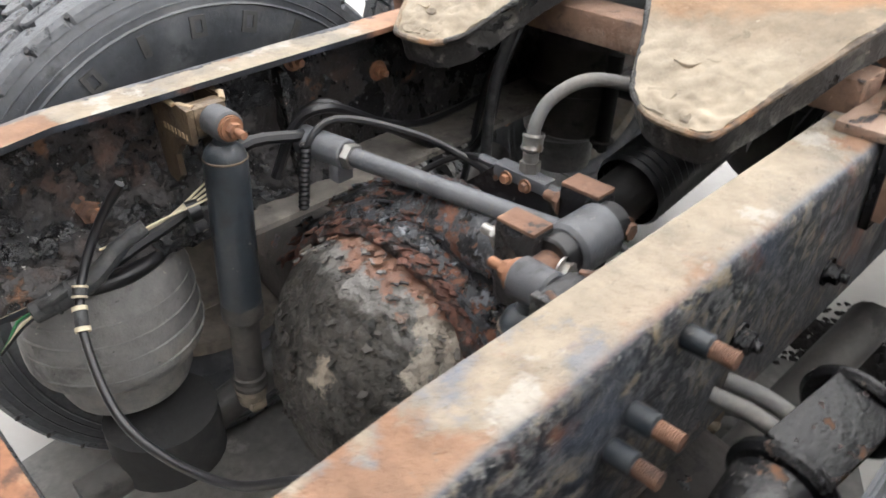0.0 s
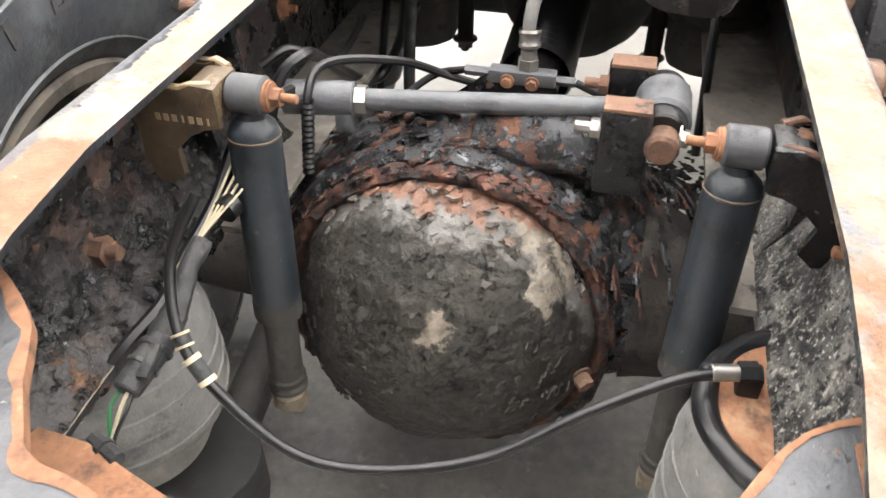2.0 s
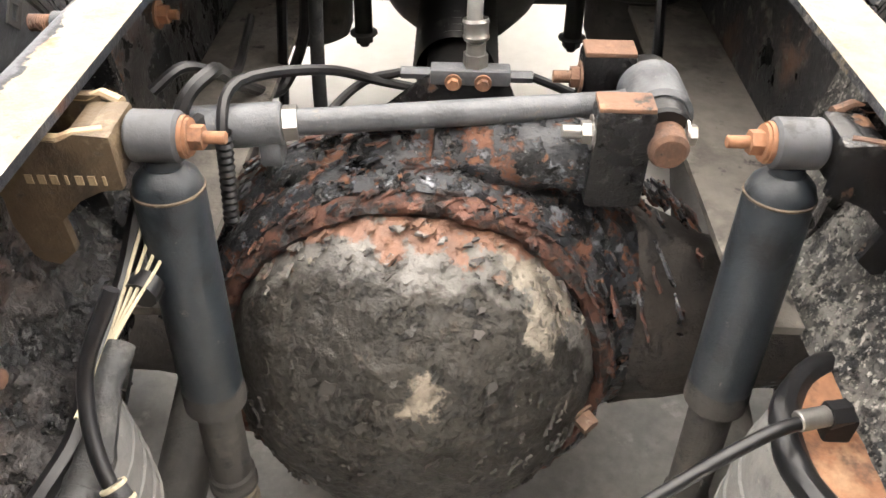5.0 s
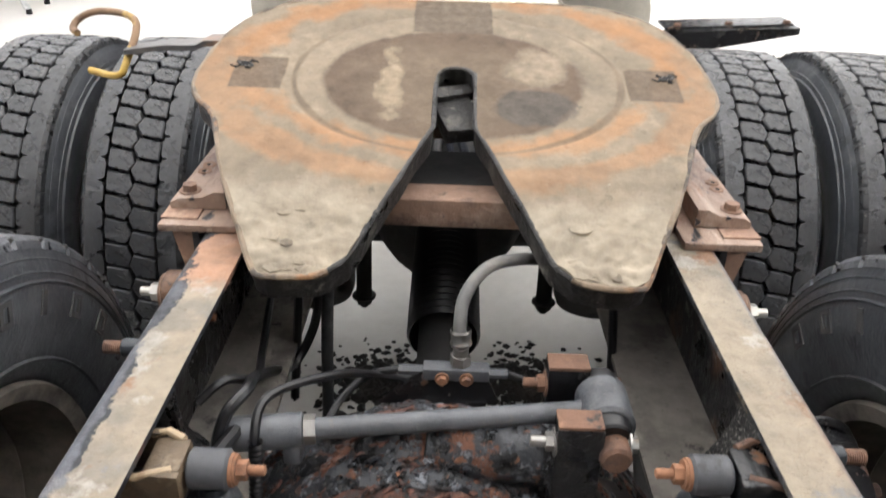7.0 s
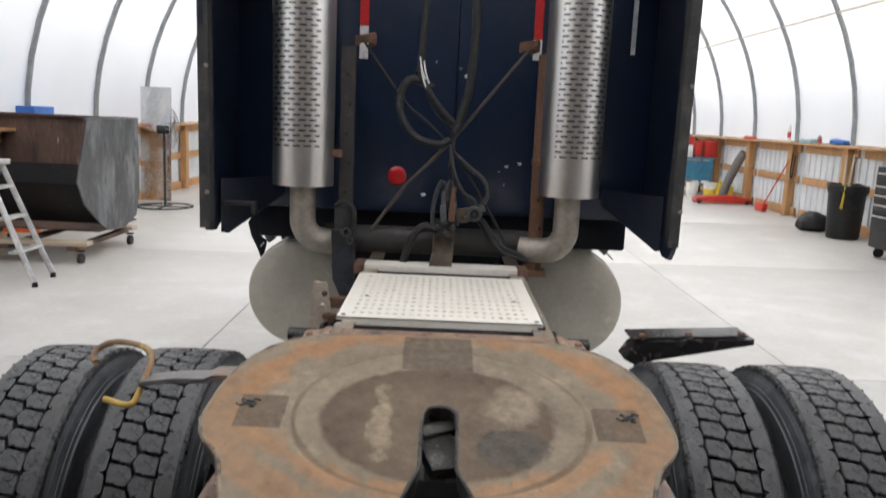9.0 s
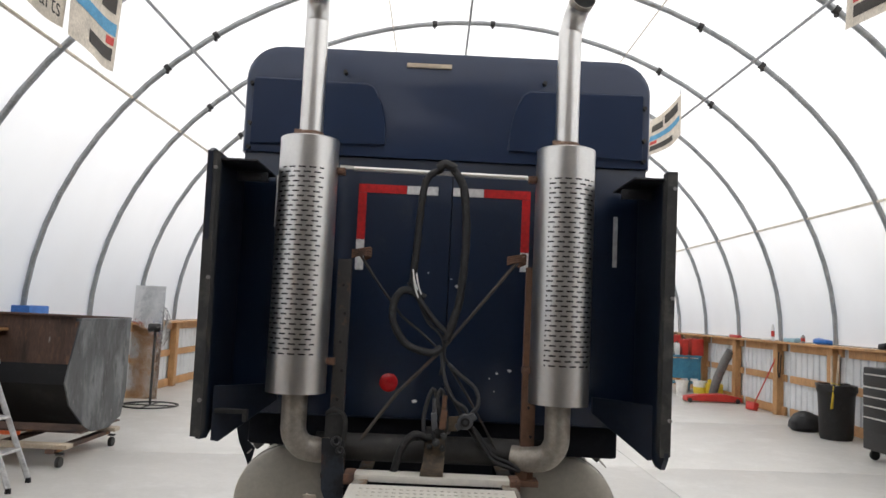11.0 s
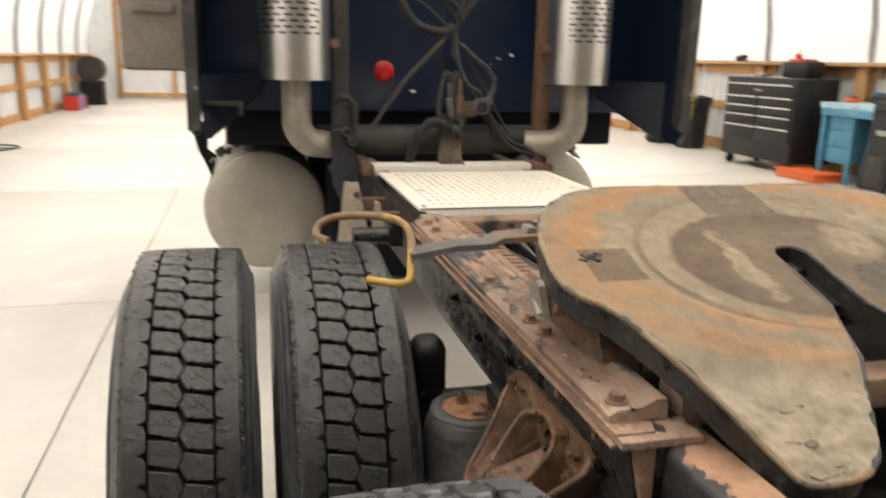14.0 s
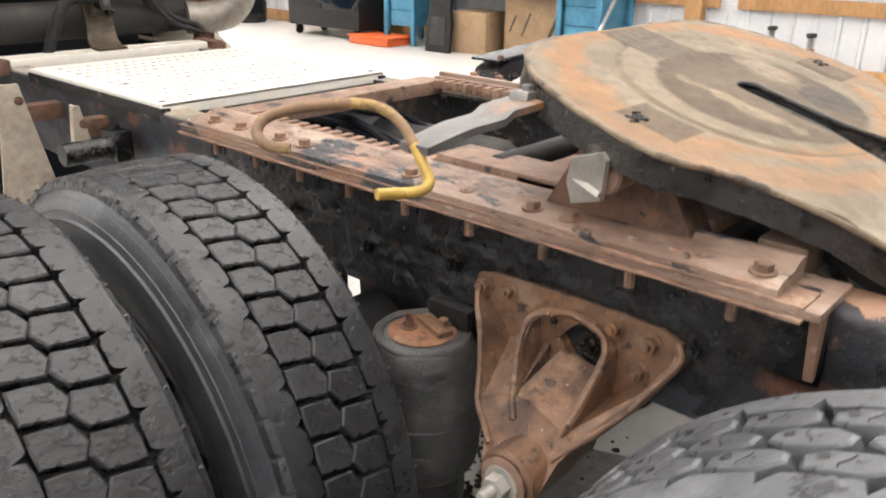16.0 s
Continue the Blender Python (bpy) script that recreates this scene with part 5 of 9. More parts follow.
part("connector", Shape().cyl(plug_a, plug_b, 0.017, 0.015, n=10, bevel=0.002).cyl(plug_a.lerp(plug_b, 0.16), plug_a.lerp(plug_b, 0.26), 0.0195, n=10, bevel=0.001).cyl(plug_a.lerp(plug_b, 0.50), plug_a.lerp(plug_b, 0.58), 0.0185, n=8, bevel=0.001).box(plug_a.lerp(plug_b, 0.55) + V((0.012, -0.002, 0.012)), (0.012, 0.040, 0.010), rot=(12, 0, 5), bevel=0.002), m_tape, loom, "black plug with a locking tab")
for dx, m_ in ((-0.006, m_green_wire), (0.002, m_wire), (0.007, m_cable)):
    part("plug_wire", Shape().tube([plug_b + V((dx, 0.004, 0)), plug_b + V((dx * 1.4, -0.018, -0.008)), plug_b + V((dx * 0.5, -0.035, -0.025)), plug_b + V((0.006, -0.052, -0.035))], 0.0022, 6), m_, loom)
part("second_plug", Shape().cyl((-0.276, -1.158, 0.783), (-0.238, -1.176, 0.785), 0.0085, n=8, bevel=0.001).cyl((-0.262, -1.165, 0.784), (-0.256, -1.168, 0.7843), 0.0105, n=8), m_tape, loom, "black plug lying on the flange")
for k in range(4):
    dx = 0.005 * k
    part("bare_wire", Shape().tube([(-0.258 - dx, -0.775, 0.872 + 0.012 * k), (-0.264 - dx * 1.5, -0.83, 0.852 + 0.003 * k), (-0.279 - dx * 0.9, -0.90, 0.838 - 0.004 * k), (-0.288, -0.96 - 0.01 * k, 0.825)], 0.0017, 6), m_wire, loom, "pale bare wire")
part("tie", Shape().cyl((-0.276, -0.845, 0.835), (-0.279, -0.862, 0.833), 0.016, n=10), m_cable, loom)

# cables round the rod end
cab2 = thing("cable_bundle", (-0.27, -0.6, 0.88), "black corrugated cables looped over the torque rod end", "cables")
part("cable", Shape().tube([(-0.30, -0.70, 0.82), (-0.285, -0.66, 0.905), (-0.262, -0.62, 0.925), (-0.275, -0.545, 0.885), (-0.290, -0.42, 0.80), (-0.270, -0.31, 0.735), (-0.236, -0.275, 0.80), (-0.226, -0.26, 0.89), (-0.218, -0.20, 0.99)], 0.0085, 8), m_cable, cab2)
part("cable", Shape().tube([(-0.245, -0.685, 0.80), (-0.245, -0.672, 0.88), (-0.235, -0.62, 0.915), (-0.16, -0.53, 0.885), (-0.10, -0.47, 0.84), (0.0, -0.46, 0.815)], 0.0065, 8), m_cable, cab2)
part("corrugated_sleeve", Shape().lathe([(0.0075 + 0.002 * (k % 2), 0.004 * k) for k in range(28)], (-0.246, -0.69, 0.782), (0.05, 0.12, 1), 10), m_cable, cab2)
part("cable", Shape().tube([(-0.33, -0.62, 0.90), (-0.30, -0.59, 0.915), (-0.275, -0.53, 0.875), (-0.305, -0.38, 0.81), (-0.33, -0.2, 0.80)], 0.0065, 8), m_cable, cab2)

# ---- valve on the housing with the hydraulic hose ----
drop = thing("hanging_line", (-0.205, -0.30, 0.60), "grey air line hanging behind the axle", "air hose")
part("hose", Shape().tube([(-0.198, -0.24, 0.98), (-0.203, -0.285, 0.88), (-0.207, -0.30, 0.76), (-0.210, -0.30, 0.64), (-0.215, -0.31, 0.52)], 0.0105, 10), m_tape, drop)
valve = thing("lock_valve", (0.01, -0.48, 0.83), "small grey manifold valve with brass-brown bolts on a black bracket", "valve")
part("bracket", Shape().prism([(-0.11, 0.795), (-0.035, 0.858), (0.055, 0.858), (0.08, 0.80)], lambda a, b, dd: V((a, -0.478 + dd, b)), 0.008).box((0.01, -0.46, 0.80), (0.1, 0.05, 0.012)), m_black, valve)
part("manifold", Shape().box((0.012, -0.468, 0.852), (0.10, 0.026, 0.020), bevel=0.003).cyl((-0.075, -0.468, 0.852), (-0.038, -0.468, 0.852), 0.008, n=6).cyl((0.062, -0.468, 0.85), (0.09, -0.468, 0.85), 0.008, n=6), m_rod, valve)
for x in (-0.009, 0.028):
    part("bolt", Shape().bolt((x, -0.482, 0.848), (0, -1, 0), 0.0075, 0.007), m_rust_bright, valve)
part("hose", Shape().tube([(0.018, -0.462, 0.89), (0.015, -0.452, 0.93), (0.022, -0.43, 0.965), (0.055, -0.395, 0.993), (0.105, -0.36, 0.99), (0.16, -0.30, 0.96), (0.19, -0.2, 0.93)], 0.0100, 14), m_hose, valve, "grey braided hydraulic hose")
part("hose_fitting", Shape().cyl((0.018, -0.463, 0.862), (0.018, -0.462, 0.878), 0.016, n=6).cyl((0.018, -0.462, 0.878), (0.018, -0.462, 0.893), 0.012, n=14).lathe([(0.0155, 0), (0.017, 0.004), (0.0155, 0.008), (0.0155, 0.018), (0.017, 0.022), (0.0155, 0.026)], (0.018, -0.461, 0.895), (-0.06, 0.2, 1), 14), m_zinc, valve)
part("pipe", Shape().tube([(-0.075, -0.468, 0.852), (-0.12, -0.47, 0.84), (-0.16, -0.50, 0.815), (-0.18, -0.54, 0.79)], 0.006, 8), m_cable, valve)
part("pipe", Shape().tube([(0.09, -0.468, 0.85), (0.13, -0.47, 0.835), (0.20, -0.46, 0.80)], 0.006, 8), m_cable, valve)

# ---- driveline between the axles ----
shaft = thing("drive_shaft", (0.0, 0.0, 0.6), "dusty black drive shaft with a ribbed boot", "drive shaft")
S0, S1 = V((-0.005, -0.43, 0.63)), V((-0.005, 0.42, 0.75))
dd = (S1 - S0).normalized()
part("shaft", Shape().cyl(S0, S1, 0.050, n=24), m_shaft, shaft)
part("boot", Shape().lathe([(0.068 + 0.006 * (k % 2), 0.30 + 0.010 * k) for k in range(36)], S0, dd, 28), m_cable, shaft, "black ribbed rubber boot")
part("yoke", Shape().cyl(S1 - dd * 0.1, S1, 0.06, n=24, bevel=0.01).cyl(S0, S0 + dd * 0.08, 0.07, n=24, bevel=0.01), m_shaft, shaft)
front = thing("drive_axle", (0, 0.70, 0.52), "dark greasy front drive axle housing", "truck axle", "drive axles")
part("tube", Shape().cyl((-0.80, 0.72, 0.53), (0.80, 0.72, 0.53), 0.085, n=24), m_dark, front)
part("carrier", Shape().lathe([(0, -0.26), (0.10, -0.25), (0.17, -0.20), (0.215, -0.10), (0.225, 0.0), (0.21, 0.1), (0.13, 0.2), (0, 0.22)], (0.0, 0.70, 0.60), (0, 1, 0.1), 40).rough(0.006, 14), m_dark, front)
for s in (-1, 1):
    bc = thing("brake_chamber", (CX + s * 0.30, 0.06, 0.64), "dusty black brake chamber with a hanging release bolt", "brake chamber", "brake chambers")
    c = V((CX + s * 0.305, 0.06, 0.745))
    part("can", Shape().lathe([(0, -0.105), (0.060, -0.102), (0.080, -0.092), (0.088, -0.07), (0.090, 0), (0.098, 0.005), (0.098, 0.022), (0.090, 0.027), (0.086, 0.10), (0.05, 0.13), (0, 0.135)], c, (0, 0.12, 1), 36), m_can, bc)
    part("release_bolt", Shape().cyl(c + V((-s * 0.11, -0.03, -0.08)), c + V((-s * 0.11, -0.01, 0.10)), 0.017, n=14).bolt(c + V((-s * 0.11, -0.03, -0.08)), (0, 0, -1), 0.018, 0.016, stud=0.012), m_dark, bc)
    part("hose", Shape().tube([c + V((s * 0.0, -0.02, 0.12)), c + V((-s * 0.02, -0.10, 0.20)), c + V((-s * 0.03, -0.28, 0.14)), c + V((-s * 0.02, -0.36, -0.10))], 0.008, 8), m_cable, bc)
for s in (-1, 1):
    pot = thing("brake_chamber", (CX + s * 0.56, 0.47, 0.62), "tall black brake chamber beside the drive tyre", "brake chamber", "outer brake chambers")
    c = V((CX + s * 0.563, 0.530, 0.665))
    part("can", Shape().lathe([(0, -0.13), (0.036, -0.13), (0.044, -0.115), (0.044, -0.03), (0.041, -0.022), (0.041, 0.06), (0.045, 0.068), (0.047, 0.10), (0.047, 0.155), (0.041, 0.172), (0.028, 0.184), (0, 0.188)], c, (s * 0.02, -0.06, 1), 32).rough(0.005, 26), m_blackp, pot)
    for d_ in (-0.026, 0.064):
        part("clamp_band", Shape().lathe([(0.042, d_ - 0.009), (0.0485, d_ - 0.007), (0.0485, d_ + 0.008), (0.042, d_ + 0.010)], c, (s * 0.02, -0.06, 1), 32), m_black, pot)
    part("stay", Shape().box((CX + s * 0.47, 0.47, 0.62), (0.16, 0.05, 0.02), bevel=0.003), m_dark, pot)
REAR = V((0.003, 0.011, -0.015))
for o in (rod, line, loom, cab2, valve):
    o.matrix_basis.translation += REAR


# ---- fifth wheel ----
FWT = math.atan(0.30)
FW = Matrix.Translation((0, 0, 1.170)) @ Matrix.Rotation(FWT, 4, "X")


def on_plate(a, b, d=0.0):
    """plate space: a across, b along, d below the top"""
    return FW @ V((a, b, -d))


coupling = thing("fifth_wheel", (0, 0, 1.0), "worn tan fifth wheel plate with orange rust and throat slot", "fifth wheel")
half = [(0.0, 0.272), (0.12, 0.272), (0.24, 0.268), (0.30, 0.257), (0.345, 0.236), (0.385, 0.205), (0.42, 0.16), (0.445, 0.10), (0.46, 0.03), (0.466, -0.05), (0.452, -0.10), (0.41, -0.155), (0.378, -0.25), (0.345, -0.345), (0.31, -0.435), (0.275, -0.53), (0.255, -0.545), (0.195, -0.542), (0.170, -0.528), (0.145, -0.495), (0.115, -0.395), (0.083, -0.30), (0.060, -0.23), (0.040, -0.178), (0.036, -0.15), (0.036, -0.02), (0.031, 0.0), (0.018, 0.014), (0.0, 0.018)]


def lowered(a, b):
    """the legs fold down behind a crease"""
    f = max(0.0, -0.30 - b) / 0.245
    return a * (1 + 0.05 * f), (b if b > -0.30 else -0.30 - 0.178 * f)


half = [lowered(a, b) for a, b in half]


def pressed(a, b):
    """how deep the grease groove and the step round the throat lie below the top"""
    q = math.hypot((a - 0.004) / 0.308, (b + 0.015) / 0.232)
    ends = min(1.0, max(0.0, (b + 0.235) / 0.05)) * min(1.0, max(0.0, (abs(a) - 0.075) / 0.02))
    return 0.0045 * math.exp(-(((q - 1.0) / 0.030) ** 2)) * ends


def ring_plate(d0, d1):
    """the plate's outline as two halves, so that faces stay simple"""
    sh = Shape()
    for s in (-1, 1):
        pts = [(s * a, b) for a, b in half]
        n = len(pts)
        # strip between the outer edge and the throat edge
        outer, inner = pts[:17], pts[16:][::-1]
        m = 190

        def along(line):
            L = [0.0]
            for p, q in zip(line, line[1:]):
                L.append(L[-1] + math.dist(p, q))
            out = []
            for k in range(m + 1):
                t = L[-1] * k / m
                j = max(i for i in range(len(L)) if L[i] <= t + 1e-9)
                j = min(j, len(line) - 2)
                f = (t - L[j]) / (L[j + 1] - L[j])
                out.append((line[j][0] * (1 - f) + line[j + 1][0] * f, line[j][1] * (1 - f) + line[j + 1][1] * f))
            return out

        o, i_ = along(outer), along(inner)
        cols = 54
        grid = []
        for p, q in zip(o, i_):
            for c in range(cols + 1):
                f = c / cols
                a, b = p[0] * (1 - f) + q[0] * f, p[1] * (1 - f) + q[1] * f
                droop = 0.27 * max(0.0, -0.30 - b)
                grid.append((a, b, droop))
        w = cols + 1
        top = [on_plate(a, b, d0 + dr + pressed(a, b) + 0.0012 * noise.noise(V((a * 14, b * 14, 0))) + ((0.006 * noise.noise(V((a * 24, b * 34, 5))) + 0.004 * noise.noise(V((a * 60, b * 80, 2)))) * min(1.0, (-0.33 - b) / 0.05) if b < -0.33 else 0)) for a, b, dr in grid]
        bot = [on_plate(a, b, d1 + dr) for a, b, dr in grid]
        nt = len(top)
        faces = [[k * w + c, k * w + c + 1, (k + 1) * w + c + 1, (k + 1) * w + c] for k in range(m) for c in range(cols)]
        faces += [[nt + x for x in f[::-1]] for f in faces]
        rimk = [k * w for k in range(m + 1)] + [m * w + c for c in range(1, cols + 1)] + [k * w + cols for k in range(m - 1, -1, -1)] + [c for c in range(cols - 1, 0, -1)]
        faces += [[rimk[k], rimk[(k + 1) % len(rimk)], nt + rimk[(k + 1) % len(rimk)], nt + rimk[k]] for k in range(len(rimk))]
        sh.put(top + bot, faces)
    return sh


part("top_plate", ring_plate(0.0, 0.008), m_plate, coupling, "tan worn top plate")
for s in (-1, 1):
    part("worn_rim", Shape().tube([on_plate(s * a, b, 0.004 + 0.27 * max(0.0, -0.30 - b)) for a, b in half[1:19]], 0.0052, 8, steps=4).rough(0.002, 40, s), m_rim_worn, coupling, "rounded worn rim")
    part("throat_rim", Shape().tube([on_plate(s * a, b, 0.004 + 0.27 * max(0.0, -0.30 - b)) for a, b in half[18:]], 0.0048, 8, steps=3).rough(0.002, 40, s), m_plate_edge, coupling, "greasy throat edge")
part("skirt", ring_plate(0.0085, 0.05).rough(0.0025, 26), m_plate_edge, coupling, "greasy black plate edge")


for s in (-1, 1):
    hole_edge = [(0.013 * math.cos(t) * (1 + 0.5 * noise.noise(V((math.cos(t) * 2, math.sin(t) * 2, s * 4)))), 0.006 * math.sin(t) * (1 + 0.6 * noise.noise(V((math.cos(t) * 3, math.sin(t) * 3, s * 7))))) for t in [k * math.tau / 22 for k in range(22)]]
    # flat black patch paints the dark inside of the hole
    part("pad_hole", Shape().prism([(s * 0.385 + a, 0.0 + b + 0.3 * a * s) for a, b in hole_edge], lambda a, b, d: on_plate(a, b, -0.0016 + d), 0.002), m_soot_shade, coupling, "ragged black patch painting the dark of a hole")
    part("hole_burr", Shape().tube([on_plate(s * 0.385 + a, b + 0.3 * a * s, -0.001) for a, b in hole_edge + hole_edge[:1]], 0.0022, 6, steps=2).rough(0.0015, 90, s), m_plate_edge, coupling)
    for q in range(4):
        u = 0.9 + 1.35 * q
        part("gouge", Shape().tube([on_plate(s * 0.385 + 0.012 * math.cos(u), 0.007 * math.sin(u), -0.0008), on_plate(s * 0.385 + 0.021 * math.cos(u + 0.3), 0.015 * math.sin(u + 0.3), -0.0008), on_plate(s * 0.385 + 0.028 * math.cos(u - 0.2), 0.013 * math.sin(u - 0.2), -0.0006)], 0.0016, 6, steps=2), m_soot_shade, coupling)
# crumbling mud on the ends of the legs
rnd = random.Random(21)
for k in range(18):
    s = -1 if k % 2 else 1
    b = -0.466 + 0.11 * rnd.random() ** 2
    f = (-0.30 - b) / 0.178
    a = s * rnd.uniform(0.195 - 0.05 * (1 - f), 0.268 + 0.045 * (1 - f))
    q = rnd.uniform(0.005, 0.015)
    n = rnd.randint(6, 10)
    poly = [(a + q * 1.5 * rnd.uniform(0.6, 1.2) * math.cos(t), b + q * 0.6 * rnd.uniform(0.6, 1.2) * math.sin(t)) for t in [i * math.tau / n for i in range(n)]]
    drop, lift = 0.27 * max(0.0, -0.30 - b), rnd.uniform(0.0005, 0.002)
    part("mud_flake", Shape().prism(poly, lambda a, b, d: on_plate(a, b, 0.27 * max(0.0, -0.30 - b) - lift + d), 0.006), m_plate if k % 5 else m_mud, coupling)
part("jaw", Shape().box(on_plate(0, -0.06, 0.05), (0.075, 0.14, 0.03), rot=(math.degrees(FWT), 0, 20), bevel=0.006).box(on_plate(0.0, -0.02, 0.035), (0.09, 0.03, 0.02), rot=(math.degrees(FWT), 0, 32), bevel=0.004), m_plate_edge, coupling, "black greasy locking jaw")
for s in (-1, 1):
    part("saddle_bracket", Shape().prism([(-0.13, 0.99), (0.15, 0.99), (0.07, 1.13), (-0.05, 1.13)], lambda a, b, d: V((s * 0.375 - 0.03 + d, a, b)), 0.06), m_rust, coupling)
    part("pivot_pin", Shape().cyl((s * 0.40, 0.01, 1.10), (s * 0.455, 0.01, 1.10), 0.032, n=20, bevel=0.004), m_rust_pale, coupling)
    part("stiffener", Shape().box(on_plate(s * 0.24, -0.16, 0.075), (0.02, 0.55, 0.05), rot=(math.degrees(FWT), 0, s * 12)), m_dark, coupling)
part("latch_bracket", Shape().prism([(-0.035, 0.035), (-0.028, 0.045), (0.02, 0.03), (0.034, -0.01), (0.03, -0.045), (-0.02, -0.03)], lambda a, b, d: V((-0.462 - 0.3 * b - d, 0.022 + a, 1.093 + b)), 0.012).box((-0.462, 0.028, 1.10), (0.014, 0.05, 0.010), rot=(20, 20, 0)).box((-0.468, 0.022, 1.082), (0.014, 0.05, 0.008), rot=(20, 20, 0)), m_alu, coupling, "bright cast latch bracket")
part("base_plate", Shape().box((0, -0.06, 1.0), (0.70, 0.16, 0.014)), m_dark, coupling)
part("release_arm", Shape().prism([(-0.40, 1.184), (-0.50, 1.178), (-0.52, 1.168), (-0.585, 1.165), (-0.668, 1.151), (-0.668, 1.140), (-0.585, 1.154), (-0.52, 1.157), (-0.50, 1.167), (-0.40, 1.173)], lambda a, b, d: V((a, 0.124 - 0.07 * (a + 0.4) + d * (1.0 + 1.2 * (a + 0.668)), b)), 0.052), m_arm, coupling, "flat steel release arm, orange rust near the grip")
part("arm_joint", Shape().box((-0.42, 0.165, 1.18), (0.06, 0.035, 0.02), rot=(0, 10, 0), bevel=0.004).bolt((-0.425, 0.165, 1.19), (0, 0, 1), 0.01, 0.008), m_steel, coupling)
part("grip_lower", Shape().tube([(-0.748, 0.155, 1.104), (-0.705, 0.139, 1.100), (-0.685, 0.134, 1.101), (-0.674, 0.135, 1.107), (-0.670, 0.142, 1.118), (-0.663, 0.172, 1.149)], 0.0075, 10), m_yellow, coupling, "yellow painted grip")
part("grip_upper", Shape().tube([(-0.663, 0.172, 1.149), (-0.660, 0.198, 1.172), (-0.668, 0.226, 1.190), (-0.70, 0.255, 1.198), (-0.76, 0.290, 1.195), (-0.80, 0.305, 1.186), (-0.823, 0.295, 1.172), (-0.824, 0.272, 1.160), (-0.806, 0.250, 1.156)], 0.0075, 10), m_handle, coupling, "bent handle with worn yellow paint")

# ---- slider base on the rails ----
for s in (-1, 1):
    x = CX + s * 0.0
    base = thing("slider_base", (CX + s * 0.44, 0.4, 0.97), "rusted mounting angle bolted along the rail", "mounting rail", "fifth wheel mounts")
    part("angle_top", Shape().box((CX + s * 0.420, 0.41, TOP + 0.007), (0.125, 1.44, 0.013), bevel=0.002).rough(0.001, 18), m_slide, base)
    part("angle_side", Shape().box((CX + s * (OUT + 0.008), 0.41, TOP - 0.055), (0.012, 1.44, 0.115), bevel=0.002).rough(0.002, 30), m_speckle, base, "greasy black side of the mounting angle")
    part("end_flange", Shape().prism([(0.424, TOP), (0.462, TOP), (0.440, TOP - 0.10), (0.424, TOP - 0.10)], lambda a, b, d: V((CX + s * a, -0.305 + d, b)), 0.012), m_rust_dusty, base)
    for k, (w_, z_) in enumerate(((0.060, 0.0148), (0.066, -0.0015))):
        lam = Shape().box((CX + s * (0.420 + w_ / 2 + 0.004), 0.42, TOP + z_), (w_, 1.42, 0.0035))
        bmesh.ops.subdivide_edges(lam.bm, edges=[e for e in lam.bm.edges if e.calc_length() > 1], cuts=60)
        part("shim", lam.rough(0.0025, 22, k + s), m_rust_dusty, base, "thin rusted shim plate with ragged edge")
    bar = Shape().prism([(0.385, 0), (0.478, 0), (0.478, 0.010), (0.465, 0.017), (0.425, 0.020), (0.405, 0.030), (0.388, 0.030)], lambda a, b, d: V((CX + s * a, -0.255 + d, TOP + 0.0165 + b)), 1.36)
    part("slide_bar", bar, m_slide, base, "dusty rusted slide bar")
    for y in (-0.225, 0.065, 0.135, 0.40, 0.70, 0.78, 0.92, 1.02):
        part("bolt", Shape().bolt((CX + s * 0.452, y, TOP + 0.034), (0, 0, 1), 0.0125, 0.011), m_rust_dusty, base, "rusty hex bolt")
    for y in (-0.14, -0.11, 0.27):
        part("hole_rim", Shape().lathe([(0.006, 0), (0.013, 0), (0.012, 0.003), (0.006, 0.0025)], (CX + s * 0.452, y, TOP + 0.0335), (0, 0, 1), 14), m_rust_dusty, base)
        # black disc paints the shade in the bolt hole
        part("hole", Shape().cyl((CX + s * 0.452, y, TOP + 0.0325), (CX + s * 0.452, y, TOP + 0.0345), 0.0085, n=12), m_soot_shade, base)
    for k in range(9):
        y = -0.2 + 0.15 * k
        part("shank", Shape().cyl((CX + s * 0.468, y, TOP - 0.035), (CX + s * 0.468, y, TOP + 0.004), 0.008, n=8), m_rust_dusty, base)
    rack = thing("slide_rack", (CX + s * 0.34, 0.6, 0.99), "rusted toothed locking rack beside the slide bar", "slide rack", "slide racks")
    part("back_bar", Shape().box((CX + s * 0.365, 0.62, TOP + 0.022), (0.02, 0.95, 0.03)), m_rust_dusty, rack)
    for k in range(24):
        part("tooth", Shape().box((CX + s * 0.335, 0.2 + 0.037 * k, TOP + 0.022), (0.045, 0.018, 0.026), bevel=0.002), m_rust_dusty, rack)
mount = thing("slide_carriage", (0, 0.1, 0.99), "rusted sliding carriage under the coupling plate", "carriage")
part("cross_beam", Shape().box((CX, -0.215, TOP + 0.02), (0.72, 0.07, 0.05), bevel=0.005), m_rust_pale, mount, "dusty pink-brown cross beam")
part("cross_beam", Shape().box((CX, 0.20, TOP + 0.025), (0.70, 0.10, 0.045), bevel=0.005), m_rust_dusty, mount)
part("cross_beam", Shape().box((CX, 1.10, TOP + 0.012), (0.72, 0.09, 0.04), bevel=0.005), m_rust_pale, mount)
part("cross_beam", Shape().box((CX, 0.42, TOP - 0.04), (0.68, 0.06, 0.07), bevel=0.005), m_dark, mount)
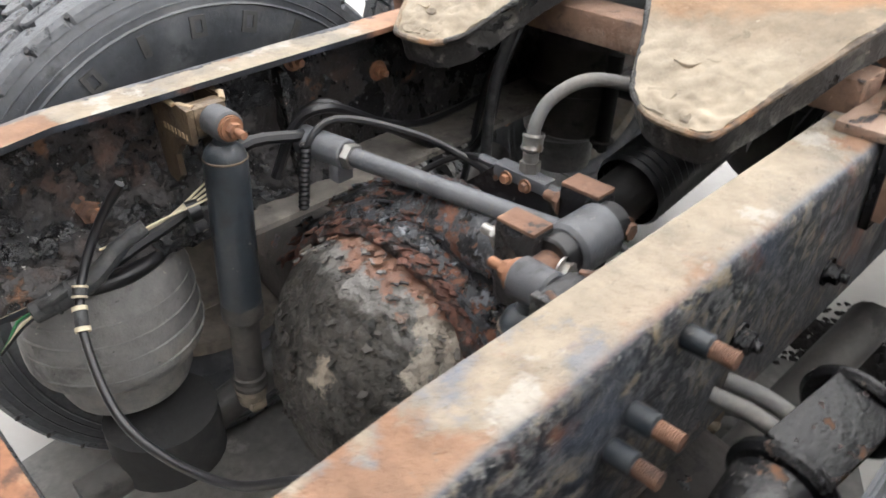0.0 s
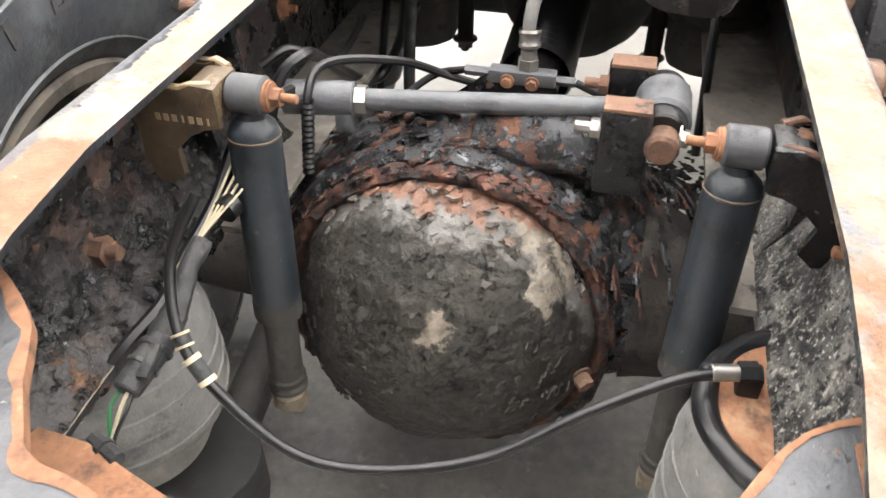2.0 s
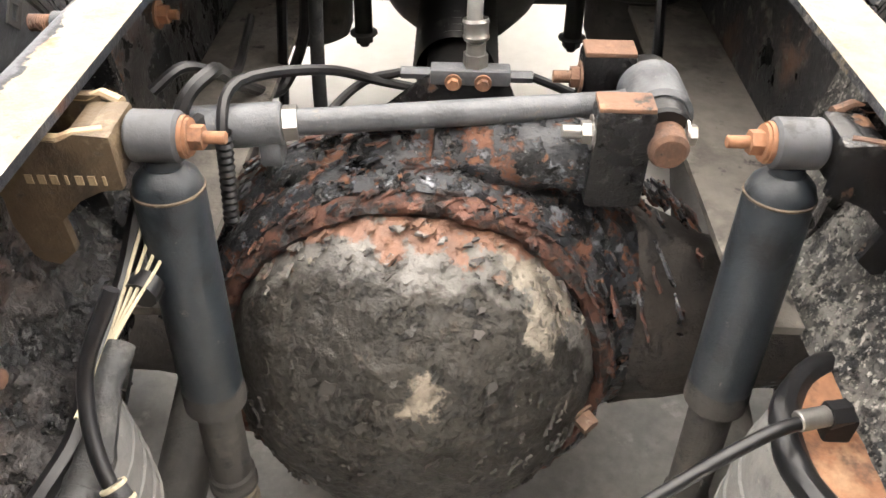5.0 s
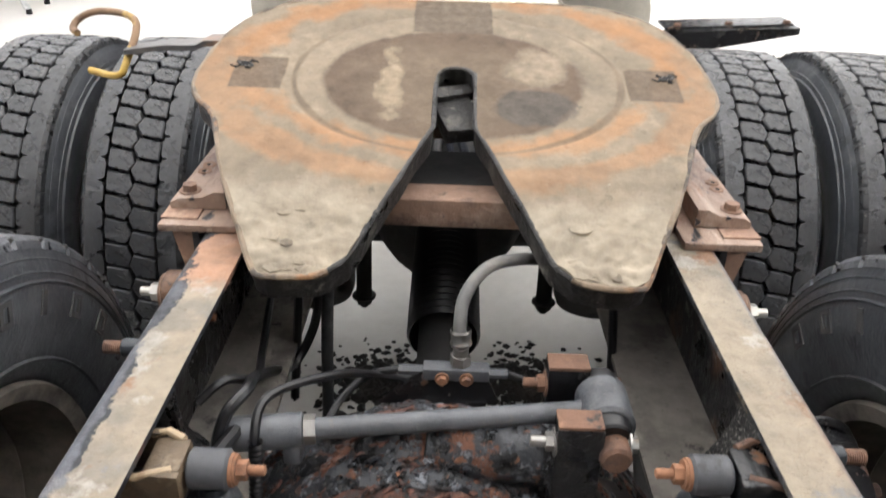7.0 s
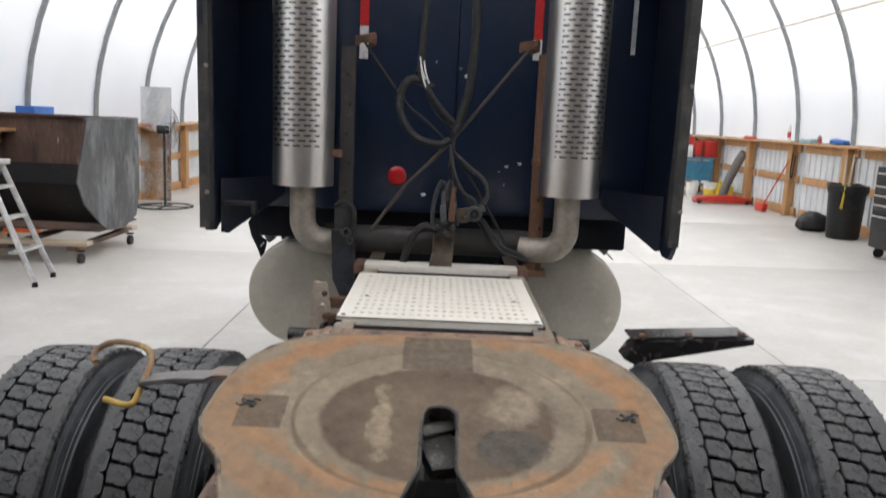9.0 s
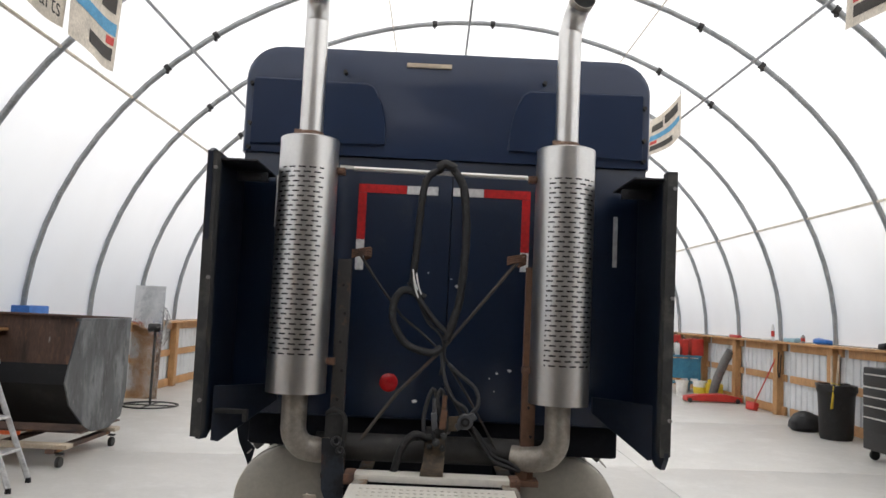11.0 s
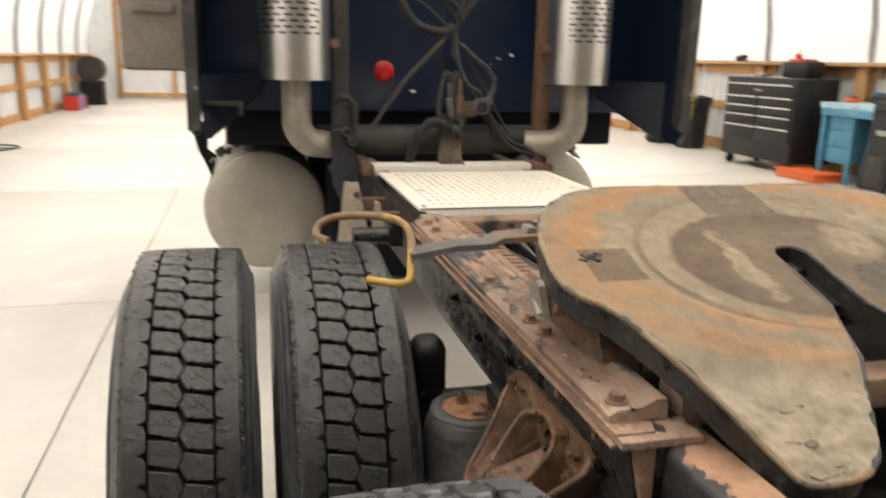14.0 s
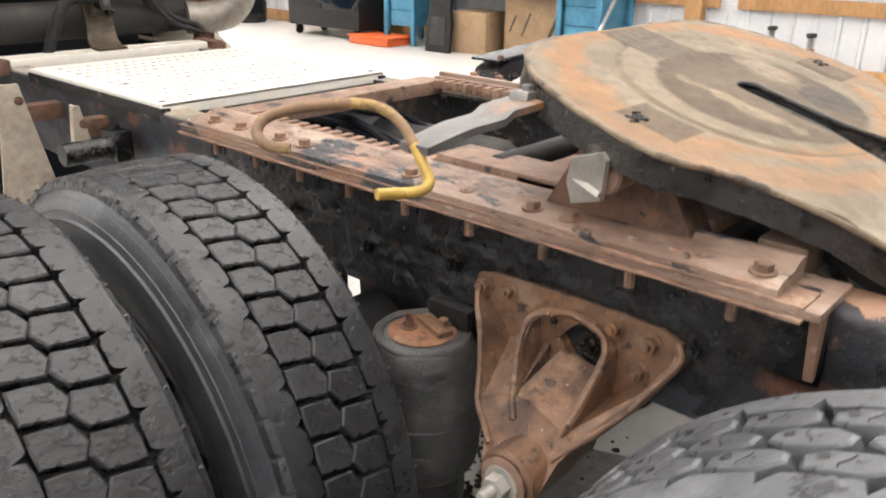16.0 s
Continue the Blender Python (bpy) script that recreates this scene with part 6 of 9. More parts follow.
for s in (-1, 1):
    part("side_plate", Shape().box((CX + s * 0.30, 0.16, TOP + 0.035), (0.10, 0.55, 0.03), bevel=0.004), m_rust_pale, mount)
    part("cylinder", Shape().cyl((CX + s * 0.06, 0.33, TOP + 0.03), (CX + s * 0.30, 0.33, TOP + 0.03), 0.025, n=16, bevel=0.004), m_dark, mount)

# ---- grease caked on the outside of the rails ----
def cake(s, y0, y1, z0, z1, off, seed):
    nu, nv = int((y1 - y0) / 0.007), int((z1 - z0) / 0.007)
    vs, fs = [], []
    for i in range(nu + 1):
        for j in range(nv + 1):
            y, z = y0 + (y1 - y0) * i / nu, z0 + (z1 - z0) * j / nv
            h = noise.noise(V((y * 21, z * 24, seed))) * 0.5 + noise.noise(V((y * 52, z * 55, seed + 5))) * 0.38 + noise.noise(V((y * 110, z * 110, seed + 9))) * 0.22
            edge = min(1.0, 4.0 * min(i / nu, 1 - i / nu, j / nv, 1 - j / nv) + 0.0)
            d = -0.003 + edge * max(0.0, h + 0.24) * 0.022
            vs.append((CX + s * (OUT + off + d), y + 0.004 * noise.noise(V((y * 60, z * 60, 3))), z + 0.004 * noise.noise(V((y * 60, z * 60, 8)))))
    for i in range(nu):
        for j in range(nv):
            a = i * (nv + 1) + j
            fs.append([a, a + 1, a + nv + 2, a + nv + 1])
    return Shape().put(vs, fs)


for s, r_ in ((-1, rail_l), (1, rail_r)):
    part("caked_grease", cake(s, -0.285, 1.11, TOP - 0.110, TOP - 0.012, 0.0145, 2.0 + s), m_cake, r_, "lumpy black grease")
    part("caked_grease", cake(s, -0.30, 1.30, LOW + 0.004, TOP - 0.108, 0.0015, 7.0 + s), m_cake, r_, "lumpy black grease")
    if s < 0:
        part("caked_grease", cake(s, -1.05, -0.315, LOW + 0.004, TOP - 0.030, 0.0015, 11.0), m_cake, r_, "lumpy black grease")
    rnd = random.Random(31 + s)
    for k in range(26):
        y, l_ = rnd.uniform(-0.26, 1.08), rnd.uniform(0.012, 0.040)
        x = CX + s * (OUT + rnd.uniform(0.020, 0.050))
        part("grease_drip", Shape().cyl((x, y, TOP - 0.002), (x, y + 0.004, TOP - l_), 0.007, 0.0025, n=7).rough(0.002, 90, k), m_cake, r_)

# ---- cast hangers and air springs under the rails, outside ----


def hanger(s):
    h = thing("spring_hanger", (CX + s * 0.5, 0.0, 0.72), "rusty brown cast triangular spring hanger", "suspension hanger", "spring hangers")
    xw = CX + s * (OUT + 0.002)
    flange_o = [(0.262, 0.838), (0.250, 0.866), (0.215, 0.876), (0.064, 0.882), (-0.012, 0.882), (-0.095, 0.880), (-0.126, 0.866), (-0.136, 0.836), (-0.085, 0.768), (-0.022, 0.700), (0.045, 0.668), (0.125, 0.680), (0.205, 0.765)]
    flange_i = [(0.078, 0.806), (0.066, 0.822), (0.050, 0.836), (0.034, 0.846), (0.012, 0.850), (-0.010, 0.845), (-0.024, 0.830), (-0.026, 0.808), (-0.016, 0.786), (0.004, 0.768), (0.024, 0.764), (0.046, 0.772), (0.064, 0.786)]

    def out_x(z, back=0.0):
        return CX + s * (0.435 + (0.86 - z) * 0.875 - back)

    n = len(flange_o)
    vs = []
    for d in (0.001, 0.020):
        vs += [V((xw + s * d, a, b)) for a, b in flange_o] + [V((xw + s * d, a, b)) for a, b in flange_i]
    fs = []
    for k in range(n):
        j = (k + 1) % n
        fs += [[k, j, n + j, n + k], [2 * n + k, 2 * n + j, 3 * n + j, 3 * n + k], [k, j, 2 * n + j, 2 * n + k], [n + k, n + j, 3 * n + j, 3 * n + k]]
    part("flange", Shape().put(vs, fs).rough(0.0015, 40), m_hanger, h)
    part("rail_bracket", Shape().prism([(0.06, 0.80), (0.02, 0.845), (-0.02, 0.84), (-0.025, 0.80), (0.0, 0.77), (0.04, 0.775)], lambda a, b, d: V((xw + s * (0.002 + d), a, b)), 0.004).bolt((xw + s * 0.006, 0.022, 0.805), (s, 0.3, 0), 0.014, 0.014, stud=0.02), m_black, h, "black grease behind the opening")
    ribs = {"wall": [(0.246, 0.852), (0.226, 0.822), (0.196, 0.790), (0.168, 0.752), (0.143, 0.714), (0.115, 0.694), (0.091, 0.676)], "rib": [(0.090, 0.846), (0.112, 0.840), (0.124, 0.828), (0.121, 0.800), (0.106, 0.770), (0.088, 0.734), (0.070, 0.712)], "right_rib": [(0.048, 0.852), (0.012, 0.848), (-0.012, 0.838), (-0.024, 0.822), (-0.024, 0.790), (-0.018, 0.744), (-0.012, 0.718)], "lower_wall": [(-0.112, 0.868), (-0.130, 0.852), (-0.128, 0.836), (-0.094, 0.778), (-0.062, 0.738), (-0.036, 0.712), (-0.014, 0.690)]}
    for nm, line_ in ribs.items():
        sh, m = Shape(), len(line_)
        thick = 0.0065
        vs = []
        for a, b in line_:
            for x_ in (out_x(b), xw + s * 0.012):
                vs += [V((x_, a - thick, b - thick * 0.3)), V((x_, a + thick, b + thick * 0.3))]
        fs = []
        for k in range(m - 1):
            p, q = 4 * k, 4 * (k + 1)
            fs += [[p, p + 1, q + 1, q], [p + 2, p + 3, q + 3, q + 2], [p, p + 2, q + 2, q], [p + 1, p + 3, q + 3, q + 1]]
        fs += [[0, 1, 3, 2], [4 * m - 4, 4 * m - 3, 4 * m - 1, 4 * m - 2]]
        part("rib", sh.put(vs, fs), m_hanger, h)
        part("cast_edge", Shape().tube([(out_x(b), a, b) for a, b in line_], 0.0058, 10, steps=4).rough(0.001, 60), m_hanger, h)
    part("arch", Shape().tube([(out_x(b) - s * 0.004, a, b) for a, b in ((0.112, 0.840), (0.090, 0.848), (0.048, 0.853), (0.012, 0.848))], 0.0065, 10, steps=4), m_hanger, h)

    def sheet(corners, thick=0.012):
        up = (corners[1] - corners[0]).cross(corners[2] - corners[0]).normalized() * thick
        return Shape().put(list(corners) + [c - up for c in corners], [[0, 1, 2, 3], [7, 6, 5, 4], [0, 1, 5, 4], [1, 2, 6, 5], [2, 3, 7, 6], [3, 0, 4, 7]])

    def op(a, b, back=0.0):
        return V((out_x(b, back), a, b))

    def fp(a, b):
        return V((xw + s * 0.014, a, b))

    # floors of the three pockets, then the solid nose down to the pivot
    part("pocket_floor", sheet([op(0.145, 0.716, 0.004), op(0.088, 0.736, 0.004), fp(0.096, 0.790), fp(0.20, 0.770)]), m_hanger, h)
    part("pocket_floor", sheet([op(0.090, 0.736, 0.002), op(-0.016, 0.724, 0.002), fp(-0.010, 0.772), fp(0.074, 0.784)]), m_hanger, h)
    part("pocket_floor", sheet([op(-0.014, 0.720, 0.006), op(-0.040, 0.714, 0.006), fp(-0.10, 0.790), fp(-0.022, 0.742)]), m_hanger, h)
    nose = [(0.146, 0.716), (0.116, 0.730), (0.088, 0.738), (0.036, 0.732), (-0.014, 0.722), (-0.040, 0.714), (-0.028, 0.690), (-0.020, 0.655), (0.0, 0.622), (0.035, 0.606), (0.072, 0.618), (0.094, 0.652), (0.108, 0.688)]
    sh, m = Shape(), len(nose)
    part("nose", sh.put([op(a, b, 0.0) if b > 0.66 else V((out_x(0.66), a, b)) for a, b in nose] + [V((xw + s * 0.05, a, b)) for a, b in nose], [list(range(m)), list(range(m, 2 * m))[::-1]] + [[k, (k + 1) % m, m + (k + 1) % m, m + k] for k in range(m)]).rough(0.002, 30), m_hanger, h)
    hub = V((xw + s * 0.185, 0.034, 0.652))
    part("pivot_boss", Shape().cyl(hub - V((s * 0.10, 0, 0)), hub + V((s * 0.026, 0, 0)), 0.049, n=30, bevel=0.005), m_hanger, h)
    part("washer", Shape().lathe([(0.0, 0), (0.034, 0), (0.040, 0.002), (0.041, 0.006), (0.034, 0.009), (0.0, 0.008)], hub + V((s * 0.026, 0, 0)), (s, 0, 0), 28), m_rust_pale, h, "orange rusted washer")
    part("pivot_bolt", Shape().bolt(hub + V((s * 0.034, 0, 0)), (s, 0, 0), 0.021, 0.020, stud=0.028), m_nut, h, "bright plated pivot nut")
    for y, z in ((0.234, 0.850), (0.184, 0.856), (-0.020, 0.858), (-0.082, 0.852), (-0.066, 0.800)):
        part("bolt", Shape().bolt((xw + s * 0.020, y, z), (s, 0, 0), 0.0125, 0.012, stud=0.010), m_hanger, h)
    return h


for s in (-1, 1):
    hanger(s)
    air_spring(CX + s * 0.512, 0.315, 0.40, 0.757, 0.106, m_bag_dark, "black rubber air spring with a rusted top plate", group="air springs")
    for k in range(7):
        y = -0.6 + 0.23 * k
        part("bolt", Shape().bolt((CX + s * (OUT + 0.001), y, 0.86 - 0.03 * (k % 2)), (s, 0, 0), 0.013, 0.014, stud=0.012), m_black, rail_l if s < 0 else rail_r)

# ---- tyres ----


def wheel(x, y, s, rows, pitch_count, seed, label, group):
    """a tyre on its rim, axle along x; s: the side its dish faces"""
    R, W = 0.520, 0.137
    z = R + FALL * x
    w = thing("dual_tyre", (x, y, z), label, "truck tyre", group)
    wide = 0.010 if rows == 2 else 0.0
    sidewall = [(0.300, -0.095), (0.312, -0.112), (0.345, -0.126 - wide * 0.5), (0.40, -0.137 - wide), (0.44, -0.138 - wide * 0.8), (0.475, -0.130 - wide * 0.25), (0.495, -0.122), (0.503, -0.116)]
    prof = sidewall + [(0.499, -0.10), (0.500, 0.0), (0.499, 0.10)] + [(r, -a) for r, a in sidewall[::-1]]
    part("carcass", Shape().lathe(prof, (x, y, z), (1, 0, 0), 96), m_tyre, w, "dusty black sidewall", angle=60)
    part("tread_base", Shape().lathe([(0.501, -0.10), (0.5025, -0.07), (0.503, 0.0), (0.5025, 0.07), (0.501, 0.10)], (x, y, z), (1, 0, 0), 96), m_groove, w, "rubber at the bottom of the grooves, darkened for shade")
    inner = Shape().lathe([(0.295, -0.11), (0.301, -0.10), (0.285, -0.085), (0.28, 0.085), (0.301, 0.10), (0.295, 0.11), (0.27, 0.10), (0.262, 0.0), (0.27, -0.10)], (x, y, z), (1, 0, 0), 64, closed=True)
    part("rim", inner, m_rim, w, "dirty steel rim")
    disc = Shape().lathe([(0.0, s * -0.150), (0.150, s * -0.150), (0.178, s * -0.147), (0.200, s * -0.130), (0.240, s * -0.085), (0.268, s * -0.045), (0.272, s * -0.020), (0.262, s * -0.020), (0.230, s * -0.078), (0.190, s * -0.122), (0.165, s * -0.138), (0.0, s * -0.140)], (x, y, z), (1, 0, 0), 48)
    part("wheel_disc", disc, m_rim, w)
    for k in range(10):
        a = k * math.tau / 10 + 0.3
        o = V((0, math.cos(a), math.sin(a)))
        c = V((x - s * 0.108, y, z)) + o * 0.220
        # black disc on the wheel disc stands for the shaded opening
        part("hand_hole", Shape().cyl(c - (o * 0.75 - V((s * 0.66, 0, 0))) * 0.004, c + (o * 0.75 - V((s * 0.66, 0, 0))) * 0.0022, 0.024, n=16), m_soot_shade, w)
    # shoulder ribs with sawtooth notches
    for e in (-1, 1):
        sh = Shape()
        n = pitch_count
        verts, faces = [], []
        for k in range(n * 12):
            a = k * math.tau / (n * 12)
            notch = (0.017 if k % 12 == 0 else (0.0035 if k % 12 in (1, 2, 11) else 0.0)) if rows == 2 else (0.021 if k % 12 == 0 else (0.008 if k % 12 == 1 else 0.0))
            cut = (0.002 if rows == 2 else 0.006) if k % 12 == 6 else 0.0
            for r, ax in ((0.500, 0.121 - cut * 0.5), (0.512 - cut, 0.117 - cut), (0.519, 0.108), (0.5205, 0.0645 + notch), (0.501, 0.0630 + notch)):
                verts.append((x + e * ax, y + r * math.cos(a), z + r * math.sin(a)))
        m = n * 12
        for k in range(m):
            for j in range(4):
                faces.append([k * 5 + j, k * 5 + j + 1, ((k + 1) % m) * 5 + j + 1, ((k + 1) % m) * 5 + j])
        part("shoulder_rib", sh.put(verts, faces), m_tread_grey if rows == 3 else m_tread, w, angle=30)
    # raised rings on the sidewall
    for e in (-1, 1):
        for r, ax in ((0.466, 0.1339 + wide * 0.41), (0.486, 0.1270)):
            part("sidewall_ring", Shape().lathe([(r - 0.0016, e * (ax - 0.0010)), (r - 0.0005, e * (ax + 0.0003)), (r + 0.0005, e * (ax + 0.0001)), (r + 0.0016, e * (ax - 0.0020))], (x, y, z), (1, 0, 0), 72), m_tyre, w)
        for r in (0.335, 0.452):
            part("sidewall_ring", Shape().lathe([(r - 0.003, e * ((0.124 if r < 0.4 else 0.1365) + wide * 0.55)), (r, e * ((0.128 if r < 0.4 else 0.1395) + wide * 0.6)), (r + 0.003, e * ((0.124 if r < 0.4 else 0.1355) + wide * 0.58))], (x, y, z), (1, 0, 0), 72), m_tyre, w)
    blocks(w, rows, pitch_count, seed)
    # small studs round the shoulders
    nub = mesh_of("shoulder_nub", Shape().cyl((0, 0, -0.003), (0, 0, 0.004), 0.0042, 0.003, n=8), m_letter, (0, 0, 0))
    for e in (-1, 1):
        for k in range(pitch_count):
            rot = Matrix.Rotation(-(k + 0.5) * math.tau / pitch_count, 3, "X")
            up = rot @ V((0, 0, 0.514))
            up.x = e * 0.114
            piece("shoulder_nub", nub, w, up, rot @ Matrix.Rotation(e * 0.9, 3, "Y"))
    if rows == 3:
        # raised sidewall marks that cannot be read, and the larger radius of the rear tyres
        for e in (-1, 1):
            for k in range(26):
                if k % 13 > 7:
                    continue
                a = k * math.tau / 26 + 0.35 * e
                wide = 0.030 if k % 3 else 0.014
                sh = Shape()
                q = [(0.402, -wide / 2), (0.402, wide / 2), (0.440, wide / 2), (0.440, -wide / 2)]
                ins = [(0.410, -wide / 2 + 0.008), (0.410, wide / 2 - 0.008), (0.432, wide / 2 - 0.008), (0.432, -wide / 2 + 0.008)]
                pts = [V((x + e * d, y + r * math.cos(a + t / r), z + r * math.sin(a + t / r))) for d in (0.136, 0.1405) for r, t in q + ins]
                sh.put(pts, [[8 + i, 8 + (i + 1) % 4, 12 + (i + 1) % 4, 12 + i] for i in range(4)] + [[i, (i + 1) % 4, 8 + (i + 1) % 4, 8 + i] for i in range(4)] + [[4 + i, 4 + (i + 1) % 4, 12 + (i + 1) % 4, 12 + i] for i in range(4)])
                part("sidewall_mark", sh, m_letter, w)
        big = 0.535 / 0.52
        w.matrix_basis = Matrix.Translation((x, y, 0.535 + FALL * x)) @ Matrix.Diagonal((1, big, big, 1))
    return w


def blocks(w, rows, n, seed):
    """tread blocks round a wheel, objects on shared meshes"""
    R = 0.5215
    arc = math.tau * R / n
    span = (0.118 if rows == 2 else 0.124) / rows
    hw, hl = span / 2 - (0.0019 if rows == 2 else 0.0026), arc / 2 - (0.0034 if rows == 2 else 0.0042)
    if rows == 2:
        hexa = [(-hw * 1.08, -hl * 0.90), (-hw * 0.2, -hl * 1.0), (hw * 0.74, -hl * 1.0), (hw * 1.24, -hl * 0.10), (hw * 0.80, hl * 0.98), (-hw * 0.2, hl * 1.0), (-hw * 1.08, hl * 0.92), (-hw * 1.13, hl * 0.02)]
    else:
        hexa = [(-hw, -hl * 0.50), (-hw * 0.30, -hl * 1.0), (hw * 0.62, -hl * 0.92), (hw, -hl * 0.55), (hw, hl * 0.50), (hw * 0.30, hl * 1.0), (-hw * 0.62, hl * 0.92), (-hw, hl * 0.55)]
    meshes = []
    for flip in (1, -1):
        sh = Shape()
        m = len(hexa)
        shear = -0.18 if rows == 2 else 0.0
        outline = [(flip * a, b + shear * flip * a) for a, b in hexa]
        low = [V((a * 1.02, b * 1.03, -0.022)) for a, b in outline]
        mid = [V((a, b, -0.003)) for a, b in outline]
        up = [V((a * 0.90, b * 0.90, 0)) for a, b in outline]
        faces = [[k, (k + 1) % m, m + (k + 1) % m, m + k] for k in range(m)] + [[m + k, m + (k + 1) % m, 2 * m + (k + 1) % m, 2 * m + k] for k in range(m)] + [list(range(2 * m, 3 * m))]
        sh.put(low + mid + up, faces)
        # flat dark shape on the block top paints the shade in a sipe
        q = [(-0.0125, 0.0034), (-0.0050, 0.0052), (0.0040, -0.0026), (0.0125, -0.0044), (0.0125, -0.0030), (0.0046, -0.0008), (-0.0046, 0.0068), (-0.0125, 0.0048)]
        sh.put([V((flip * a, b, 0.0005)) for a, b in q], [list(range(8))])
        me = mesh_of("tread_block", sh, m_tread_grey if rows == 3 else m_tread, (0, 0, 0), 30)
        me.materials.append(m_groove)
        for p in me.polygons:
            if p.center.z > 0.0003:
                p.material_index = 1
        meshes.append(me)
    for r in range(rows):
        for k in range(n):
            a = (k + 0.5 * (r % 2) + seed) * math.tau / n
            rot = Matrix.Rotation(-a, 3, "X")
            up = rot @ V((0, 0, R))
            up.x = -span * rows / 2 + span * (r + 0.5)
            piece("tread_block", meshes[r % len(meshes)], w, up, rot)


RY, FY = -0.62, 0.70
for s in (-1, 1):
    for x, dish in ((0.755, -1), (1.09, 1)):
        wheel(s * x, FY, s * dish, 2, 57, 0.2 * x, "worn drive tyre with staggered tread blocks on a dirty steel rim", "front drive duals")
        wheel(s * x, RY, s * dish, 3, 40, 0.4 * x, "dusty winter drive tyre with chunky blocks on a rusted rim", "rear drive duals")


# ---- deck plate behind the cab ----
deck = thing("deck_plate", (0, 1.75, 0.95), "white pressed tread deck plate with rows of raised slots", "deck plate")
part("plate", Shape().box((0, 1.765, 0.995), (0.78, 0.84, 0.010), bevel=0.003), m_deck, deck)
part("front_lip", Shape().box((0, 1.35, 0.975), (0.78, 0.010, 0.05), bevel=0.003), m_deck, deck)
bump = Shape().box((0, 0, 0.001), (0.017, 0.007, 0.003), bevel=0.0012)
slot_mesh = mesh_of("raised_slot", bump, m_deck_slot, (0, 0, 0))
for j in range(11):
    for k in range(22):
        piece("raised_slot", slot_mesh, deck, V((-0.33 + 0.0314 * k, 1.41 + 0.068 * j - 1.75, 0.0515)))
# thin black discs paint the shade of holes in the deck
hole = mesh_of("hole", Shape().cyl((0, 0, 0), (0, 0, 0.0012), 0.010, n=14), m_soot_shade, (0, 0, 0))
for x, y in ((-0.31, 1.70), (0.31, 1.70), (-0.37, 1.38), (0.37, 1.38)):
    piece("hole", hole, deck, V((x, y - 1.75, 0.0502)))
for s in (-1, 1):
    part("support", Shape().box((s * 0.385, 1.76, 0.968), (0.03, 0.84, 0.042), bevel=0.003), m_black, deck)
part("rear_angle", Shape().box((0, 1.345, 0.955), (0.74, 0.02, 0.03), bevel=0.003), m_dark, deck)
for s in (-1, 1):
    part("side_lip", Shape().box((s * 0.389, 1.765, 0.983), (0.006, 0.84, 0.03)), m_deck, deck)
step = thing("deck_step", (0, 2.42, 0.95), "narrow white serrated step plate", "step")
part("plate", Shape().box((0, 2.45, 0.985), (0.80, 0.13, 0.035), bevel=0.003), m_deck, step)
tooth_mesh = mesh_of("serration", Shape().box((0, 0, 0), (0.006, 0.07, 0.004)), m_deck, (0, 0, 0))
for k in range(60):
    piece("serration", tooth_mesh, step, V((-0.39 + 0.0132 * k, 0.01, 0.0535)))
for s in (-1, 1):
    part("end_bracket", Shape().box((s * 0.415, 2.42, 0.985), (0.05, 0.16, 0.05), bevel=0.004), m_rust, step)
# tan brackets standing on the left rail
for x, y, z0, z1, w in ((-0.535, 1.945, 0.62, 0.995, 0.14), (-0.485, 1.636, 0.84, 0.968, 0.045)):
    b = thing("fender_bracket", (x, y, z0), "dusty tan upright fender bracket", "bracket", "fender brackets")
    part("upright", Shape().prism([(-w * 0.65, z0), (w * 0.6, z0), (w * 0.28, z1), (-w * 0.12, z1)], lambda a, c, d: V((x - a, y + d, c)), 0.012), m_tan, b)
    part("flange", Shape().prism([(0, z0), (0.05, z0), (0.02, z1), (0, z1)], lambda a, c, d: V((x - w * 0.2 + d, y + 0.012 + a, c)), 0.008), m_tan, b)
    part("bolt", Shape().bolt((x + 0.01, y - 0.001, z1 - 0.05), (0, -1, 0), 0.009, 0.008), m_rust, b)
    part("stay", Shape().box(((x - 0.40) / 2, y + 0.03, 0.90), (abs(x + 0.40) + 0.006, 0.05, 0.05), bevel=0.003), m_rust, b)
for s, m_ in ((-1, m_black), (1, m_dark)):
    pipe = thing("fender_post", (s * 0.55, 1.15, 0.93), "dark pipe stub for the mud guard", "pipe stub", "fender posts")
    part("pipe", Shape().cyl((s * 0.43, 1.50, 0.875), (s * 0.60, 1.50, 0.875), 0.03, n=20, bevel=0.003), m_black, pipe)
    part("clamp", Shape().box((s * 0.45, 1.50, 0.88), (0.05, 0.08, 0.08), bevel=0.004).bolt((s * 0.45, 1.50, 0.92), (0, 0, 1)), m_, pipe)
flap = thing("mudguard_bracket", (0.85, 1.12, 1.0), "black folded mud guard bracket with rusty bolts", "bracket")
part("channel", Shape().prism([(0.0, 0.955), (0.03, 1.0), (0.08, 1.02), (0.44, 1.045), (0.44, 1.025), (0.10, 0.955), (0.05, 0.93)], lambda a, b, d: V((0.64 + a, 1.08 + d, b + 0.005)), 0.10), m_black, flap)
part("top_flange", Shape().box((0.86, 1.14, 1.046), (0.40, 0.11, 0.008), rot=(0, -3.5, 0), bevel=0.002), m_black, flap)
for x in (0.70, 0.86, 1.04):
    part("bolt", Shape().bolt((x, 1.10, 1.043 + 0.06 * (x - 0.86)), (0, 0, 1), 0.012, 0.012), m_rust, flap)

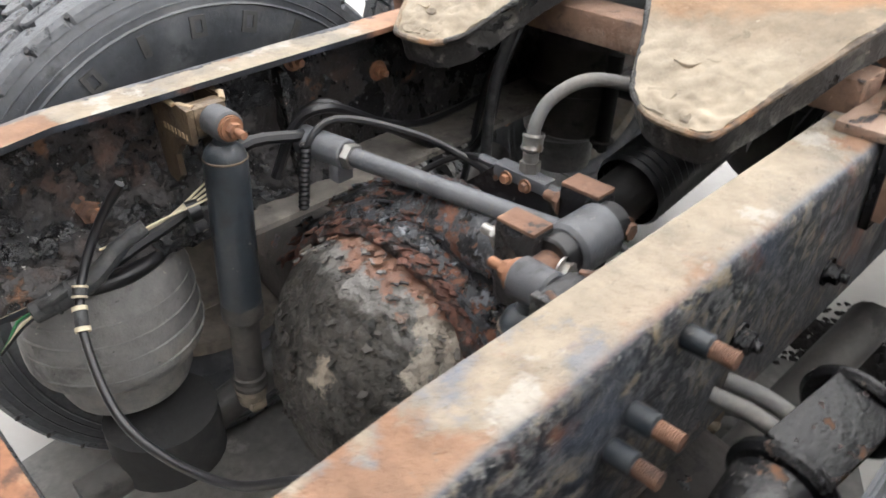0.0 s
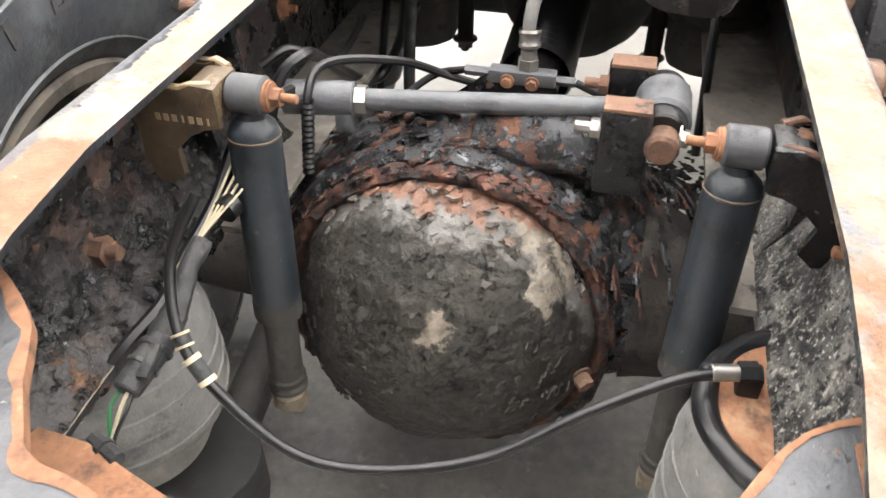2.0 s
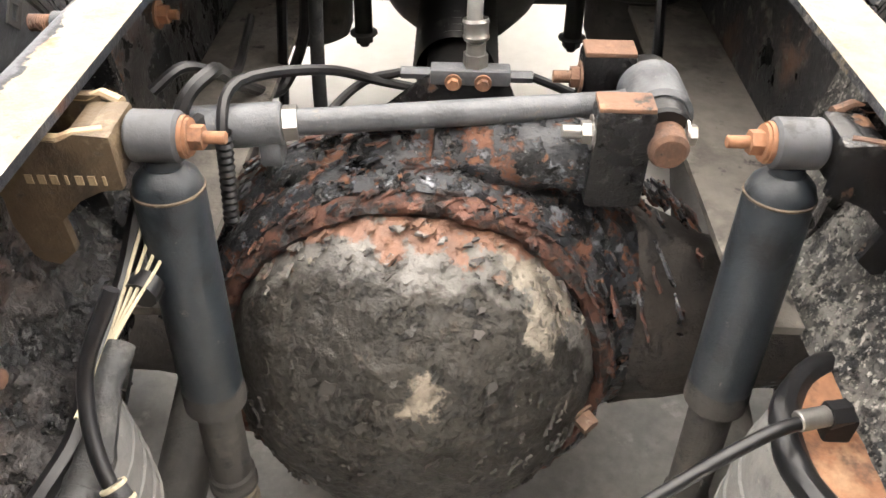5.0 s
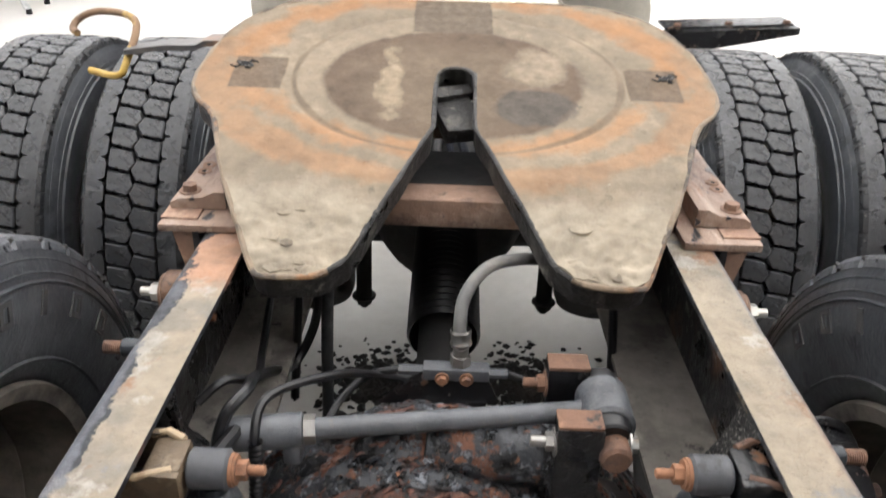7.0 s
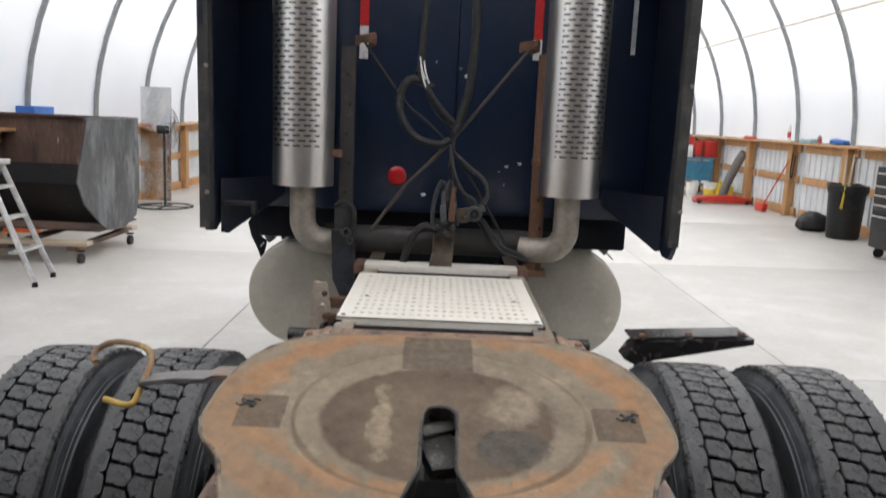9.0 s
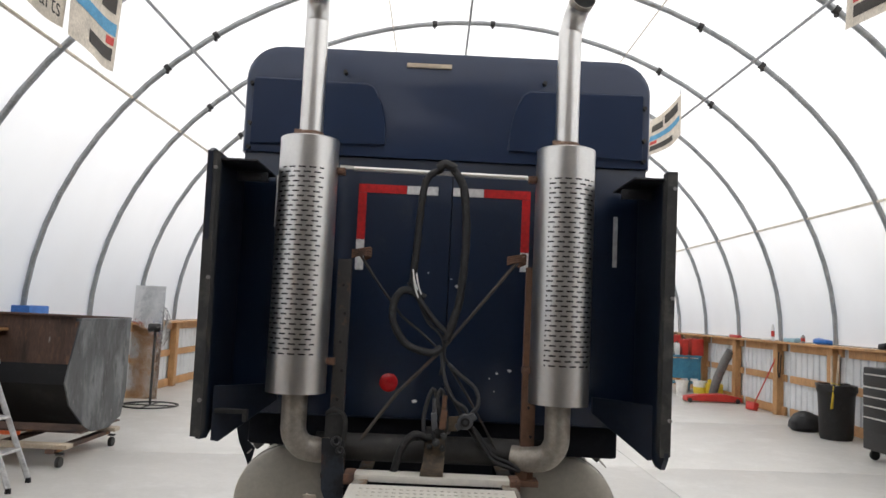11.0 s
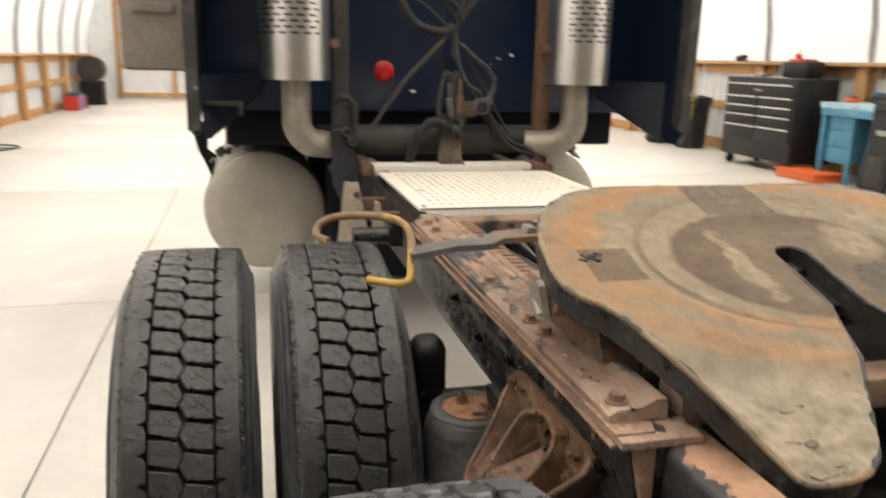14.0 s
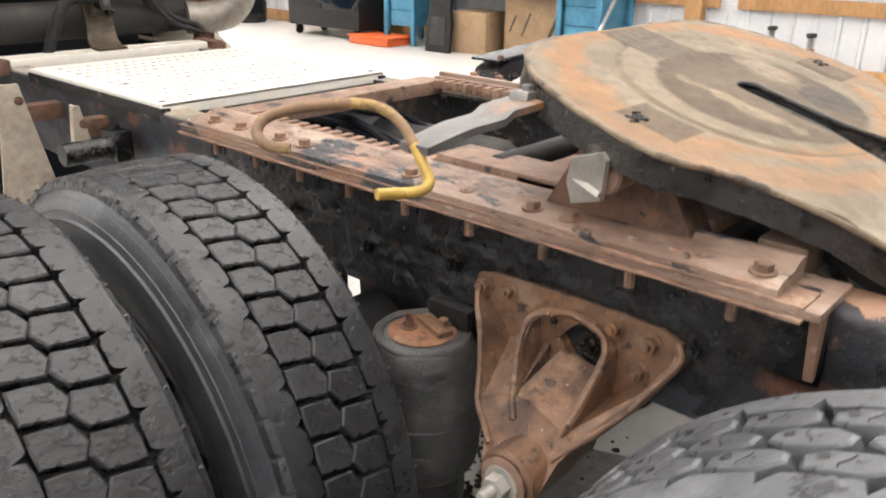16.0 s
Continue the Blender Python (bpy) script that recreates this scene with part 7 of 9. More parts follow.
# ---- air tanks and lines between the rails ----
for s in (-1, 1):
    at = thing("air_tank", (CX + s * 0.19, 0.95, 0.70), "dark dusty air tank strapped between the rails", "air tank", "air tanks")
    part("shell", Shape().lathe([(0, -0.33), (0.06, -0.325), (0.10, -0.30), (0.115, -0.26), (0.115, 0.26), (0.10, 0.30), (0.06, 0.325), (0, 0.33)], (CX + s * 0.19, 0.98, 0.80), (0, 1, 0), 32), m_dark, at)
    for y in (0.82, 1.12):
        part("strap", Shape().lathe([(0.116, 0), (0.121, 0.004), (0.121, 0.036), (0.116, 0.04)], (CX + s * 0.19, y, 0.80), (0, 1, 0), 32), m_trim_dark, at)
        part("hanger", Shape().box((CX + s * 0.335, y + 0.02, 0.83), (0.13, 0.035, 0.03)), m_trim_dark, at)
# lines coloured black so the shaded opening reads dark
lines = thing("brake_lines", (CX, 0.8, 0.93), "bundle of air lines under the coupling, blackened for shade", "air lines")
for k in range(9):
    x = -0.22 + 0.055 * k
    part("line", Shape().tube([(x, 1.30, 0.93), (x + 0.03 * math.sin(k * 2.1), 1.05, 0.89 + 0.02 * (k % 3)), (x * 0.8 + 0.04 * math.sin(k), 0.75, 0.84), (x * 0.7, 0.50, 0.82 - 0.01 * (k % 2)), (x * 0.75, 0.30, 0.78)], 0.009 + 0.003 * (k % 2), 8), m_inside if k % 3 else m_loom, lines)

# ---- fuel tanks ----


def tank_arc(x, s, r, y0, y1, a0, a1):
    """a curved strip of sheet round a tank's axis, angles in degrees from the inner side"""
    n = 14
    vs, fs = [], []
    for k in range(n + 1):
        a = math.radians(a0 + (a1 - a0) * k / n)
        for q in (r, r + 0.008):
            for y in (y0, y1):
                vs.append((x - s * q * math.cos(a), y, 0.63 + q * math.sin(a)))
    for k in range(n):
        b = 4 * k
        fs += [[b, b + 1, b + 5, b + 4], [b + 2, b + 6, b + 7, b + 3], [b, b + 4, b + 6, b + 2], [b + 1, b + 3, b + 7, b + 5]]
    fs += [[0, 2, 3, 1], [4 * n, 4 * n + 1, 4 * n + 3, 4 * n + 2]]
    return Shape().put(vs, fs)


for s, x, r in ((-1, -0.865, 0.335), (1, 0.80, 0.35)):
    tank = thing("fuel_tank", (x, 3.9, 0.30), "dull aluminium cylindrical fuel tank with dirty straps", "fuel tank", "fuel tanks")
    part("shell", Shape().lathe([(0, -0.018), (r * 0.6, -0.014), (r * 0.92, -0.004), (r * 0.985, 0.01), (r, 0.03), (r, 1.55), (r * 0.95, 1.565), (0, 1.57)], (x, 3.25, 0.63), (0, 1, 0), 72), m_tank, tank)
    for y in (3.36, 3.9, 4.5):
        part("strap", Shape().lathe([(r + 0.001, 0), (r + 0.008, 0.005), (r + 0.008, 0.055), (r + 0.001, 0.06)], (x, y, 0.63), (0, 1, 0), 64), m_alu, tank)
        part("strap_rubber", Shape().lathe([(r + 0.001, -0.012), (r + 0.004, -0.010), (r + 0.004, 0.072), (r + 0.001, 0.074)], (x, y, 0.63), (0, 1, 0), 64), m_cable, tank, "black rubber strap liner")
    cover = part("step_cover", tank_arc(x, s, r + 0.150, 3.60, 4.45, 92, 128), m_tank, tank, "pale curved step over the tank")
    for y, q, m_ in ((3.60, 0.156, m_cable), (3.86, 0.153, m_cable), (4.12, 0.153, m_cable)):
        part("rib", tank_arc(x, s, r + q, y, y + 0.05, 90, 131), m_, cover, "black rubber rib")
    part("step_bracket", tank_arc(x, s, r + 0.055, 3.44, 3.56, 98, 140), m_alu, tank, "bent aluminium step bracket")
    for a_ in (112, 127):
        q = V((x + s * (r + 0.06) * -math.cos(math.radians(a_)), 3.455, 0.63 + (r + 0.06) * math.sin(math.radians(a_))))
        part("clip", Shape().box(q, (0.05, 0.06, 0.05), rot=(0, s * (a_ - 90), 0), bevel=0.006), m_trim_dark, tank)
    part("post", Shape().box((x + s * 0.20, 3.70, 0.99), (0.03, 0.05, 0.18), bevel=0.003), m_dark, tank)
    if s < 0:
        part("torn_bracket", Shape().prism([(-1.20, 1.12), (-1.245, 1.035), (-1.225, 0.955), (-1.185, 0.87), (-1.153, 0.790), (-1.140, 0.85), (-1.124, 0.921), (-1.172, 0.960), (-1.165, 1.10)], lambda a, b, d: V((a, 3.44 + d, b)), 0.02).rough(0.002, 20), m_inside, tank, "black bent bracket beside the tank")
    part("cap", Shape().cyl((x + s * 0.06, 3.40, 0.955), (x + s * 0.07, 3.40, 1.01), 0.05, n=20, bevel=0.005), m_trim_dark, tank)
    part("saddle", Shape().box((x - s * 0.36, 3.7, 0.72), (0.36, 0.08, 0.22), bevel=0.01), m_dark, tank)

# ---- cab ----
CY = 2.83
cab = thing("truck_cab", (0, 3.8, 1.2), "dark blue sleeper cab with red and white rear tape", "truck cab")


def rounded(hw, z0, z1, r, n=8):
    pts = [(-hw, z0)]
    for k in range(n + 1):
        a = math.pi - k * math.pi / 2 / n
        pts.append((-hw + r + r * math.cos(a), z1 - r + r * math.sin(a)))
    for k in range(n + 1):
        a = math.pi / 2 - k * math.pi / 2 / n
        pts.append((hw - r + r * math.cos(a), z1 - r + r * math.sin(a)))
    pts.append((hw, z0))
    return pts


def loft(rows_):
    sh, n = Shape(), len(rows_[0])
    vs = [p for r in rows_ for p in r]
    fs = [[i * n + k, i * n + (k + 1) % n, (i + 1) * n + (k + 1) % n, (i + 1) * n + k] for i in range(len(rows_) - 1) for k in range(n)]
    return sh.put(vs, fs + [list(range(n)), list(range((len(rows_) - 1) * n, len(rows_) * n))])


body = loft([[V((a, y, b)) for a, b in ((-1.16, 1.22), (-1.16, 2.70), (1.16, 2.70), (1.16, 1.22))] for y in (CY + 0.02, 5.6)])
part("body", body, m_blue_dull, cab)
for x0, x1 in ((-1.155, 0.043), (0.049, 1.155)):
    part("rear_panel", Shape().box(((x0 + x1) / 2, CY + 0.008, 1.965), (x1 - x0, 0.024, 1.47), bevel=0.005), m_blue_dull, cab)
roof = loft([[V((a * f, y, 2.70 + (b - 2.70) * g)) for a, b in rounded(1.175, 2.70, 3.345, 0.20)] for y, f, g in ((CY - 0.02, 0.985, 0.90), (CY - 0.005, 0.995, 0.97), (CY + 0.05, 1.0, 1.0), (CY + 0.5, 1.0, 1.03), (5.4, 1.0, 1.15))])
part("roof_cap", roof, m_blue, cab, "glossy dark blue roof cap", angle=50)
for s in (-1, 1):
    panel = [(s * 1.13, 3.135), (s * 0.46, 3.125), (s * 0.42, 3.10), (s * 0.385, 3.0), (s * 0.36, 2.88), (s * 0.345, 2.76), (s * 1.135, 2.735)]
    bm_ = Shape().prism(panel, lambda a, b, d: V((a, CY - 0.035 + d - 0.02 * (b - 2.7), b)), 0.05)
    bmesh.ops.bevel(bm_.bm, geom=bm_.bm.edges[:], offset=0.012, segments=3, affect="EDGES")
    part("stack_recess", bm_, m_blue, cab, angle=50)
part("marker_lamp", Shape().box((-0.12, CY - 0.022, 3.245), (0.26, 0.012, 0.028), rot=(-12, 0, 0), bevel=0.004), m_plank, cab, "pale marker lamp strip")
for x, z in ((-1.13, 3.09), (-1.13, 2.86), (1.13, 3.05), (1.13, 2.86), (-1.13, 2.72), (1.13, 2.74), (-0.60, 3.18), (0.55, 3.17)):
    part("screw", Shape().cyl((x, CY - 0.052, z), (x, CY - 0.02, z), 0.012, n=12), m_dark, cab)
# reflective tape
T0, TW = CY - 0.0065, 0.048


def tape(x0, x1, z0, z1, mat_):
    part("tape", Shape().box(((x0 + x1) / 2, T0 + 0.0005, (z0 + z1) / 2), (x1 - x0, 0.003, z1 - z0)), mat_, cab, "red reflective tape" if mat_ is m_red_tape else "white reflective tape")


tape(-0.49, -0.215, 2.495, 2.543, m_red_tape), tape(-0.213, -0.035, 2.495, 2.543, m_white_tape)
tape(0.05, 0.225, 2.495, 2.543, m_white_tape), tape(0.227, 0.495, 2.495, 2.543, m_red_tape)
tape(-0.49, -0.443, 2.225, 2.493, m_red_tape), tape(-0.49, -0.443, 2.05, 2.223, m_white_tape)
tape(0.448, 0.495, 2.19, 2.493, m_red_tape), tape(0.448, 0.495, 2.08, 2.188, m_white_tape)
tape(-0.962, -0.94, 2.27, 2.57, m_white_tape), tape(0.975, 1.0, 2.13, 2.42, m_white_tape)
part("round_lamp", Shape().lathe([(0.0, -0.016), (0.035, -0.014), (0.050, -0.006), (0.054, 0.004), (0.0, 0.004)], (-0.265, CY - 0.004, 1.424), (0, 1, 0), 28), m_red_lens, cab, "round red lamp")
chip = Shape()
rnd = random.Random(9)
for x, z, r in ((-0.116, 1.325, 0.02), (0.34, 1.50, 0.012), (0.30, 1.47, 0.006), (0.41, 1.52, 0.016), (0.10, 1.98, 0.02), (0.06, 2.02, 0.008), (-0.07, 2.05, 0.008), (0.33, 1.40, 0.006)):
    chip.prism([(r * math.cos(t) * rnd.uniform(0.5, 1.2), 0.6 * r * math.sin(t) * rnd.uniform(0.5, 1.2)) for t in [k * math.tau / 9 for k in range(9)]], lambda a, b, d: V((x + a, CY - 0.0045 - d, z + b)), 0.001)
part("paint_chips", chip, m_white_tape, cab, "pale chips in the paint")
# boxes under the cab coloured near black to stand for the shade there
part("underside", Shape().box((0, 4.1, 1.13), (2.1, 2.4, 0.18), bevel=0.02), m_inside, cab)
part("underframe", Shape().box((0, 4.15, 0.66), (1.05, 2.2, 0.80), bevel=0.05), m_inside, cab, "underside behind the tanks, coloured near black for shade")
# cross pipe darker than its elbows: the shade behind the cab is in its colour
part("muffler_crosspipe", Shape().cyl((-0.62, 2.60, 1.10), (0.60, 2.64, 1.10), 0.072, n=24), m_shaft, cab, "dusty exhaust pipe behind the cab, coloured dark for shade")
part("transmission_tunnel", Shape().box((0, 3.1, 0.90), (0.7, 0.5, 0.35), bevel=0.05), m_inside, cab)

# side extenders
for s in (-1, 1):
    ex = thing("side_extender", (s * 1.14, 2.5, 1.15), "black side extender panel with a dark edge trim", "cab extender", "side extenders")
    prof = [(CY, 2.58), (2.27, 2.60), (2.24, 2.58), (2.30, 1.22), (2.34, 1.15), (2.44, 1.14), (CY, 1.32)] if s < 0 else [(CY, 2.56), (2.30, 2.58), (2.26, 2.56), (2.28, 1.16), (2.33, 1.10), (2.42, 1.10), (CY, 1.30)]
    part("panel", Shape().prism(prof, lambda a, b, d: V((s * (1.150 + 0.035 * (CY - a) - d) - 0.015, a, b)), 0.022), m_navy, ex)
    part("edge_trim", Shape().prism([(2.25, 2.585), (2.33, 2.585), (2.36, 1.20), (2.28, 1.17)], lambda a, b, d: V((s * (1.178 - d) - 0.015, a, b)), 0.05), m_trim_dark, ex, "scuffed dark edge trim")
    if s < 0:
        part("hook", Shape().box((-1.05, 2.48, 1.275), (0.16, 0.05, 0.022), bevel=0.004).box((-0.975, 2.48, 1.255), (0.022, 0.05, 0.06), bevel=0.004), m_trim_dark, ex)
    part("top_lip", Shape().box((s * 1.06, 2.55, 2.555), (0.20, 0.48, 0.012), bevel=0.003), m_fairing, ex)
    part("foot", Shape().prism([(0.0, 1.125), (-0.03, 1.115), (-0.27, 1.31), (-0.27, 1.40), (0.0, 1.40)], lambda a, b, d: V((s * (1.14 + a), 2.46 + 0.9 * -a * 1.2 + d, b)), 0.02), m_navy, ex, "dark lower corner of the extender")
    part("stay", Shape().box((s * 1.02, 2.50, 2.50), (0.16, 0.03, 0.05), bevel=0.003).bolt((s * 0.98, 2.484, 2.50), (0, -1, 0), 0.01, 0.008), m_fairing, ex)
    for z in (2.5, 1.95, 1.35):
        part("screw", Shape().cyl((s * 1.15, 2.262, z), (s * 1.15, 2.25, z), 0.010, n=10), m_steel, ex)

# exhaust stacks
for s, x, y in ((-1, -0.728, 2.50), (1, 0.635, 2.48)):
    st = thing("exhaust_stack", (x, y, 1.1), "polished stainless exhaust stack with a slotted heat shield", "exhaust stack", "exhaust stacks")
    R0, z0, z1 = 0.155, 1.385, 2.72
    # black body supplies the shade seen through the shield's slots
    part("muffler", Shape().cyl((x, y, z0 + 0.01), (x, y, z1 - 0.01), R0 - 0.010, n=40), m_soot_shade, st, "muffler body coloured black for the shade inside the shield")
    part("shield_band", Shape().lathe([(R0 - 0.01, 0), (R0, 0.0), (R0, 0.18), (R0 - 0.003, 0.18)], (x, y, z0), (0, 0, 1), 48), m_chrome, st)
    part("shield_band", Shape().lathe([(R0 - 0.003, 0), (R0, 0.0), (R0, 0.165), (R0 - 0.01, 0.172), (0.07, 0.175)], (x, y, z1 - 0.175), (0, 0, 1), 48), m_chrome, st)
    # slotted middle: strips with real openings
    n, rows_ = 108, 39
    a0, a1 = z0 + 0.18, z1 - 0.175
    dz = (a1 - a0) / rows_
    zs = []
    for r in range(rows_):
        zs += [a0 + dz * r, a0 + dz * r + dz * 0.70]
    zs.append(a1)
    vs = [(x + R0 * math.cos(k * math.tau / n), y + R0 * math.sin(k * math.tau / n), z) for z in zs for k in range(n)]
    fs = []
    for i in range(len(zs) - 1):
        for k in range(n):
            turn = (math.degrees((k + 0.5) * math.tau / n) + 90) % 360
            turn = (turn - 360 if turn > 180 else turn) * -s
            if i % 2 and -125 < turn < 40 and (k + 3 * ((i // 2) % 2)) % 6 < 4:
                continue
            fs.append([i * n + k, i * n + (k + 1) % n, (i + 1) * n + (k + 1) % n, (i + 1) * n + k])
    part("slotted_shield", Shape().put(vs, fs), m_chrome, st, "polished shield pierced with rows of slots", angle=60)
    part("seam_strip", Shape().box((x - s * 0.135, y - 0.03, (z0 + z1) / 2), (0.02, 0.03, z1 - z0 - 0.10), bevel=0.002), m_steel, st)
    for z in (2.55, 1.55):
        part("band_clamp", Shape().box((x - s * 0.165, y, z), (0.06, 0.05, 0.035), bevel=0.003).bolt((x - s * 0.165, y - 0.026, z), (0, -1, 0), 0.01, 0.008), m_rust, st)
    # the tip curves towards the rear and is cut on a slant, sooty at the mouth
    lean = 0.042 if s > 0 else 0.008
    tip = [(x, y, z1 - 0.01), (x, y, 3.31), (x + 0.10 * lean, y - 0.003, 3.37), (x + 0.40 * lean, y - 0.020, 3.43), (x + 0.70 * lean, y - 0.055, 3.475), (x + lean, y - 0.115, 3.498)]
    sh = Shape().tube(tip, 0.062, 28, steps=6)
    facing = V((4 * lean, -0.93, 0.22)).normalized()
    mouth = V((x + lean, y - 0.115, 3.498)) + facing * 0.014
    part("stack_pipe", sh, m_chrome, st, "plain stainless stack pipe with a curved tip")
    part("mouth_ring", Shape().lathe([(0.060, -0.05), (0.0635, -0.05), (0.0635, 0.006), (0.060, 0.006)], mouth, facing, 32, closed=True), m_pipe, st, "sooty rolled edge of the pipe mouth")
    part("pipe_inside", Shape().lathe([(0.0, -0.004), (0.0605, 0.004), (0.0605, -0.03), (0.0, -0.03)], mouth, facing, 32), m_soot_shade, st, "soot-black pipe mouth")
    part("clamp", Shape().lathe([(0.063, 0), (0.069, 0.004), (0.069, 0.03), (0.063, 0.034)], (x, y, z1), (0, 0, 1), 28).box((x - 0.06, y - 0.04, z1 + 0.02), (0.04, 0.03, 0.035)), m_rust_pale, st)
    part("elbow", Shape().tube([(x, y, z0 + 0.01), (x, y, 1.26), (x - s * 0.005, y + 0.005, 1.17), (x - s * 0.05, y + 0.03, 1.105), (x - s * 0.13, y + 0.06, 1.085), (x - s * 0.22, y + 0.09, 1.085)], 0.066, 24, steps=5), m_pipe, st, "dull grey exhaust elbow")
bar = thing("grab_bar", (0, 2.56, 2.57), "thin stainless bar between the stacks", "bar")
part("tube", Shape().cyl((-0.50, 2.62, 2.592), (0.44, 2.52, 2.565), 0.013, n=14), m_chrome, bar)
part("flat_end", Shape().tube([(-0.58, 2.63, 2.60), (-0.53, 2.625, 2.598), (-0.49, 2.62, 2.592)], 0.018, 8, flat=(1, 0.4)).tube([(0.43, 2.52, 2.566), (0.48, 2.50, 2.553), (0.51, 2.49, 2.545)], 0.016, 8, flat=(1, 0.4)), m_zinc, bar)

# posts of the rack with its crossed rods
for s, x, m_, lab in ((-1, -0.515, m_post_dark, "dark steel upright post with peeling paint"), (1, 0.492, m_post_brown, "brown rusted steel upright post with holes")):
    p = thing("rack_post", (x, 2.55, 0.95), lab, "post", "rack posts")
    part("channel", Shape().box((x, 2.55, 1.52), (0.070, 0.010, 1.14), bevel=0.002).box((x + s * 0.032, 2.575, 1.52), (0.007, 0.05, 1.14)).box((x - s * 0.032, 2.575, 1.52), (0.007, 0.05, 1.14)), m_, p)
    for k in range(7):
        # black discs paint the shade of the post's holes
        part("hole", Shape().cyl((x + 0.015 * (k % 2), 2.546, 1.05 + 0.15 * k), (x + 0.015 * (k % 2), 2.543, 1.05 + 0.15 * k), 0.008, n=10), m_soot_shade, p)
    part("foot", Shape().box((x, 2.56, 0.965), (0.12, 0.12, 0.03), bevel=0.004).box((x - s * 0.03, 2.53, 1.02), (0.06, 0.03, 0.12), bevel=0.004), m_, p)
part("chain_hook", Shape().box((-0.515, 2.52, 1.20), (0.10, 0.06, 0.16), bevel=0.015).tube([(-0.56, 2.50, 1.28), (-0.51, 2.47, 1.31), (-0.46, 2.48, 1.26), (-0.465, 2.49, 1.12)], 0.012, 8), m_dark, [o for o in scene.objects if o.name.startswith("rack_post")][0], "greasy black chain binder")
left_post = [o for o in scene.objects if o.name.startswith("rack_post")][0]
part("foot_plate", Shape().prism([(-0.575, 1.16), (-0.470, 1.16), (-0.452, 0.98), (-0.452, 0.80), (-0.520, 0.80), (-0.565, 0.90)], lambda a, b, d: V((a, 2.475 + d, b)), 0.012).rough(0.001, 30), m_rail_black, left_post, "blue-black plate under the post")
for x, z, r in ((-0.50, 1.145, 0.020), (-0.478, 1.10, 0.015)):
    part("binder_link", Shape().lathe([(r + 0.008 * math.cos(t), 0.010 * math.sin(t)) for t in [k * math.tau / 8 for k in range(8)]], (x, 2.47, z), (0.2, -1, 0.3), 18, closed=True), m_cable, left_post, "greasy chain link")
rods = thing("cross_rods", (0, 2.55, 1.6), "thin rusty rods crossed between the posts", "brace rods")
part("rod", Shape().tube([(-0.42, 2.56, 1.09), (-0.2, 2.55, 1.40), (0.02, 2.545, 1.63), (0.40, 2.55, 2.11)], 0.009, 8, steps=2), m_rod_old, rods)
part("rod", Shape().tube([(-0.44, 2.57, 2.12), (-0.2, 2.57, 1.80), (0.02, 2.565, 1.62), (0.34, 2.57, 1.11)], 0.007, 8, steps=2), m_post_dark, rods)
for x in (-0.43, 0.40):
    knot = Shape()
    for k in range(4):
        knot.tube([(x - 0.05, 2.55, 2.10 + 0.012 * k), (x, 2.53, 2.115 + 0.01 * k), (x + 0.05, 2.56, 2.11 + 0.014 * k), (x + 0.01, 2.58, 2.09)], 0.006, 6)
    part("wire_knot", knot, m_rust, rods)

# electrical and air cables hung on the rear panel
coil = thing("air_hoses", (0.0, 2.58, 1.8), "black taped air and electric hoses hung in loops", "hoses")
part("hose", Shape().tube([(-0.02, 2.56, 2.60), (-0.10, 2.55, 2.54), (-0.125, 2.55, 2.35), (-0.14, 2.55, 2.12), (-0.15, 2.54, 1.98)], 0.019, 10).rough(0.004, 30), m_loom, coil)
part("hose", Shape().tube([(0.04, 2.55, 2.60), (0.10, 2.54, 2.50), (0.125, 2.54, 2.25), (0.11, 2.54, 1.95), (0.08, 2.54, 1.80), (0.04, 2.54, 1.68)], 0.022, 10).rough(0.005, 30), m_loom, coil)
part("hose", Shape().tube([(-0.08, 2.55, 1.90), (-0.19, 2.54, 1.94), (-0.245, 2.54, 1.86), (-0.235, 2.54, 1.75), (-0.16, 2.54, 1.65), (-0.04, 2.54, 1.615), (0.02, 2.54, 1.64)], 0.021, 10).rough(0.004, 30), m_loom, coil)
part("hose", Shape().tube([(-0.15, 2.54, 2.00), (-0.13, 2.53, 1.93), (-0.07, 2.53, 1.84), (0.0, 2.53, 1.76), (0.05, 2.54, 1.72)], 0.015, 10), m_loom, coil)
part("hose", Shape().tube([(-0.17, 2.55, 1.98), (-0.12, 2.54, 1.90), (-0.06, 2.54, 1.78), (0.02, 2.54, 1.70), (0.035, 2.54, 1.60), (0.02, 2.54, 1.50)], 0.009, 8), m_loom, coil)
part("tape_wrap", Shape().tube([(-0.04, 2.55, 2.60), (0.0, 2.54, 2.625), (0.05, 2.54, 2.60)], 0.026, 10).rough(0.004, 30), m_loom, coil)
part("hose", Shape().tube([(0.02, 2.54, 1.62), (0.045, 2.53, 1.48), (0.09, 2.53, 1.38), (0.16, 2.53, 1.33), (0.175, 2.53, 1.25)], 0.010, 8), m_tape, coil)
for k, (x0, x1) in enumerate(((-0.05, 0.02), (0.0, 0.055))):
    part("hose", Shape().tube([(x0, 2.50, 1.17), (x0 - 0.005, 2.50, 1.30), ((x0 + x1) / 2, 2.50, 1.43), (x1, 2.51, 1.33), (x1 + 0.02, 2.52, 1.20)], 0.011, 8), m_tape, coil, "dusty coupling hose")
part("hose", Shape().tube([(0.05, 2.53, 1.46), (0.14, 2.54, 1.30), (0.24, 2.56, 1.15), (0.36, 2.58, 1.04)], 0.010, 8), m_loom, coil)
part("tail", Shape().tube([(-0.06, 2.49, 1.18), (-0.12, 2.47, 1.17), (-0.17, 2.46, 1.13)], 0.012, 8), m_loom, coil)
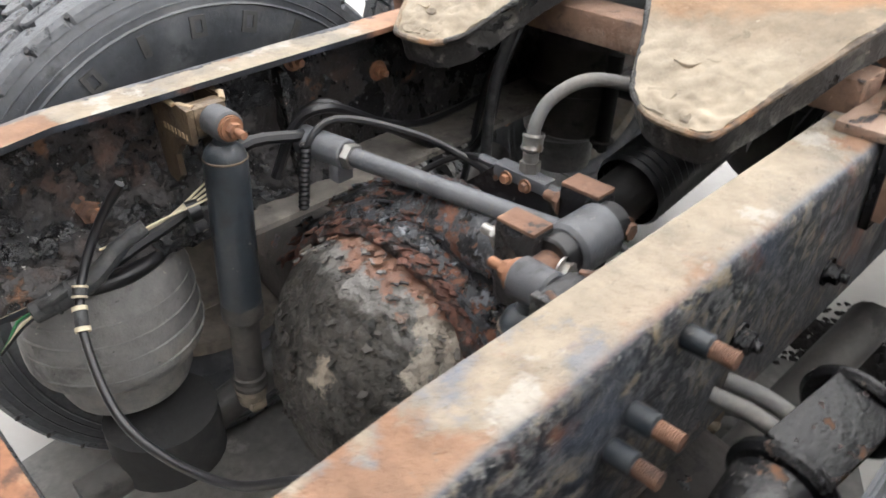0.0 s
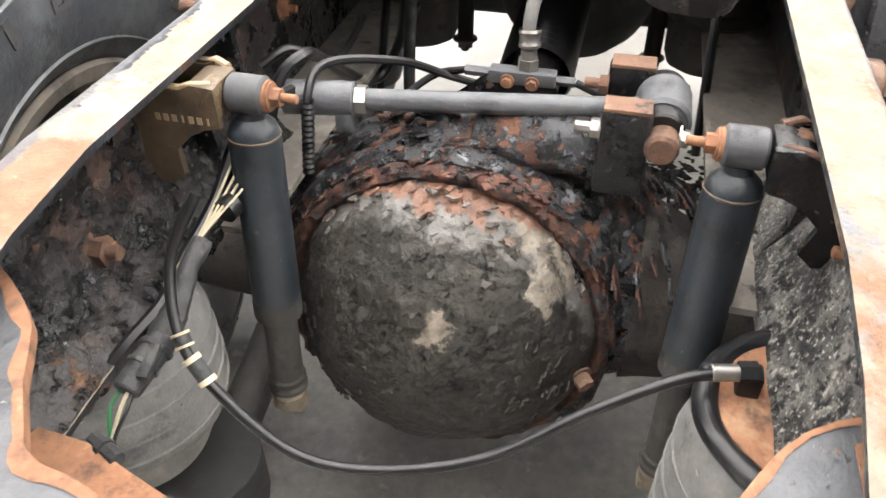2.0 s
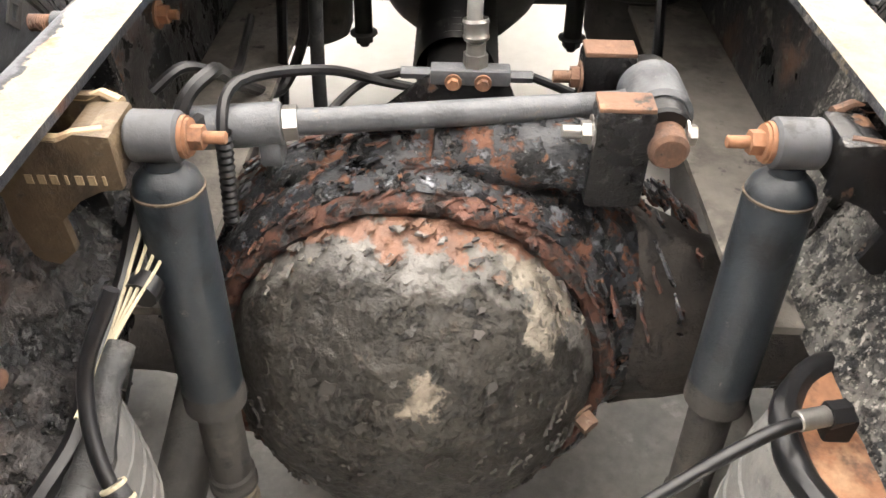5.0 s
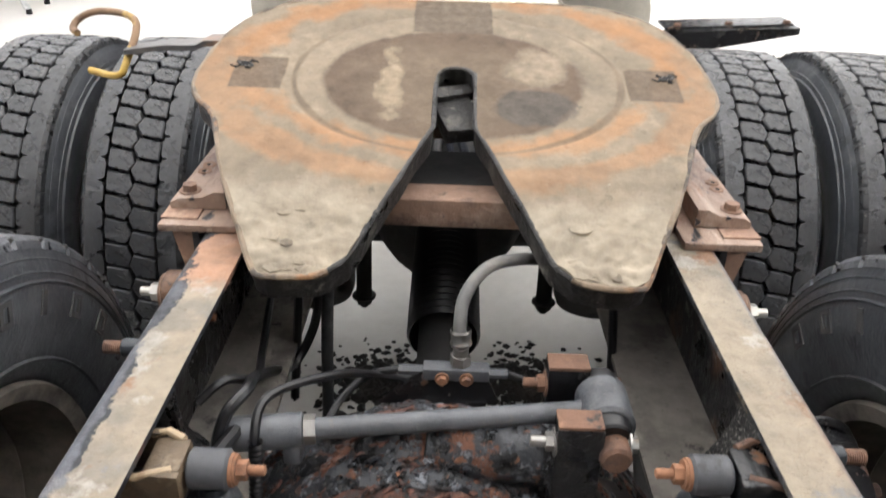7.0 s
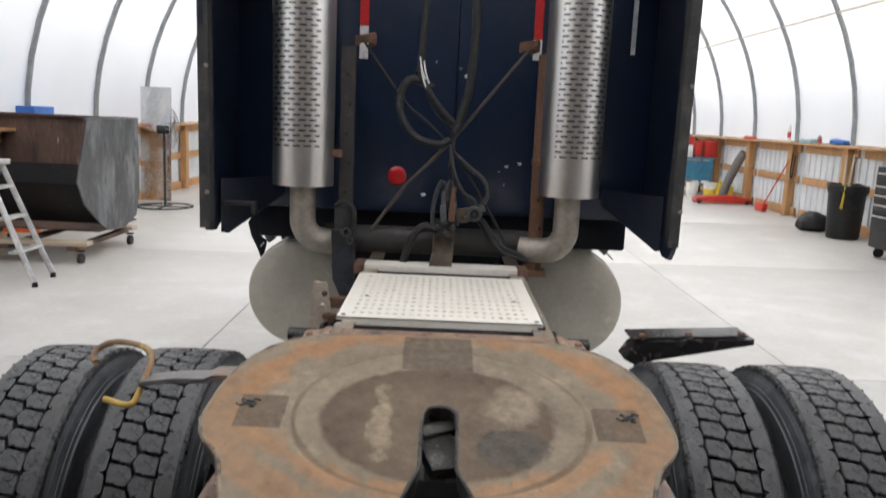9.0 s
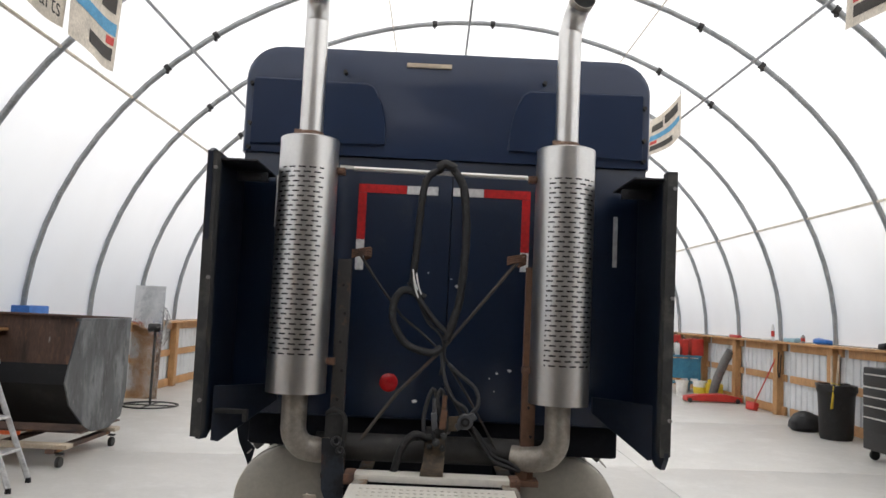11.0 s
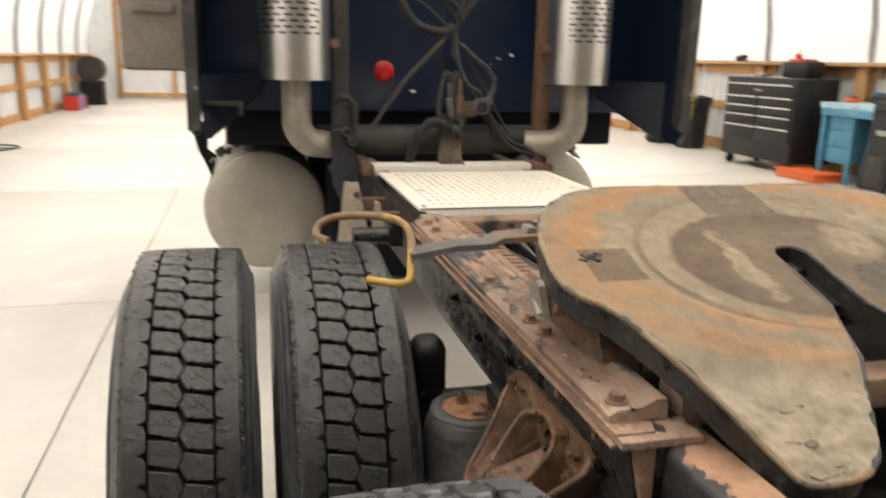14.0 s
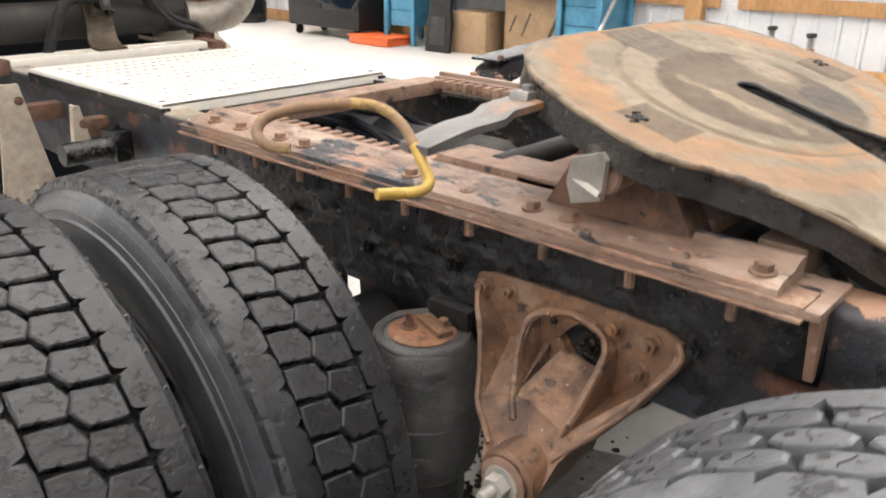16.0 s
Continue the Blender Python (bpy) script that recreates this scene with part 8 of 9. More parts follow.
for x, z in ((-0.15, 1.99), (-0.13, 1.97), (-0.145, 1.95)):
    part("bare_wire", Shape().tube([(x, 2.52, z + 0.06), (x + 0.012, 2.51, z), (x + 0.03, 2.51, z - 0.05)], 0.004, 6), m_white, coil)
glad = thing("gladhand_bracket", (0.03, 2.48, 1.1), "rusty coupling bracket with grey gladhands", "coupling")
foot = [(2.515, 1.20), (2.505, 1.10), (2.498, 1.06), (2.478, 1.025), (2.44, 1.008), (2.39, 1.006), (2.39, 1.012), (2.436, 1.015), (2.470, 1.032), (2.490, 1.064), (2.497, 1.10), (2.507, 1.20)]
part("pedestal", Shape().prism(foot, lambda a, b, d: V((-0.045 + d * (1.0 + 1.2 * max(0.0, 1.10 - b)) - 0.25 * max(0.0, 1.08 - b), a, b)), 0.105).rough(0.001, 40), m_forge, glad, "bent brown foot plate")
part("bracket", Shape().box((0.012, 2.52, 1.17), (0.105, 0.03, 0.13), bevel=0.004), m_post_dark, glad)
for k, (x, z, r, l_, m_) in enumerate(((-0.028, 1.185, 0.017, 0.06, m_rod), (0.012, 1.160, 0.020, 0.07, m_post_dark), (0.050, 1.190, 0.016, 0.06, m_rod), (-0.020, 1.135, 0.014, 0.05, m_forge), (0.046, 1.130, 0.015, 0.05, m_post_dark), (0.014, 1.215, 0.013, 0.05, m_steel))):
    fitting = part("fitting", Shape().cyl((x, 2.515, z), (x, 2.515 - l_, z + 0.006), r, n=6 if k % 2 else 14, bevel=0.003), m_, glad)
    part("nut", Shape().bolt((x, 2.515 - l_, z + 0.006), (0, -1, 0.1), r * 0.7, 0.010, stud=0.008), m_tape, fitting)
part("side_plate", Shape().box((0.095, 2.515, 1.255), (0.075, 0.012, 0.075), rot=(0, -8, 0), bevel=0.004), m_forge, glad, "rusty tan side plate")
hand_ = part("gladhand", Shape().cyl((0.160, 2.525, 1.268), (0.160, 2.490, 1.268), 0.042, n=12, bevel=0.008).box((0.192, 2.51, 1.292), (0.045, 0.035, 0.040), rot=(0, -35, 0), bevel=0.008).box((0.128, 2.505, 1.245), (0.035, 0.03, 0.035), rot=(0, -35, 0), bevel=0.006), m_gusset, glad, "grey cast gladhand")
part("seal", Shape().lathe([(0.012, 0), (0.026, 0), (0.024, 0.006), (0.012, 0.006)], (0.160, 2.489, 1.268), (0, -1, 0), 20), m_cable, hand_, "black rubber seal")
part("gladhand", Shape().box((0.045, 2.50, 1.275), (0.034, 0.04, 0.10), rot=(0, 6, 0), bevel=0.008).cyl((0.045, 2.50, 1.32), (0.05, 2.50, 1.40), 0.013, n=10), m_post_brown, glad)
part("gladhand", Shape().box((0.0, 2.50, 1.265), (0.030, 0.04, 0.09), rot=(0, -6, 0), bevel=0.008).cyl((0.0, 2.50, 1.30), (-0.004, 2.50, 1.38), 0.012, n=10), m_rod, glad)
part("hose", Shape().tube([(0.185, 2.52, 1.30), (0.225, 2.52, 1.36), (0.205, 2.53, 1.44), (0.13, 2.54, 1.50), (0.06, 2.54, 1.56)], 0.011, 10), m_tape, glad, "dusty hose to the gladhand")
part("hose", Shape().tube([(-0.03, 2.47, 1.18), (-0.10, 2.45, 1.20), (-0.16, 2.46, 1.13), (-0.20, 2.50, 1.00)], 0.020, 10), m_loom, glad, "thick black hose")
for d_ in (0.0, 0.022):
    part("hose", Shape().tube([(0.20, 2.52, 1.24), (0.26 + d_, 2.52, 1.14), (0.32, 2.50, 1.075 + d_), (0.40, 2.49, 1.045 + d_), (0.45, 2.50, 1.03)], 0.011, 10), m_loom, glad)

# ---- right side chamber by the rail ----
tail = thing("brake_hose", (0.31, -0.30, 0.44), "pale rubber brake hoses looped behind the axle tube", "hose")
for k in range(3):
    part("hose", Shape().tube([(0.312 + 0.004 * k, -0.285 - 0.012 * k, 0.452 - 0.022 * k), (0.345, -0.275 - 0.012 * k, 0.462 - 0.022 * k), (0.385, -0.285 - 0.012 * k, 0.455 - 0.022 * k), (0.42, -0.32 - 0.01 * k, 0.44 - 0.022 * k)], 0.0125, 10), m_hose, tail)
part("clip", Shape().box((0.322, -0.300, 0.438), (0.012, 0.045, 0.07), bevel=0.003).cyl((0.31, -0.32, 0.448), (0.335, -0.32, 0.448), 0.008, n=8), m_mud, tail, "muddy hose clip")
vent = thing("vent_pipe", (0.26, -0.66, 0.54), "short dusty vent hose on the axle tube", "hose")
part("hose", Shape().tube([(0.257, -0.665, 0.541), (0.282, -0.655, 0.555), (0.312, -0.64, 0.562), (0.345, -0.62, 0.55), (0.36, -0.60, 0.53)], 0.0095, 10), m_tape, vent)
part("cut_end", Shape().cyl((0.255, -0.666, 0.540), (0.2575, -0.665, 0.5415), 0.0092, n=12), m_wire, vent, "pale cut end")
box = thing("brake_valve", (0.56, -0.57, 0.60), "greasy black brake chamber and valve block outside the rail", "brake valve")
part("block", Shape().box((0.535, -0.595, 0.775), (0.075, 0.125, 0.085), rot=(6, 14, -6), bevel=0.007).rough(0.0015, 60), m_black, box)
part("front_flange", Shape().cyl((0.532, -0.672, 0.762), (0.533, -0.652, 0.764), 0.060, n=36, bevel=0.006), m_black, box)
part("end_cap", Shape().cyl((0.530, -0.735, 0.755), (0.532, -0.672, 0.762), 0.044, 0.050, n=32, bevel=0.006), m_black, box, "glossy black end cap")
part("back_flange", Shape().cyl((0.540, -0.535, 0.778), (0.541, -0.518, 0.780), 0.058, n=36, bevel=0.006), m_black, box)
part("arm", Shape().box((0.505, -0.56, 0.68), (0.05, 0.06, 0.16), bevel=0.01), m_dark, box)
for y in (-0.60, -0.632):
    part("pipe", Shape().tube([(0.43, y, 0.80), (0.47, y + 0.01, 0.795), (0.505, y + 0.015, 0.785)], 0.010, 10), m_hose, box)
part("bolt", Shape().bolt((0.595, -0.60, 0.76), (1, 0, 0.2), 0.012, 0.012), m_rust, box)
# lamp and mirror door of the cab, seen past the extender
mir = thing("cab_door", (-1.45, 5.0, 1.4), "grey-brown open cab door panel with a black framed window", "cab door")
part("door_panel", Shape().box((-1.56, 5.0, 1.70), (0.50, 0.07, 0.68), bevel=0.05), m_mirror_case, mir)
part("armrest", Shape().box((-1.58, 4.95, 1.80), (0.30, 0.05, 0.07), bevel=0.02), m_mirror_case, mir)
wf = Shape()
for c, s_ in (((-1.79, 5.0, 2.32), (0.05, 0.05, 0.62)), ((-1.31, 5.0, 2.32), (0.05, 0.05, 0.62)), ((-1.55, 5.0, 2.62), (0.52, 0.05, 0.05))):
    wf.box(c, s_, bevel=0.012)
part("window_frame", wf, m_blackp, mir)


# ---- things round the hall ----
def fz(x):
    return FALL * x


# loader bucket on a dolly
bx = thing("loader_bucket", (-5.0, 7.9, fz(-5.0)), "large rusted loader bucket with black back and grey side plate", "loader bucket")
side = [(7.35, 1.54), (8.83, 1.56), (8.78, 0.62), (8.62, 0.32), (8.35, 0.20), (7.9, 0.22), (7.55, 0.34), (7.25, 0.60), (7.12, 0.86), (7.18, 1.08)]
for x in (-4.05, -6.35):
    part("side_plate", Shape().prism(side, lambda a, b, d: V((x + d + 0.03 * math.sin(a * 6) * (1.5 - b), a, b)), 0.018), m_bingrey, bx, "scuffed grey side plate")
part("side_rim", Shape().box((-4.06, 8.09, 1.555), (0.07, 1.48, 0.03), bevel=0.006), m_bingrey, bx)
part("back_plate", Shape().prism([(7.20, 1.06), (7.14, 0.84), (7.30, 0.56), (7.62, 0.34), (7.66, 0.36), (7.34, 0.58), (7.18, 0.86), (7.24, 1.05)], lambda a, b, d: V((-6.33 + d, a, b)), 2.27), m_binblack, bx, "black curved back plate")
part("inner_plate", Shape().box((-5.19, 8.82, 0.98), (2.27, 0.02, 1.14), rot=(-3, 0, 0)).box((-5.19, 8.2, 0.24), (2.27, 1.1, 0.02)), m_binred, bx, "brown rusted inside plate")
part("lip", Shape().box((-5.19, 8.80, 1.56), (2.29, 0.06, 0.03), bevel=0.006), m_binred, bx)
dolly = thing("dolly", (-4.9, 7.85, fz(-4.9)), "wooden dolly with steel casters under the bucket", "dolly")
for y in (7.2, 8.5):
    part("plank", Shape().box((-4.85, y, 0.165), (1.75, 0.16, 0.05), bevel=0.005), m_plank, dolly)
for x in (-4.15, -4.9, -5.6):
    part("bearer", Shape().box((x, 7.85, 0.115), (0.10, 1.5, 0.05), bevel=0.005), m_binred, dolly)
part("red_bar", Shape().box((-4.7, 7.12, 0.30), (0.4, 0.03, 0.04)), m_orange, dolly)
for x, y in ((-4.06, 7.15), (-4.05, 8.52), (-5.6, 7.15), (-5.6, 8.52)):
    part("caster", Shape().cyl((x - 0.025, y, 0.045 + fz(x) * 0.9), (x + 0.025, y, 0.045 + fz(x) * 0.9), 0.062, n=20, bevel=0.006).box((x, y, 0.085), (0.07, 0.07, 0.02)), m_dark, dolly)
# step ladder
lad = thing("step_ladder", (-4.3, 6.1, fz(-4.3)), "light aluminium step ladder with black feet", "step ladder")
f1, f2, t1, t2 = V((-3.94, 5.91, fz(-3.94))), V((-4.0, 6.39, fz(-4))), V((-4.42, 5.98, 1.12)), V((-4.45, 6.33, 1.12))
b1, b2 = V((-4.85, 5.90, fz(-4.85))), V((-4.9, 6.41, fz(-4.9)))
for p, q in ((f1, t1), (f2, t2), (b1, t1), (b2, t2)):
    part("rail", Shape().tube([p + V((0, 0, 0.03)), q], 0.022, 8, steps=1, flat=(1.3, 0.8)), m_silver, lad)
    part("foot", Shape().cyl(p, p + V((0, 0, 0.05)), 0.03, 0.026, n=10), m_blackp, lad)
for k in (0.28, 0.55, 0.80):
    p, q = f1.lerp(t1, k), f2.lerp(t2, k)
    part("tread", Shape().box((p + q) / 2 + V((-0.04, 0, 0)), (0.11, (q - p).length, 0.025), bevel=0.004), m_silver, lad)
part("top_cap", Shape().box((t1 + t2) / 2 + V((0, 0, 0.01)), (0.14, 0.42, 0.05), bevel=0.012), m_silver, lad)
# pedestal fan and polished sheet
fan = thing("pedestal_fan", (-5.0, 12.5, fz(-5)), "dusty pedestal fan on a round hoop base", "fan")
z0 = fz(-5)
part("base_ring", Shape().lathe([(0.455, 0.0), (0.495, 0.0), (0.495, 0.025), (0.455, 0.025)], (-5.0, 12.5, z0), (0, 0, 1), 32, closed=True).box((-5.0, 12.5, z0 + 0.012), (0.92, 0.04, 0.016)).box((-5.0, 12.5, z0 + 0.012), (0.04, 0.92, 0.016)), m_trim_dark, fan)
part("pole", Shape().cyl((-5.0, 12.5, z0 + 0.01), (-5.0, 12.5, 1.25), 0.022, n=12), m_trim_dark, fan)
part("motor", Shape().cyl((-5.12, 12.46, 1.32), (-4.92, 12.53, 1.32), 0.075, n=18, bevel=0.02), m_trim_dark, fan)
for k in range(20):
    a = k * math.tau / 20
    part("cage_wire", Shape().tube([(-4.86, 12.55, 1.34), (-4.82 + 0.02, 12.55 + 0.18 * math.cos(a), 1.34 + 0.18 * math.sin(a)), (-4.88, 12.53 + 0.33 * math.cos(a), 1.34 + 0.36 * math.sin(a))], 0.006, 5, steps=2), m_steel, fan)
for r in (0.12, 0.24, 0.34):
    part("cage_ring", Shape().lathe([(r - 0.006, 0), (r + 0.006, 0), (r, 0.008)], (-4.86, 12.54, 1.34), (1, 0.2, 0), 28, closed=True), m_steel, fan)
part("blade", Shape().cyl((-4.90, 12.535, 1.34), (-4.885, 12.54, 1.34), 0.30, n=5), m_trim_dark, fan)
solid("polished_sheet", Shape().box((-5.42, 13.25, 1.02), (0.56, 0.012, 2.12), rot=(-3, 0, 4)), m_mirror, "tall polished metal sheet leaning by the wall", "metal sheet", at=(-5.42, 13.25, fz(-5.4)))
crate = thing("blue_crate", (-5.78, 9.1, ZL), "blue plastic crate on the wall ledge", "crate")
part("crate", Shape().box((-5.75, 9.55, ZL + 0.15), (0.26, 0.55, 0.28), bevel=0.01), m_blue_pl, crate)
part("red_box", Shape().box((-5.8, 12.6, ZL + 0.03), (0.18, 0.35, 0.06), bevel=0.008), m_red, crate)
for y, m_, h in ((21.4, m_red, 0.38), (21.8, m_blue_pl, 0.42), (22.15, m_red, 0.36), (22.5, m_blackp, 0.3)):
    x = -5.45
    b = thing("supply_box", (x, y, fz(x)), "small coloured supply case on the floor", "case", "supply cases")
    part("case", Shape().box((x, y, fz(x) + h / 2), (0.35, 0.30, h), bevel=0.015), m_, b)
    part("lid", Shape().box((x, y, fz(x) + h + 0.012), (0.37, 0.32, 0.03), bevel=0.008), m_trim_dark, b)
drum = thing("drum_reel", (-5.35, 23.9, fz(-5.35)), "dark round drum lying on its stand", "drum")
part("drum", Shape().cyl((-5.35, 23.6, 0.95), (-5.35, 24.3, 0.95), 0.36, n=32, bevel=0.02).lathe([(0.33, 0), (0.37, 0), (0.37, 0.04), (0.33, 0.04)], (-5.35, 23.57, 0.95), (0, 1, 0), 32, closed=True), m_post_dark, drum)
part("stand", Shape().box((-5.35, 23.95, 0.27), (0.6, 0.6, 0.68)), m_binblack, drum)
# right-hand side
can = thing("trash_can", (6.55, 11.05, fz(6.55)), "large black plastic bin with a liner and yellow tape", "trash can")
zc = fz(6.55)
part("body", Shape().lathe([(0, 0), (0.235, 0), (0.25, 0.05), (0.285, 0.80), (0.30, 0.81), (0.30, 0.85), (0.27, 0.85), (0.26, 0.70), (0, 0.68)], (6.55, 11.05, zc), (0, 0, 1), 36), m_blackp, can)
part("liner", Shape().lathe([(0.29, 0.72), (0.315, 0.78), (0.31, 0.87), (0.27, 0.88), (0.24, 0.80)], (6.55, 11.05, zc), (0, 0, 1), 40).rough(0.03, 9), m_blackp, can, "crumpled black liner")
part("tape", Shape().box((6.38, 10.82, zc + 0.68), (0.08, 0.012, 0.36), rot=(4, 6, 35), bevel=0.002).box((6.48, 10.95, zc + 0.885), (0.18, 0.05, 0.012), rot=(0, 10, 30)), m_yel, can, "yellow warning tape")
part("stick", Shape().tube([(6.62, 11.2, zc + 0.7), (6.70, 11.25, zc + 1.35)], 0.02, 8).tube([(6.55, 11.2, zc + 0.7), (6.60, 11.3, zc + 1.32)], 0.02, 8), m_plank, can, "pale scrap moulding")
solid("trash_bag", Shape().lathe([(0, 0), (0.20, 0.0), (0.27, 0.06), (0.26, 0.16), (0.19, 0.26), (0.08, 0.32), (0, 0.33)], (6.45, 11.9, fz(6.45)), (0, 0, 1), 28).rough(0.05, 7).rough(0.02, 18), m_blackp, "tied black trash bag slumped on the floor", "trash bag", at=(6.45, 11.9, fz(6.45)))
br = thing("broom", (6.8, 14.6, fz(6.8)), "red handled broom leaning on the wall", "broom")
part("handle", Shape().cyl((6.75, 14.75, fz(6.75) + 0.14), (6.96, 14.15, 1.28), 0.014, n=10), m_red, br)
part("head", Shape().box((6.73, 14.80, fz(6.73) + 0.09), (0.12, 0.30, 0.17), rot=(0, 12, 10), bevel=0.03), m_red, br)
part("strap", Shape().tube([(6.96, 14.08, 1.35), (6.95, 14.10, 1.0), (6.96, 14.04, 0.85), (6.97, 14.0, 1.3)], 0.012, 6), m_blackp, br)
duct = thing("duct_hose", (6.8, 16.6, fz(6.8)), "grey flexible duct leaning on the wall", "duct")
part("duct", Shape().tube([(6.6, 16.8, fz(6.6)), (6.66, 16.7, 0.5), (6.82, 16.6, 1.0), (6.92, 16.5, 1.25)], 0.10, 16), m_hose, duct)
jack = thing("floor_jack", (6.3, 16.1, fz(6.3)), "low red trolley jack", "floor jack")
part("chassis", Shape().prism([(5.75, 0.03), (5.75, 0.12), (6.0, 0.16), (6.6, 0.20), (7.0, 0.13), (7.0, 0.03)], lambda a, b, d: V((a, 16.0 + d, b + fz(6.3))), 0.30), m_red, jack)
for x in (5.82, 6.9):
    for y in (15.98, 16.32):
        part("wheel", Shape().cyl((x, y, 0.05 + fz(x)), (x, y + 0.03, 0.05 + fz(x)), 0.05, n=16), m_dark, jack)
for x, y, r, h, m_, lab in ((6.15, 17.6, 0.15, 0.36, m_white, "white plastic bucket"), (6.5, 17.35, 0.16, 0.38, m_white, "white bucket with a yellow label band")):
    b = thing("bucket", (x, y, fz(x)), lab + " on the floor", "bucket", "buckets")
    part("pail", Shape().lathe([(0, 0), (r * 0.86, 0), (r, h), (r * 1.06, h), (r * 1.06, h - 0.03), (r, h - 0.03)], (x, y, fz(x)), (0, 0, 1), 28), m_, b)
    part("band", Shape().lathe([(r * 0.90, h * 0.22), (r * 0.97, h * 0.62)], (x, y, fz(x)), (0, 0, 1), 28), m_yel if r > 0.155 else m_white, b)
jug = thing("yellow_jug", (6.8, 17.2, fz(6.8)), "yellow plastic jug with a handle", "jug")
part("body", Shape().box((6.8, 17.2, fz(6.8) + 0.17), (0.38, 0.22, 0.34), bevel=0.05), m_yel, jug)
part("spout", Shape().cyl((6.7, 17.2, fz(6.8) + 0.33), (6.68, 17.2, fz(6.8) + 0.43), 0.045, n=14).tube([(6.74, 17.2, fz(6.8) + 0.34), (6.8, 17.2, fz(6.8) + 0.42), (6.92, 17.2, fz(6.8) + 0.36)], 0.02, 8), m_yel, jug)
cart = thing("tool_cart", (6.4, 18.6, fz(6.4)), "blue steel tool cart with a shelf", "tool cart")
zc = fz(6.4)
for x in (6.02, 6.78):
    for y in (18.2, 19.0):
        part("leg", Shape().box((x, y, zc + 0.45), (0.05, 0.05, 0.90), bevel=0.004), m_bench, cart)
part("top", Shape().box((6.4, 18.6, zc + 0.92), (0.85, 0.90, 0.05), bevel=0.006), m_bench, cart)
part("side", Shape().box((6.4, 18.19, zc + 0.62), (0.70, 0.015, 0.50)), m_bench, cart)
part("shelf", Shape().box((6.4, 18.6, zc + 0.25), (0.78, 0.82, 0.03)), m_bench, cart)
for x, y, s_, m_ in ((6.75, 18.5, (0.30, 0.5, 0.42), m_red), (6.45, 18.45, (0.16, 0.3, 0.40), m_red), (6.25, 18.4, (0.12, 0.2, 0.30), m_white), (6.10, 18.5, (0.14, 0.2, 0.34), m_blackp), (6.35, 18.8, (0.2, 0.2, 0.5), m_red)):
    b = thing("tool_case", (x, y, zc + 0.945), "bright shop case standing on the cart", "case", "cart cases")
    part("case", Shape().box((x, y, zc + 0.946 + s_[2] / 2), s_, bevel=0.015), m_, b)
    part("handle", Shape().tube([(x - s_[0] * 0.25, y, zc + 0.946 + s_[2]), (x, y, zc + 0.99 + s_[2]), (x + s_[0] * 0.25, y, zc + 0.946 + s_[2])], 0.012, 6), m_dark, b)
# rags and cans on the ledge
for x, y, s_, m_, lab in ((6.95, 13.5, (0.16, 0.45, 0.08), m_benchtop, "pale blue cloth"), (6.95, 12.3, (0.14, 0.5, 0.10), m_blue_pl, "crumpled dark blue cloth"), (6.95, 14.6, (0.14, 0.4, 0.05), m_white, "pale folded paper"), (6.95, 10.4, (0.1, 0.2, 0.1), m_blackp, "black rag"), (6.95, 16.3, (0.12, 0.5, 0.06), m_red, "red rag")):
    solid("rag", Shape().box((x, y, ZR + s_[2] / 2), s_, bevel=min(s_) * 0.4).rough(0.03, 8, y), m_, lab + " lying on the wooden ledge", "cloth", group="ledge rags", at=(x, y, ZR))
for x, y, r, h, m_ in ((6.93, 13.0, 0.04, 0.16, m_steel), (6.93, 14.3, 0.035, 0.34, m_white), (6.95, 5.2, 0.05, 0.16, m_yel), (6.95, 9.0, 0.05, 0.2, m_white)):
    c = thing("spray_can", (x, y, ZR), "small can standing on the wooden ledge", "can", "ledge cans")
    part("can", Shape().lathe([(0, 0), (r, 0), (r, h * 0.8), (r * 0.5, h * 0.9), (r * 0.5, h), (0, h)], (x, y, ZR), (0, 0, 1), 18), m_, c)
    part("band", Shape().lathe([(r * 1.01, h * 0.25), (r * 1.01, h * 0.6)], (x, y, ZR), (0, 0, 1), 18), m_red, c)
jugb = thing("blue_bottle", (6.9, 6.15, ZR), "large blue water bottle on the ledge", "bottle")
part("bottle", Shape().box((6.92, 6.15, ZR + 0.17), (0.2, 0.40, 0.34), bevel=0.03), m_blue_pl, jugb)
part("label", Shape().box((6.817, 6.15, ZR + 0.16), (0.004, 0.16, 0.16)), m_white, jugb)
# tool chest
ch = thing("tool_chest", (6.55, 8.6, fz(6.4)), "black rolling tool chest with bright drawer pulls", "tool chest")
zc = fz(6.3)
part("cabinet", Shape().box((6.36, 8.55, zc + 0.70), (0.66, 1.56, 1.12), bevel=0.012), m_blackp, ch)
for j, (z, h) in enumerate(((1.11, 0.16), (0.95, 0.12), (0.82, 0.12), (0.69, 0.12), (0.50, 0.22))):
    for k, (y, w) in enumerate(((8.17, 0.72), (8.93, 0.74)) if j else ((8.55, 1.5),)):
        d = part("drawer", Shape().box((6.022, y, zc + z), (0.02, w, h - 0.012), bevel=0.004), m_blackp, ch)
        part("pull", Shape().box((6.006, y, zc + z + h * 0.36), (0.016, w * 0.94, 0.018), bevel=0.003), m_chrome, d, "bright drawer pull")
part("badge", Shape().box((6.008, 8.55, zc + 1.09), (0.003, 0.16, 0.03)), m_steel, ch)
for y in (7.90, 9.20):
    for x in (6.12, 6.6):
        part("caster", Shape().cyl((x, y - 0.02, zc + 0.068), (x, y + 0.02, zc + 0.068), 0.068, n=20, bevel=0.006).box((x, y, zc + 0.12), (0.07, 0.07, 0.04)), m_dark, ch)
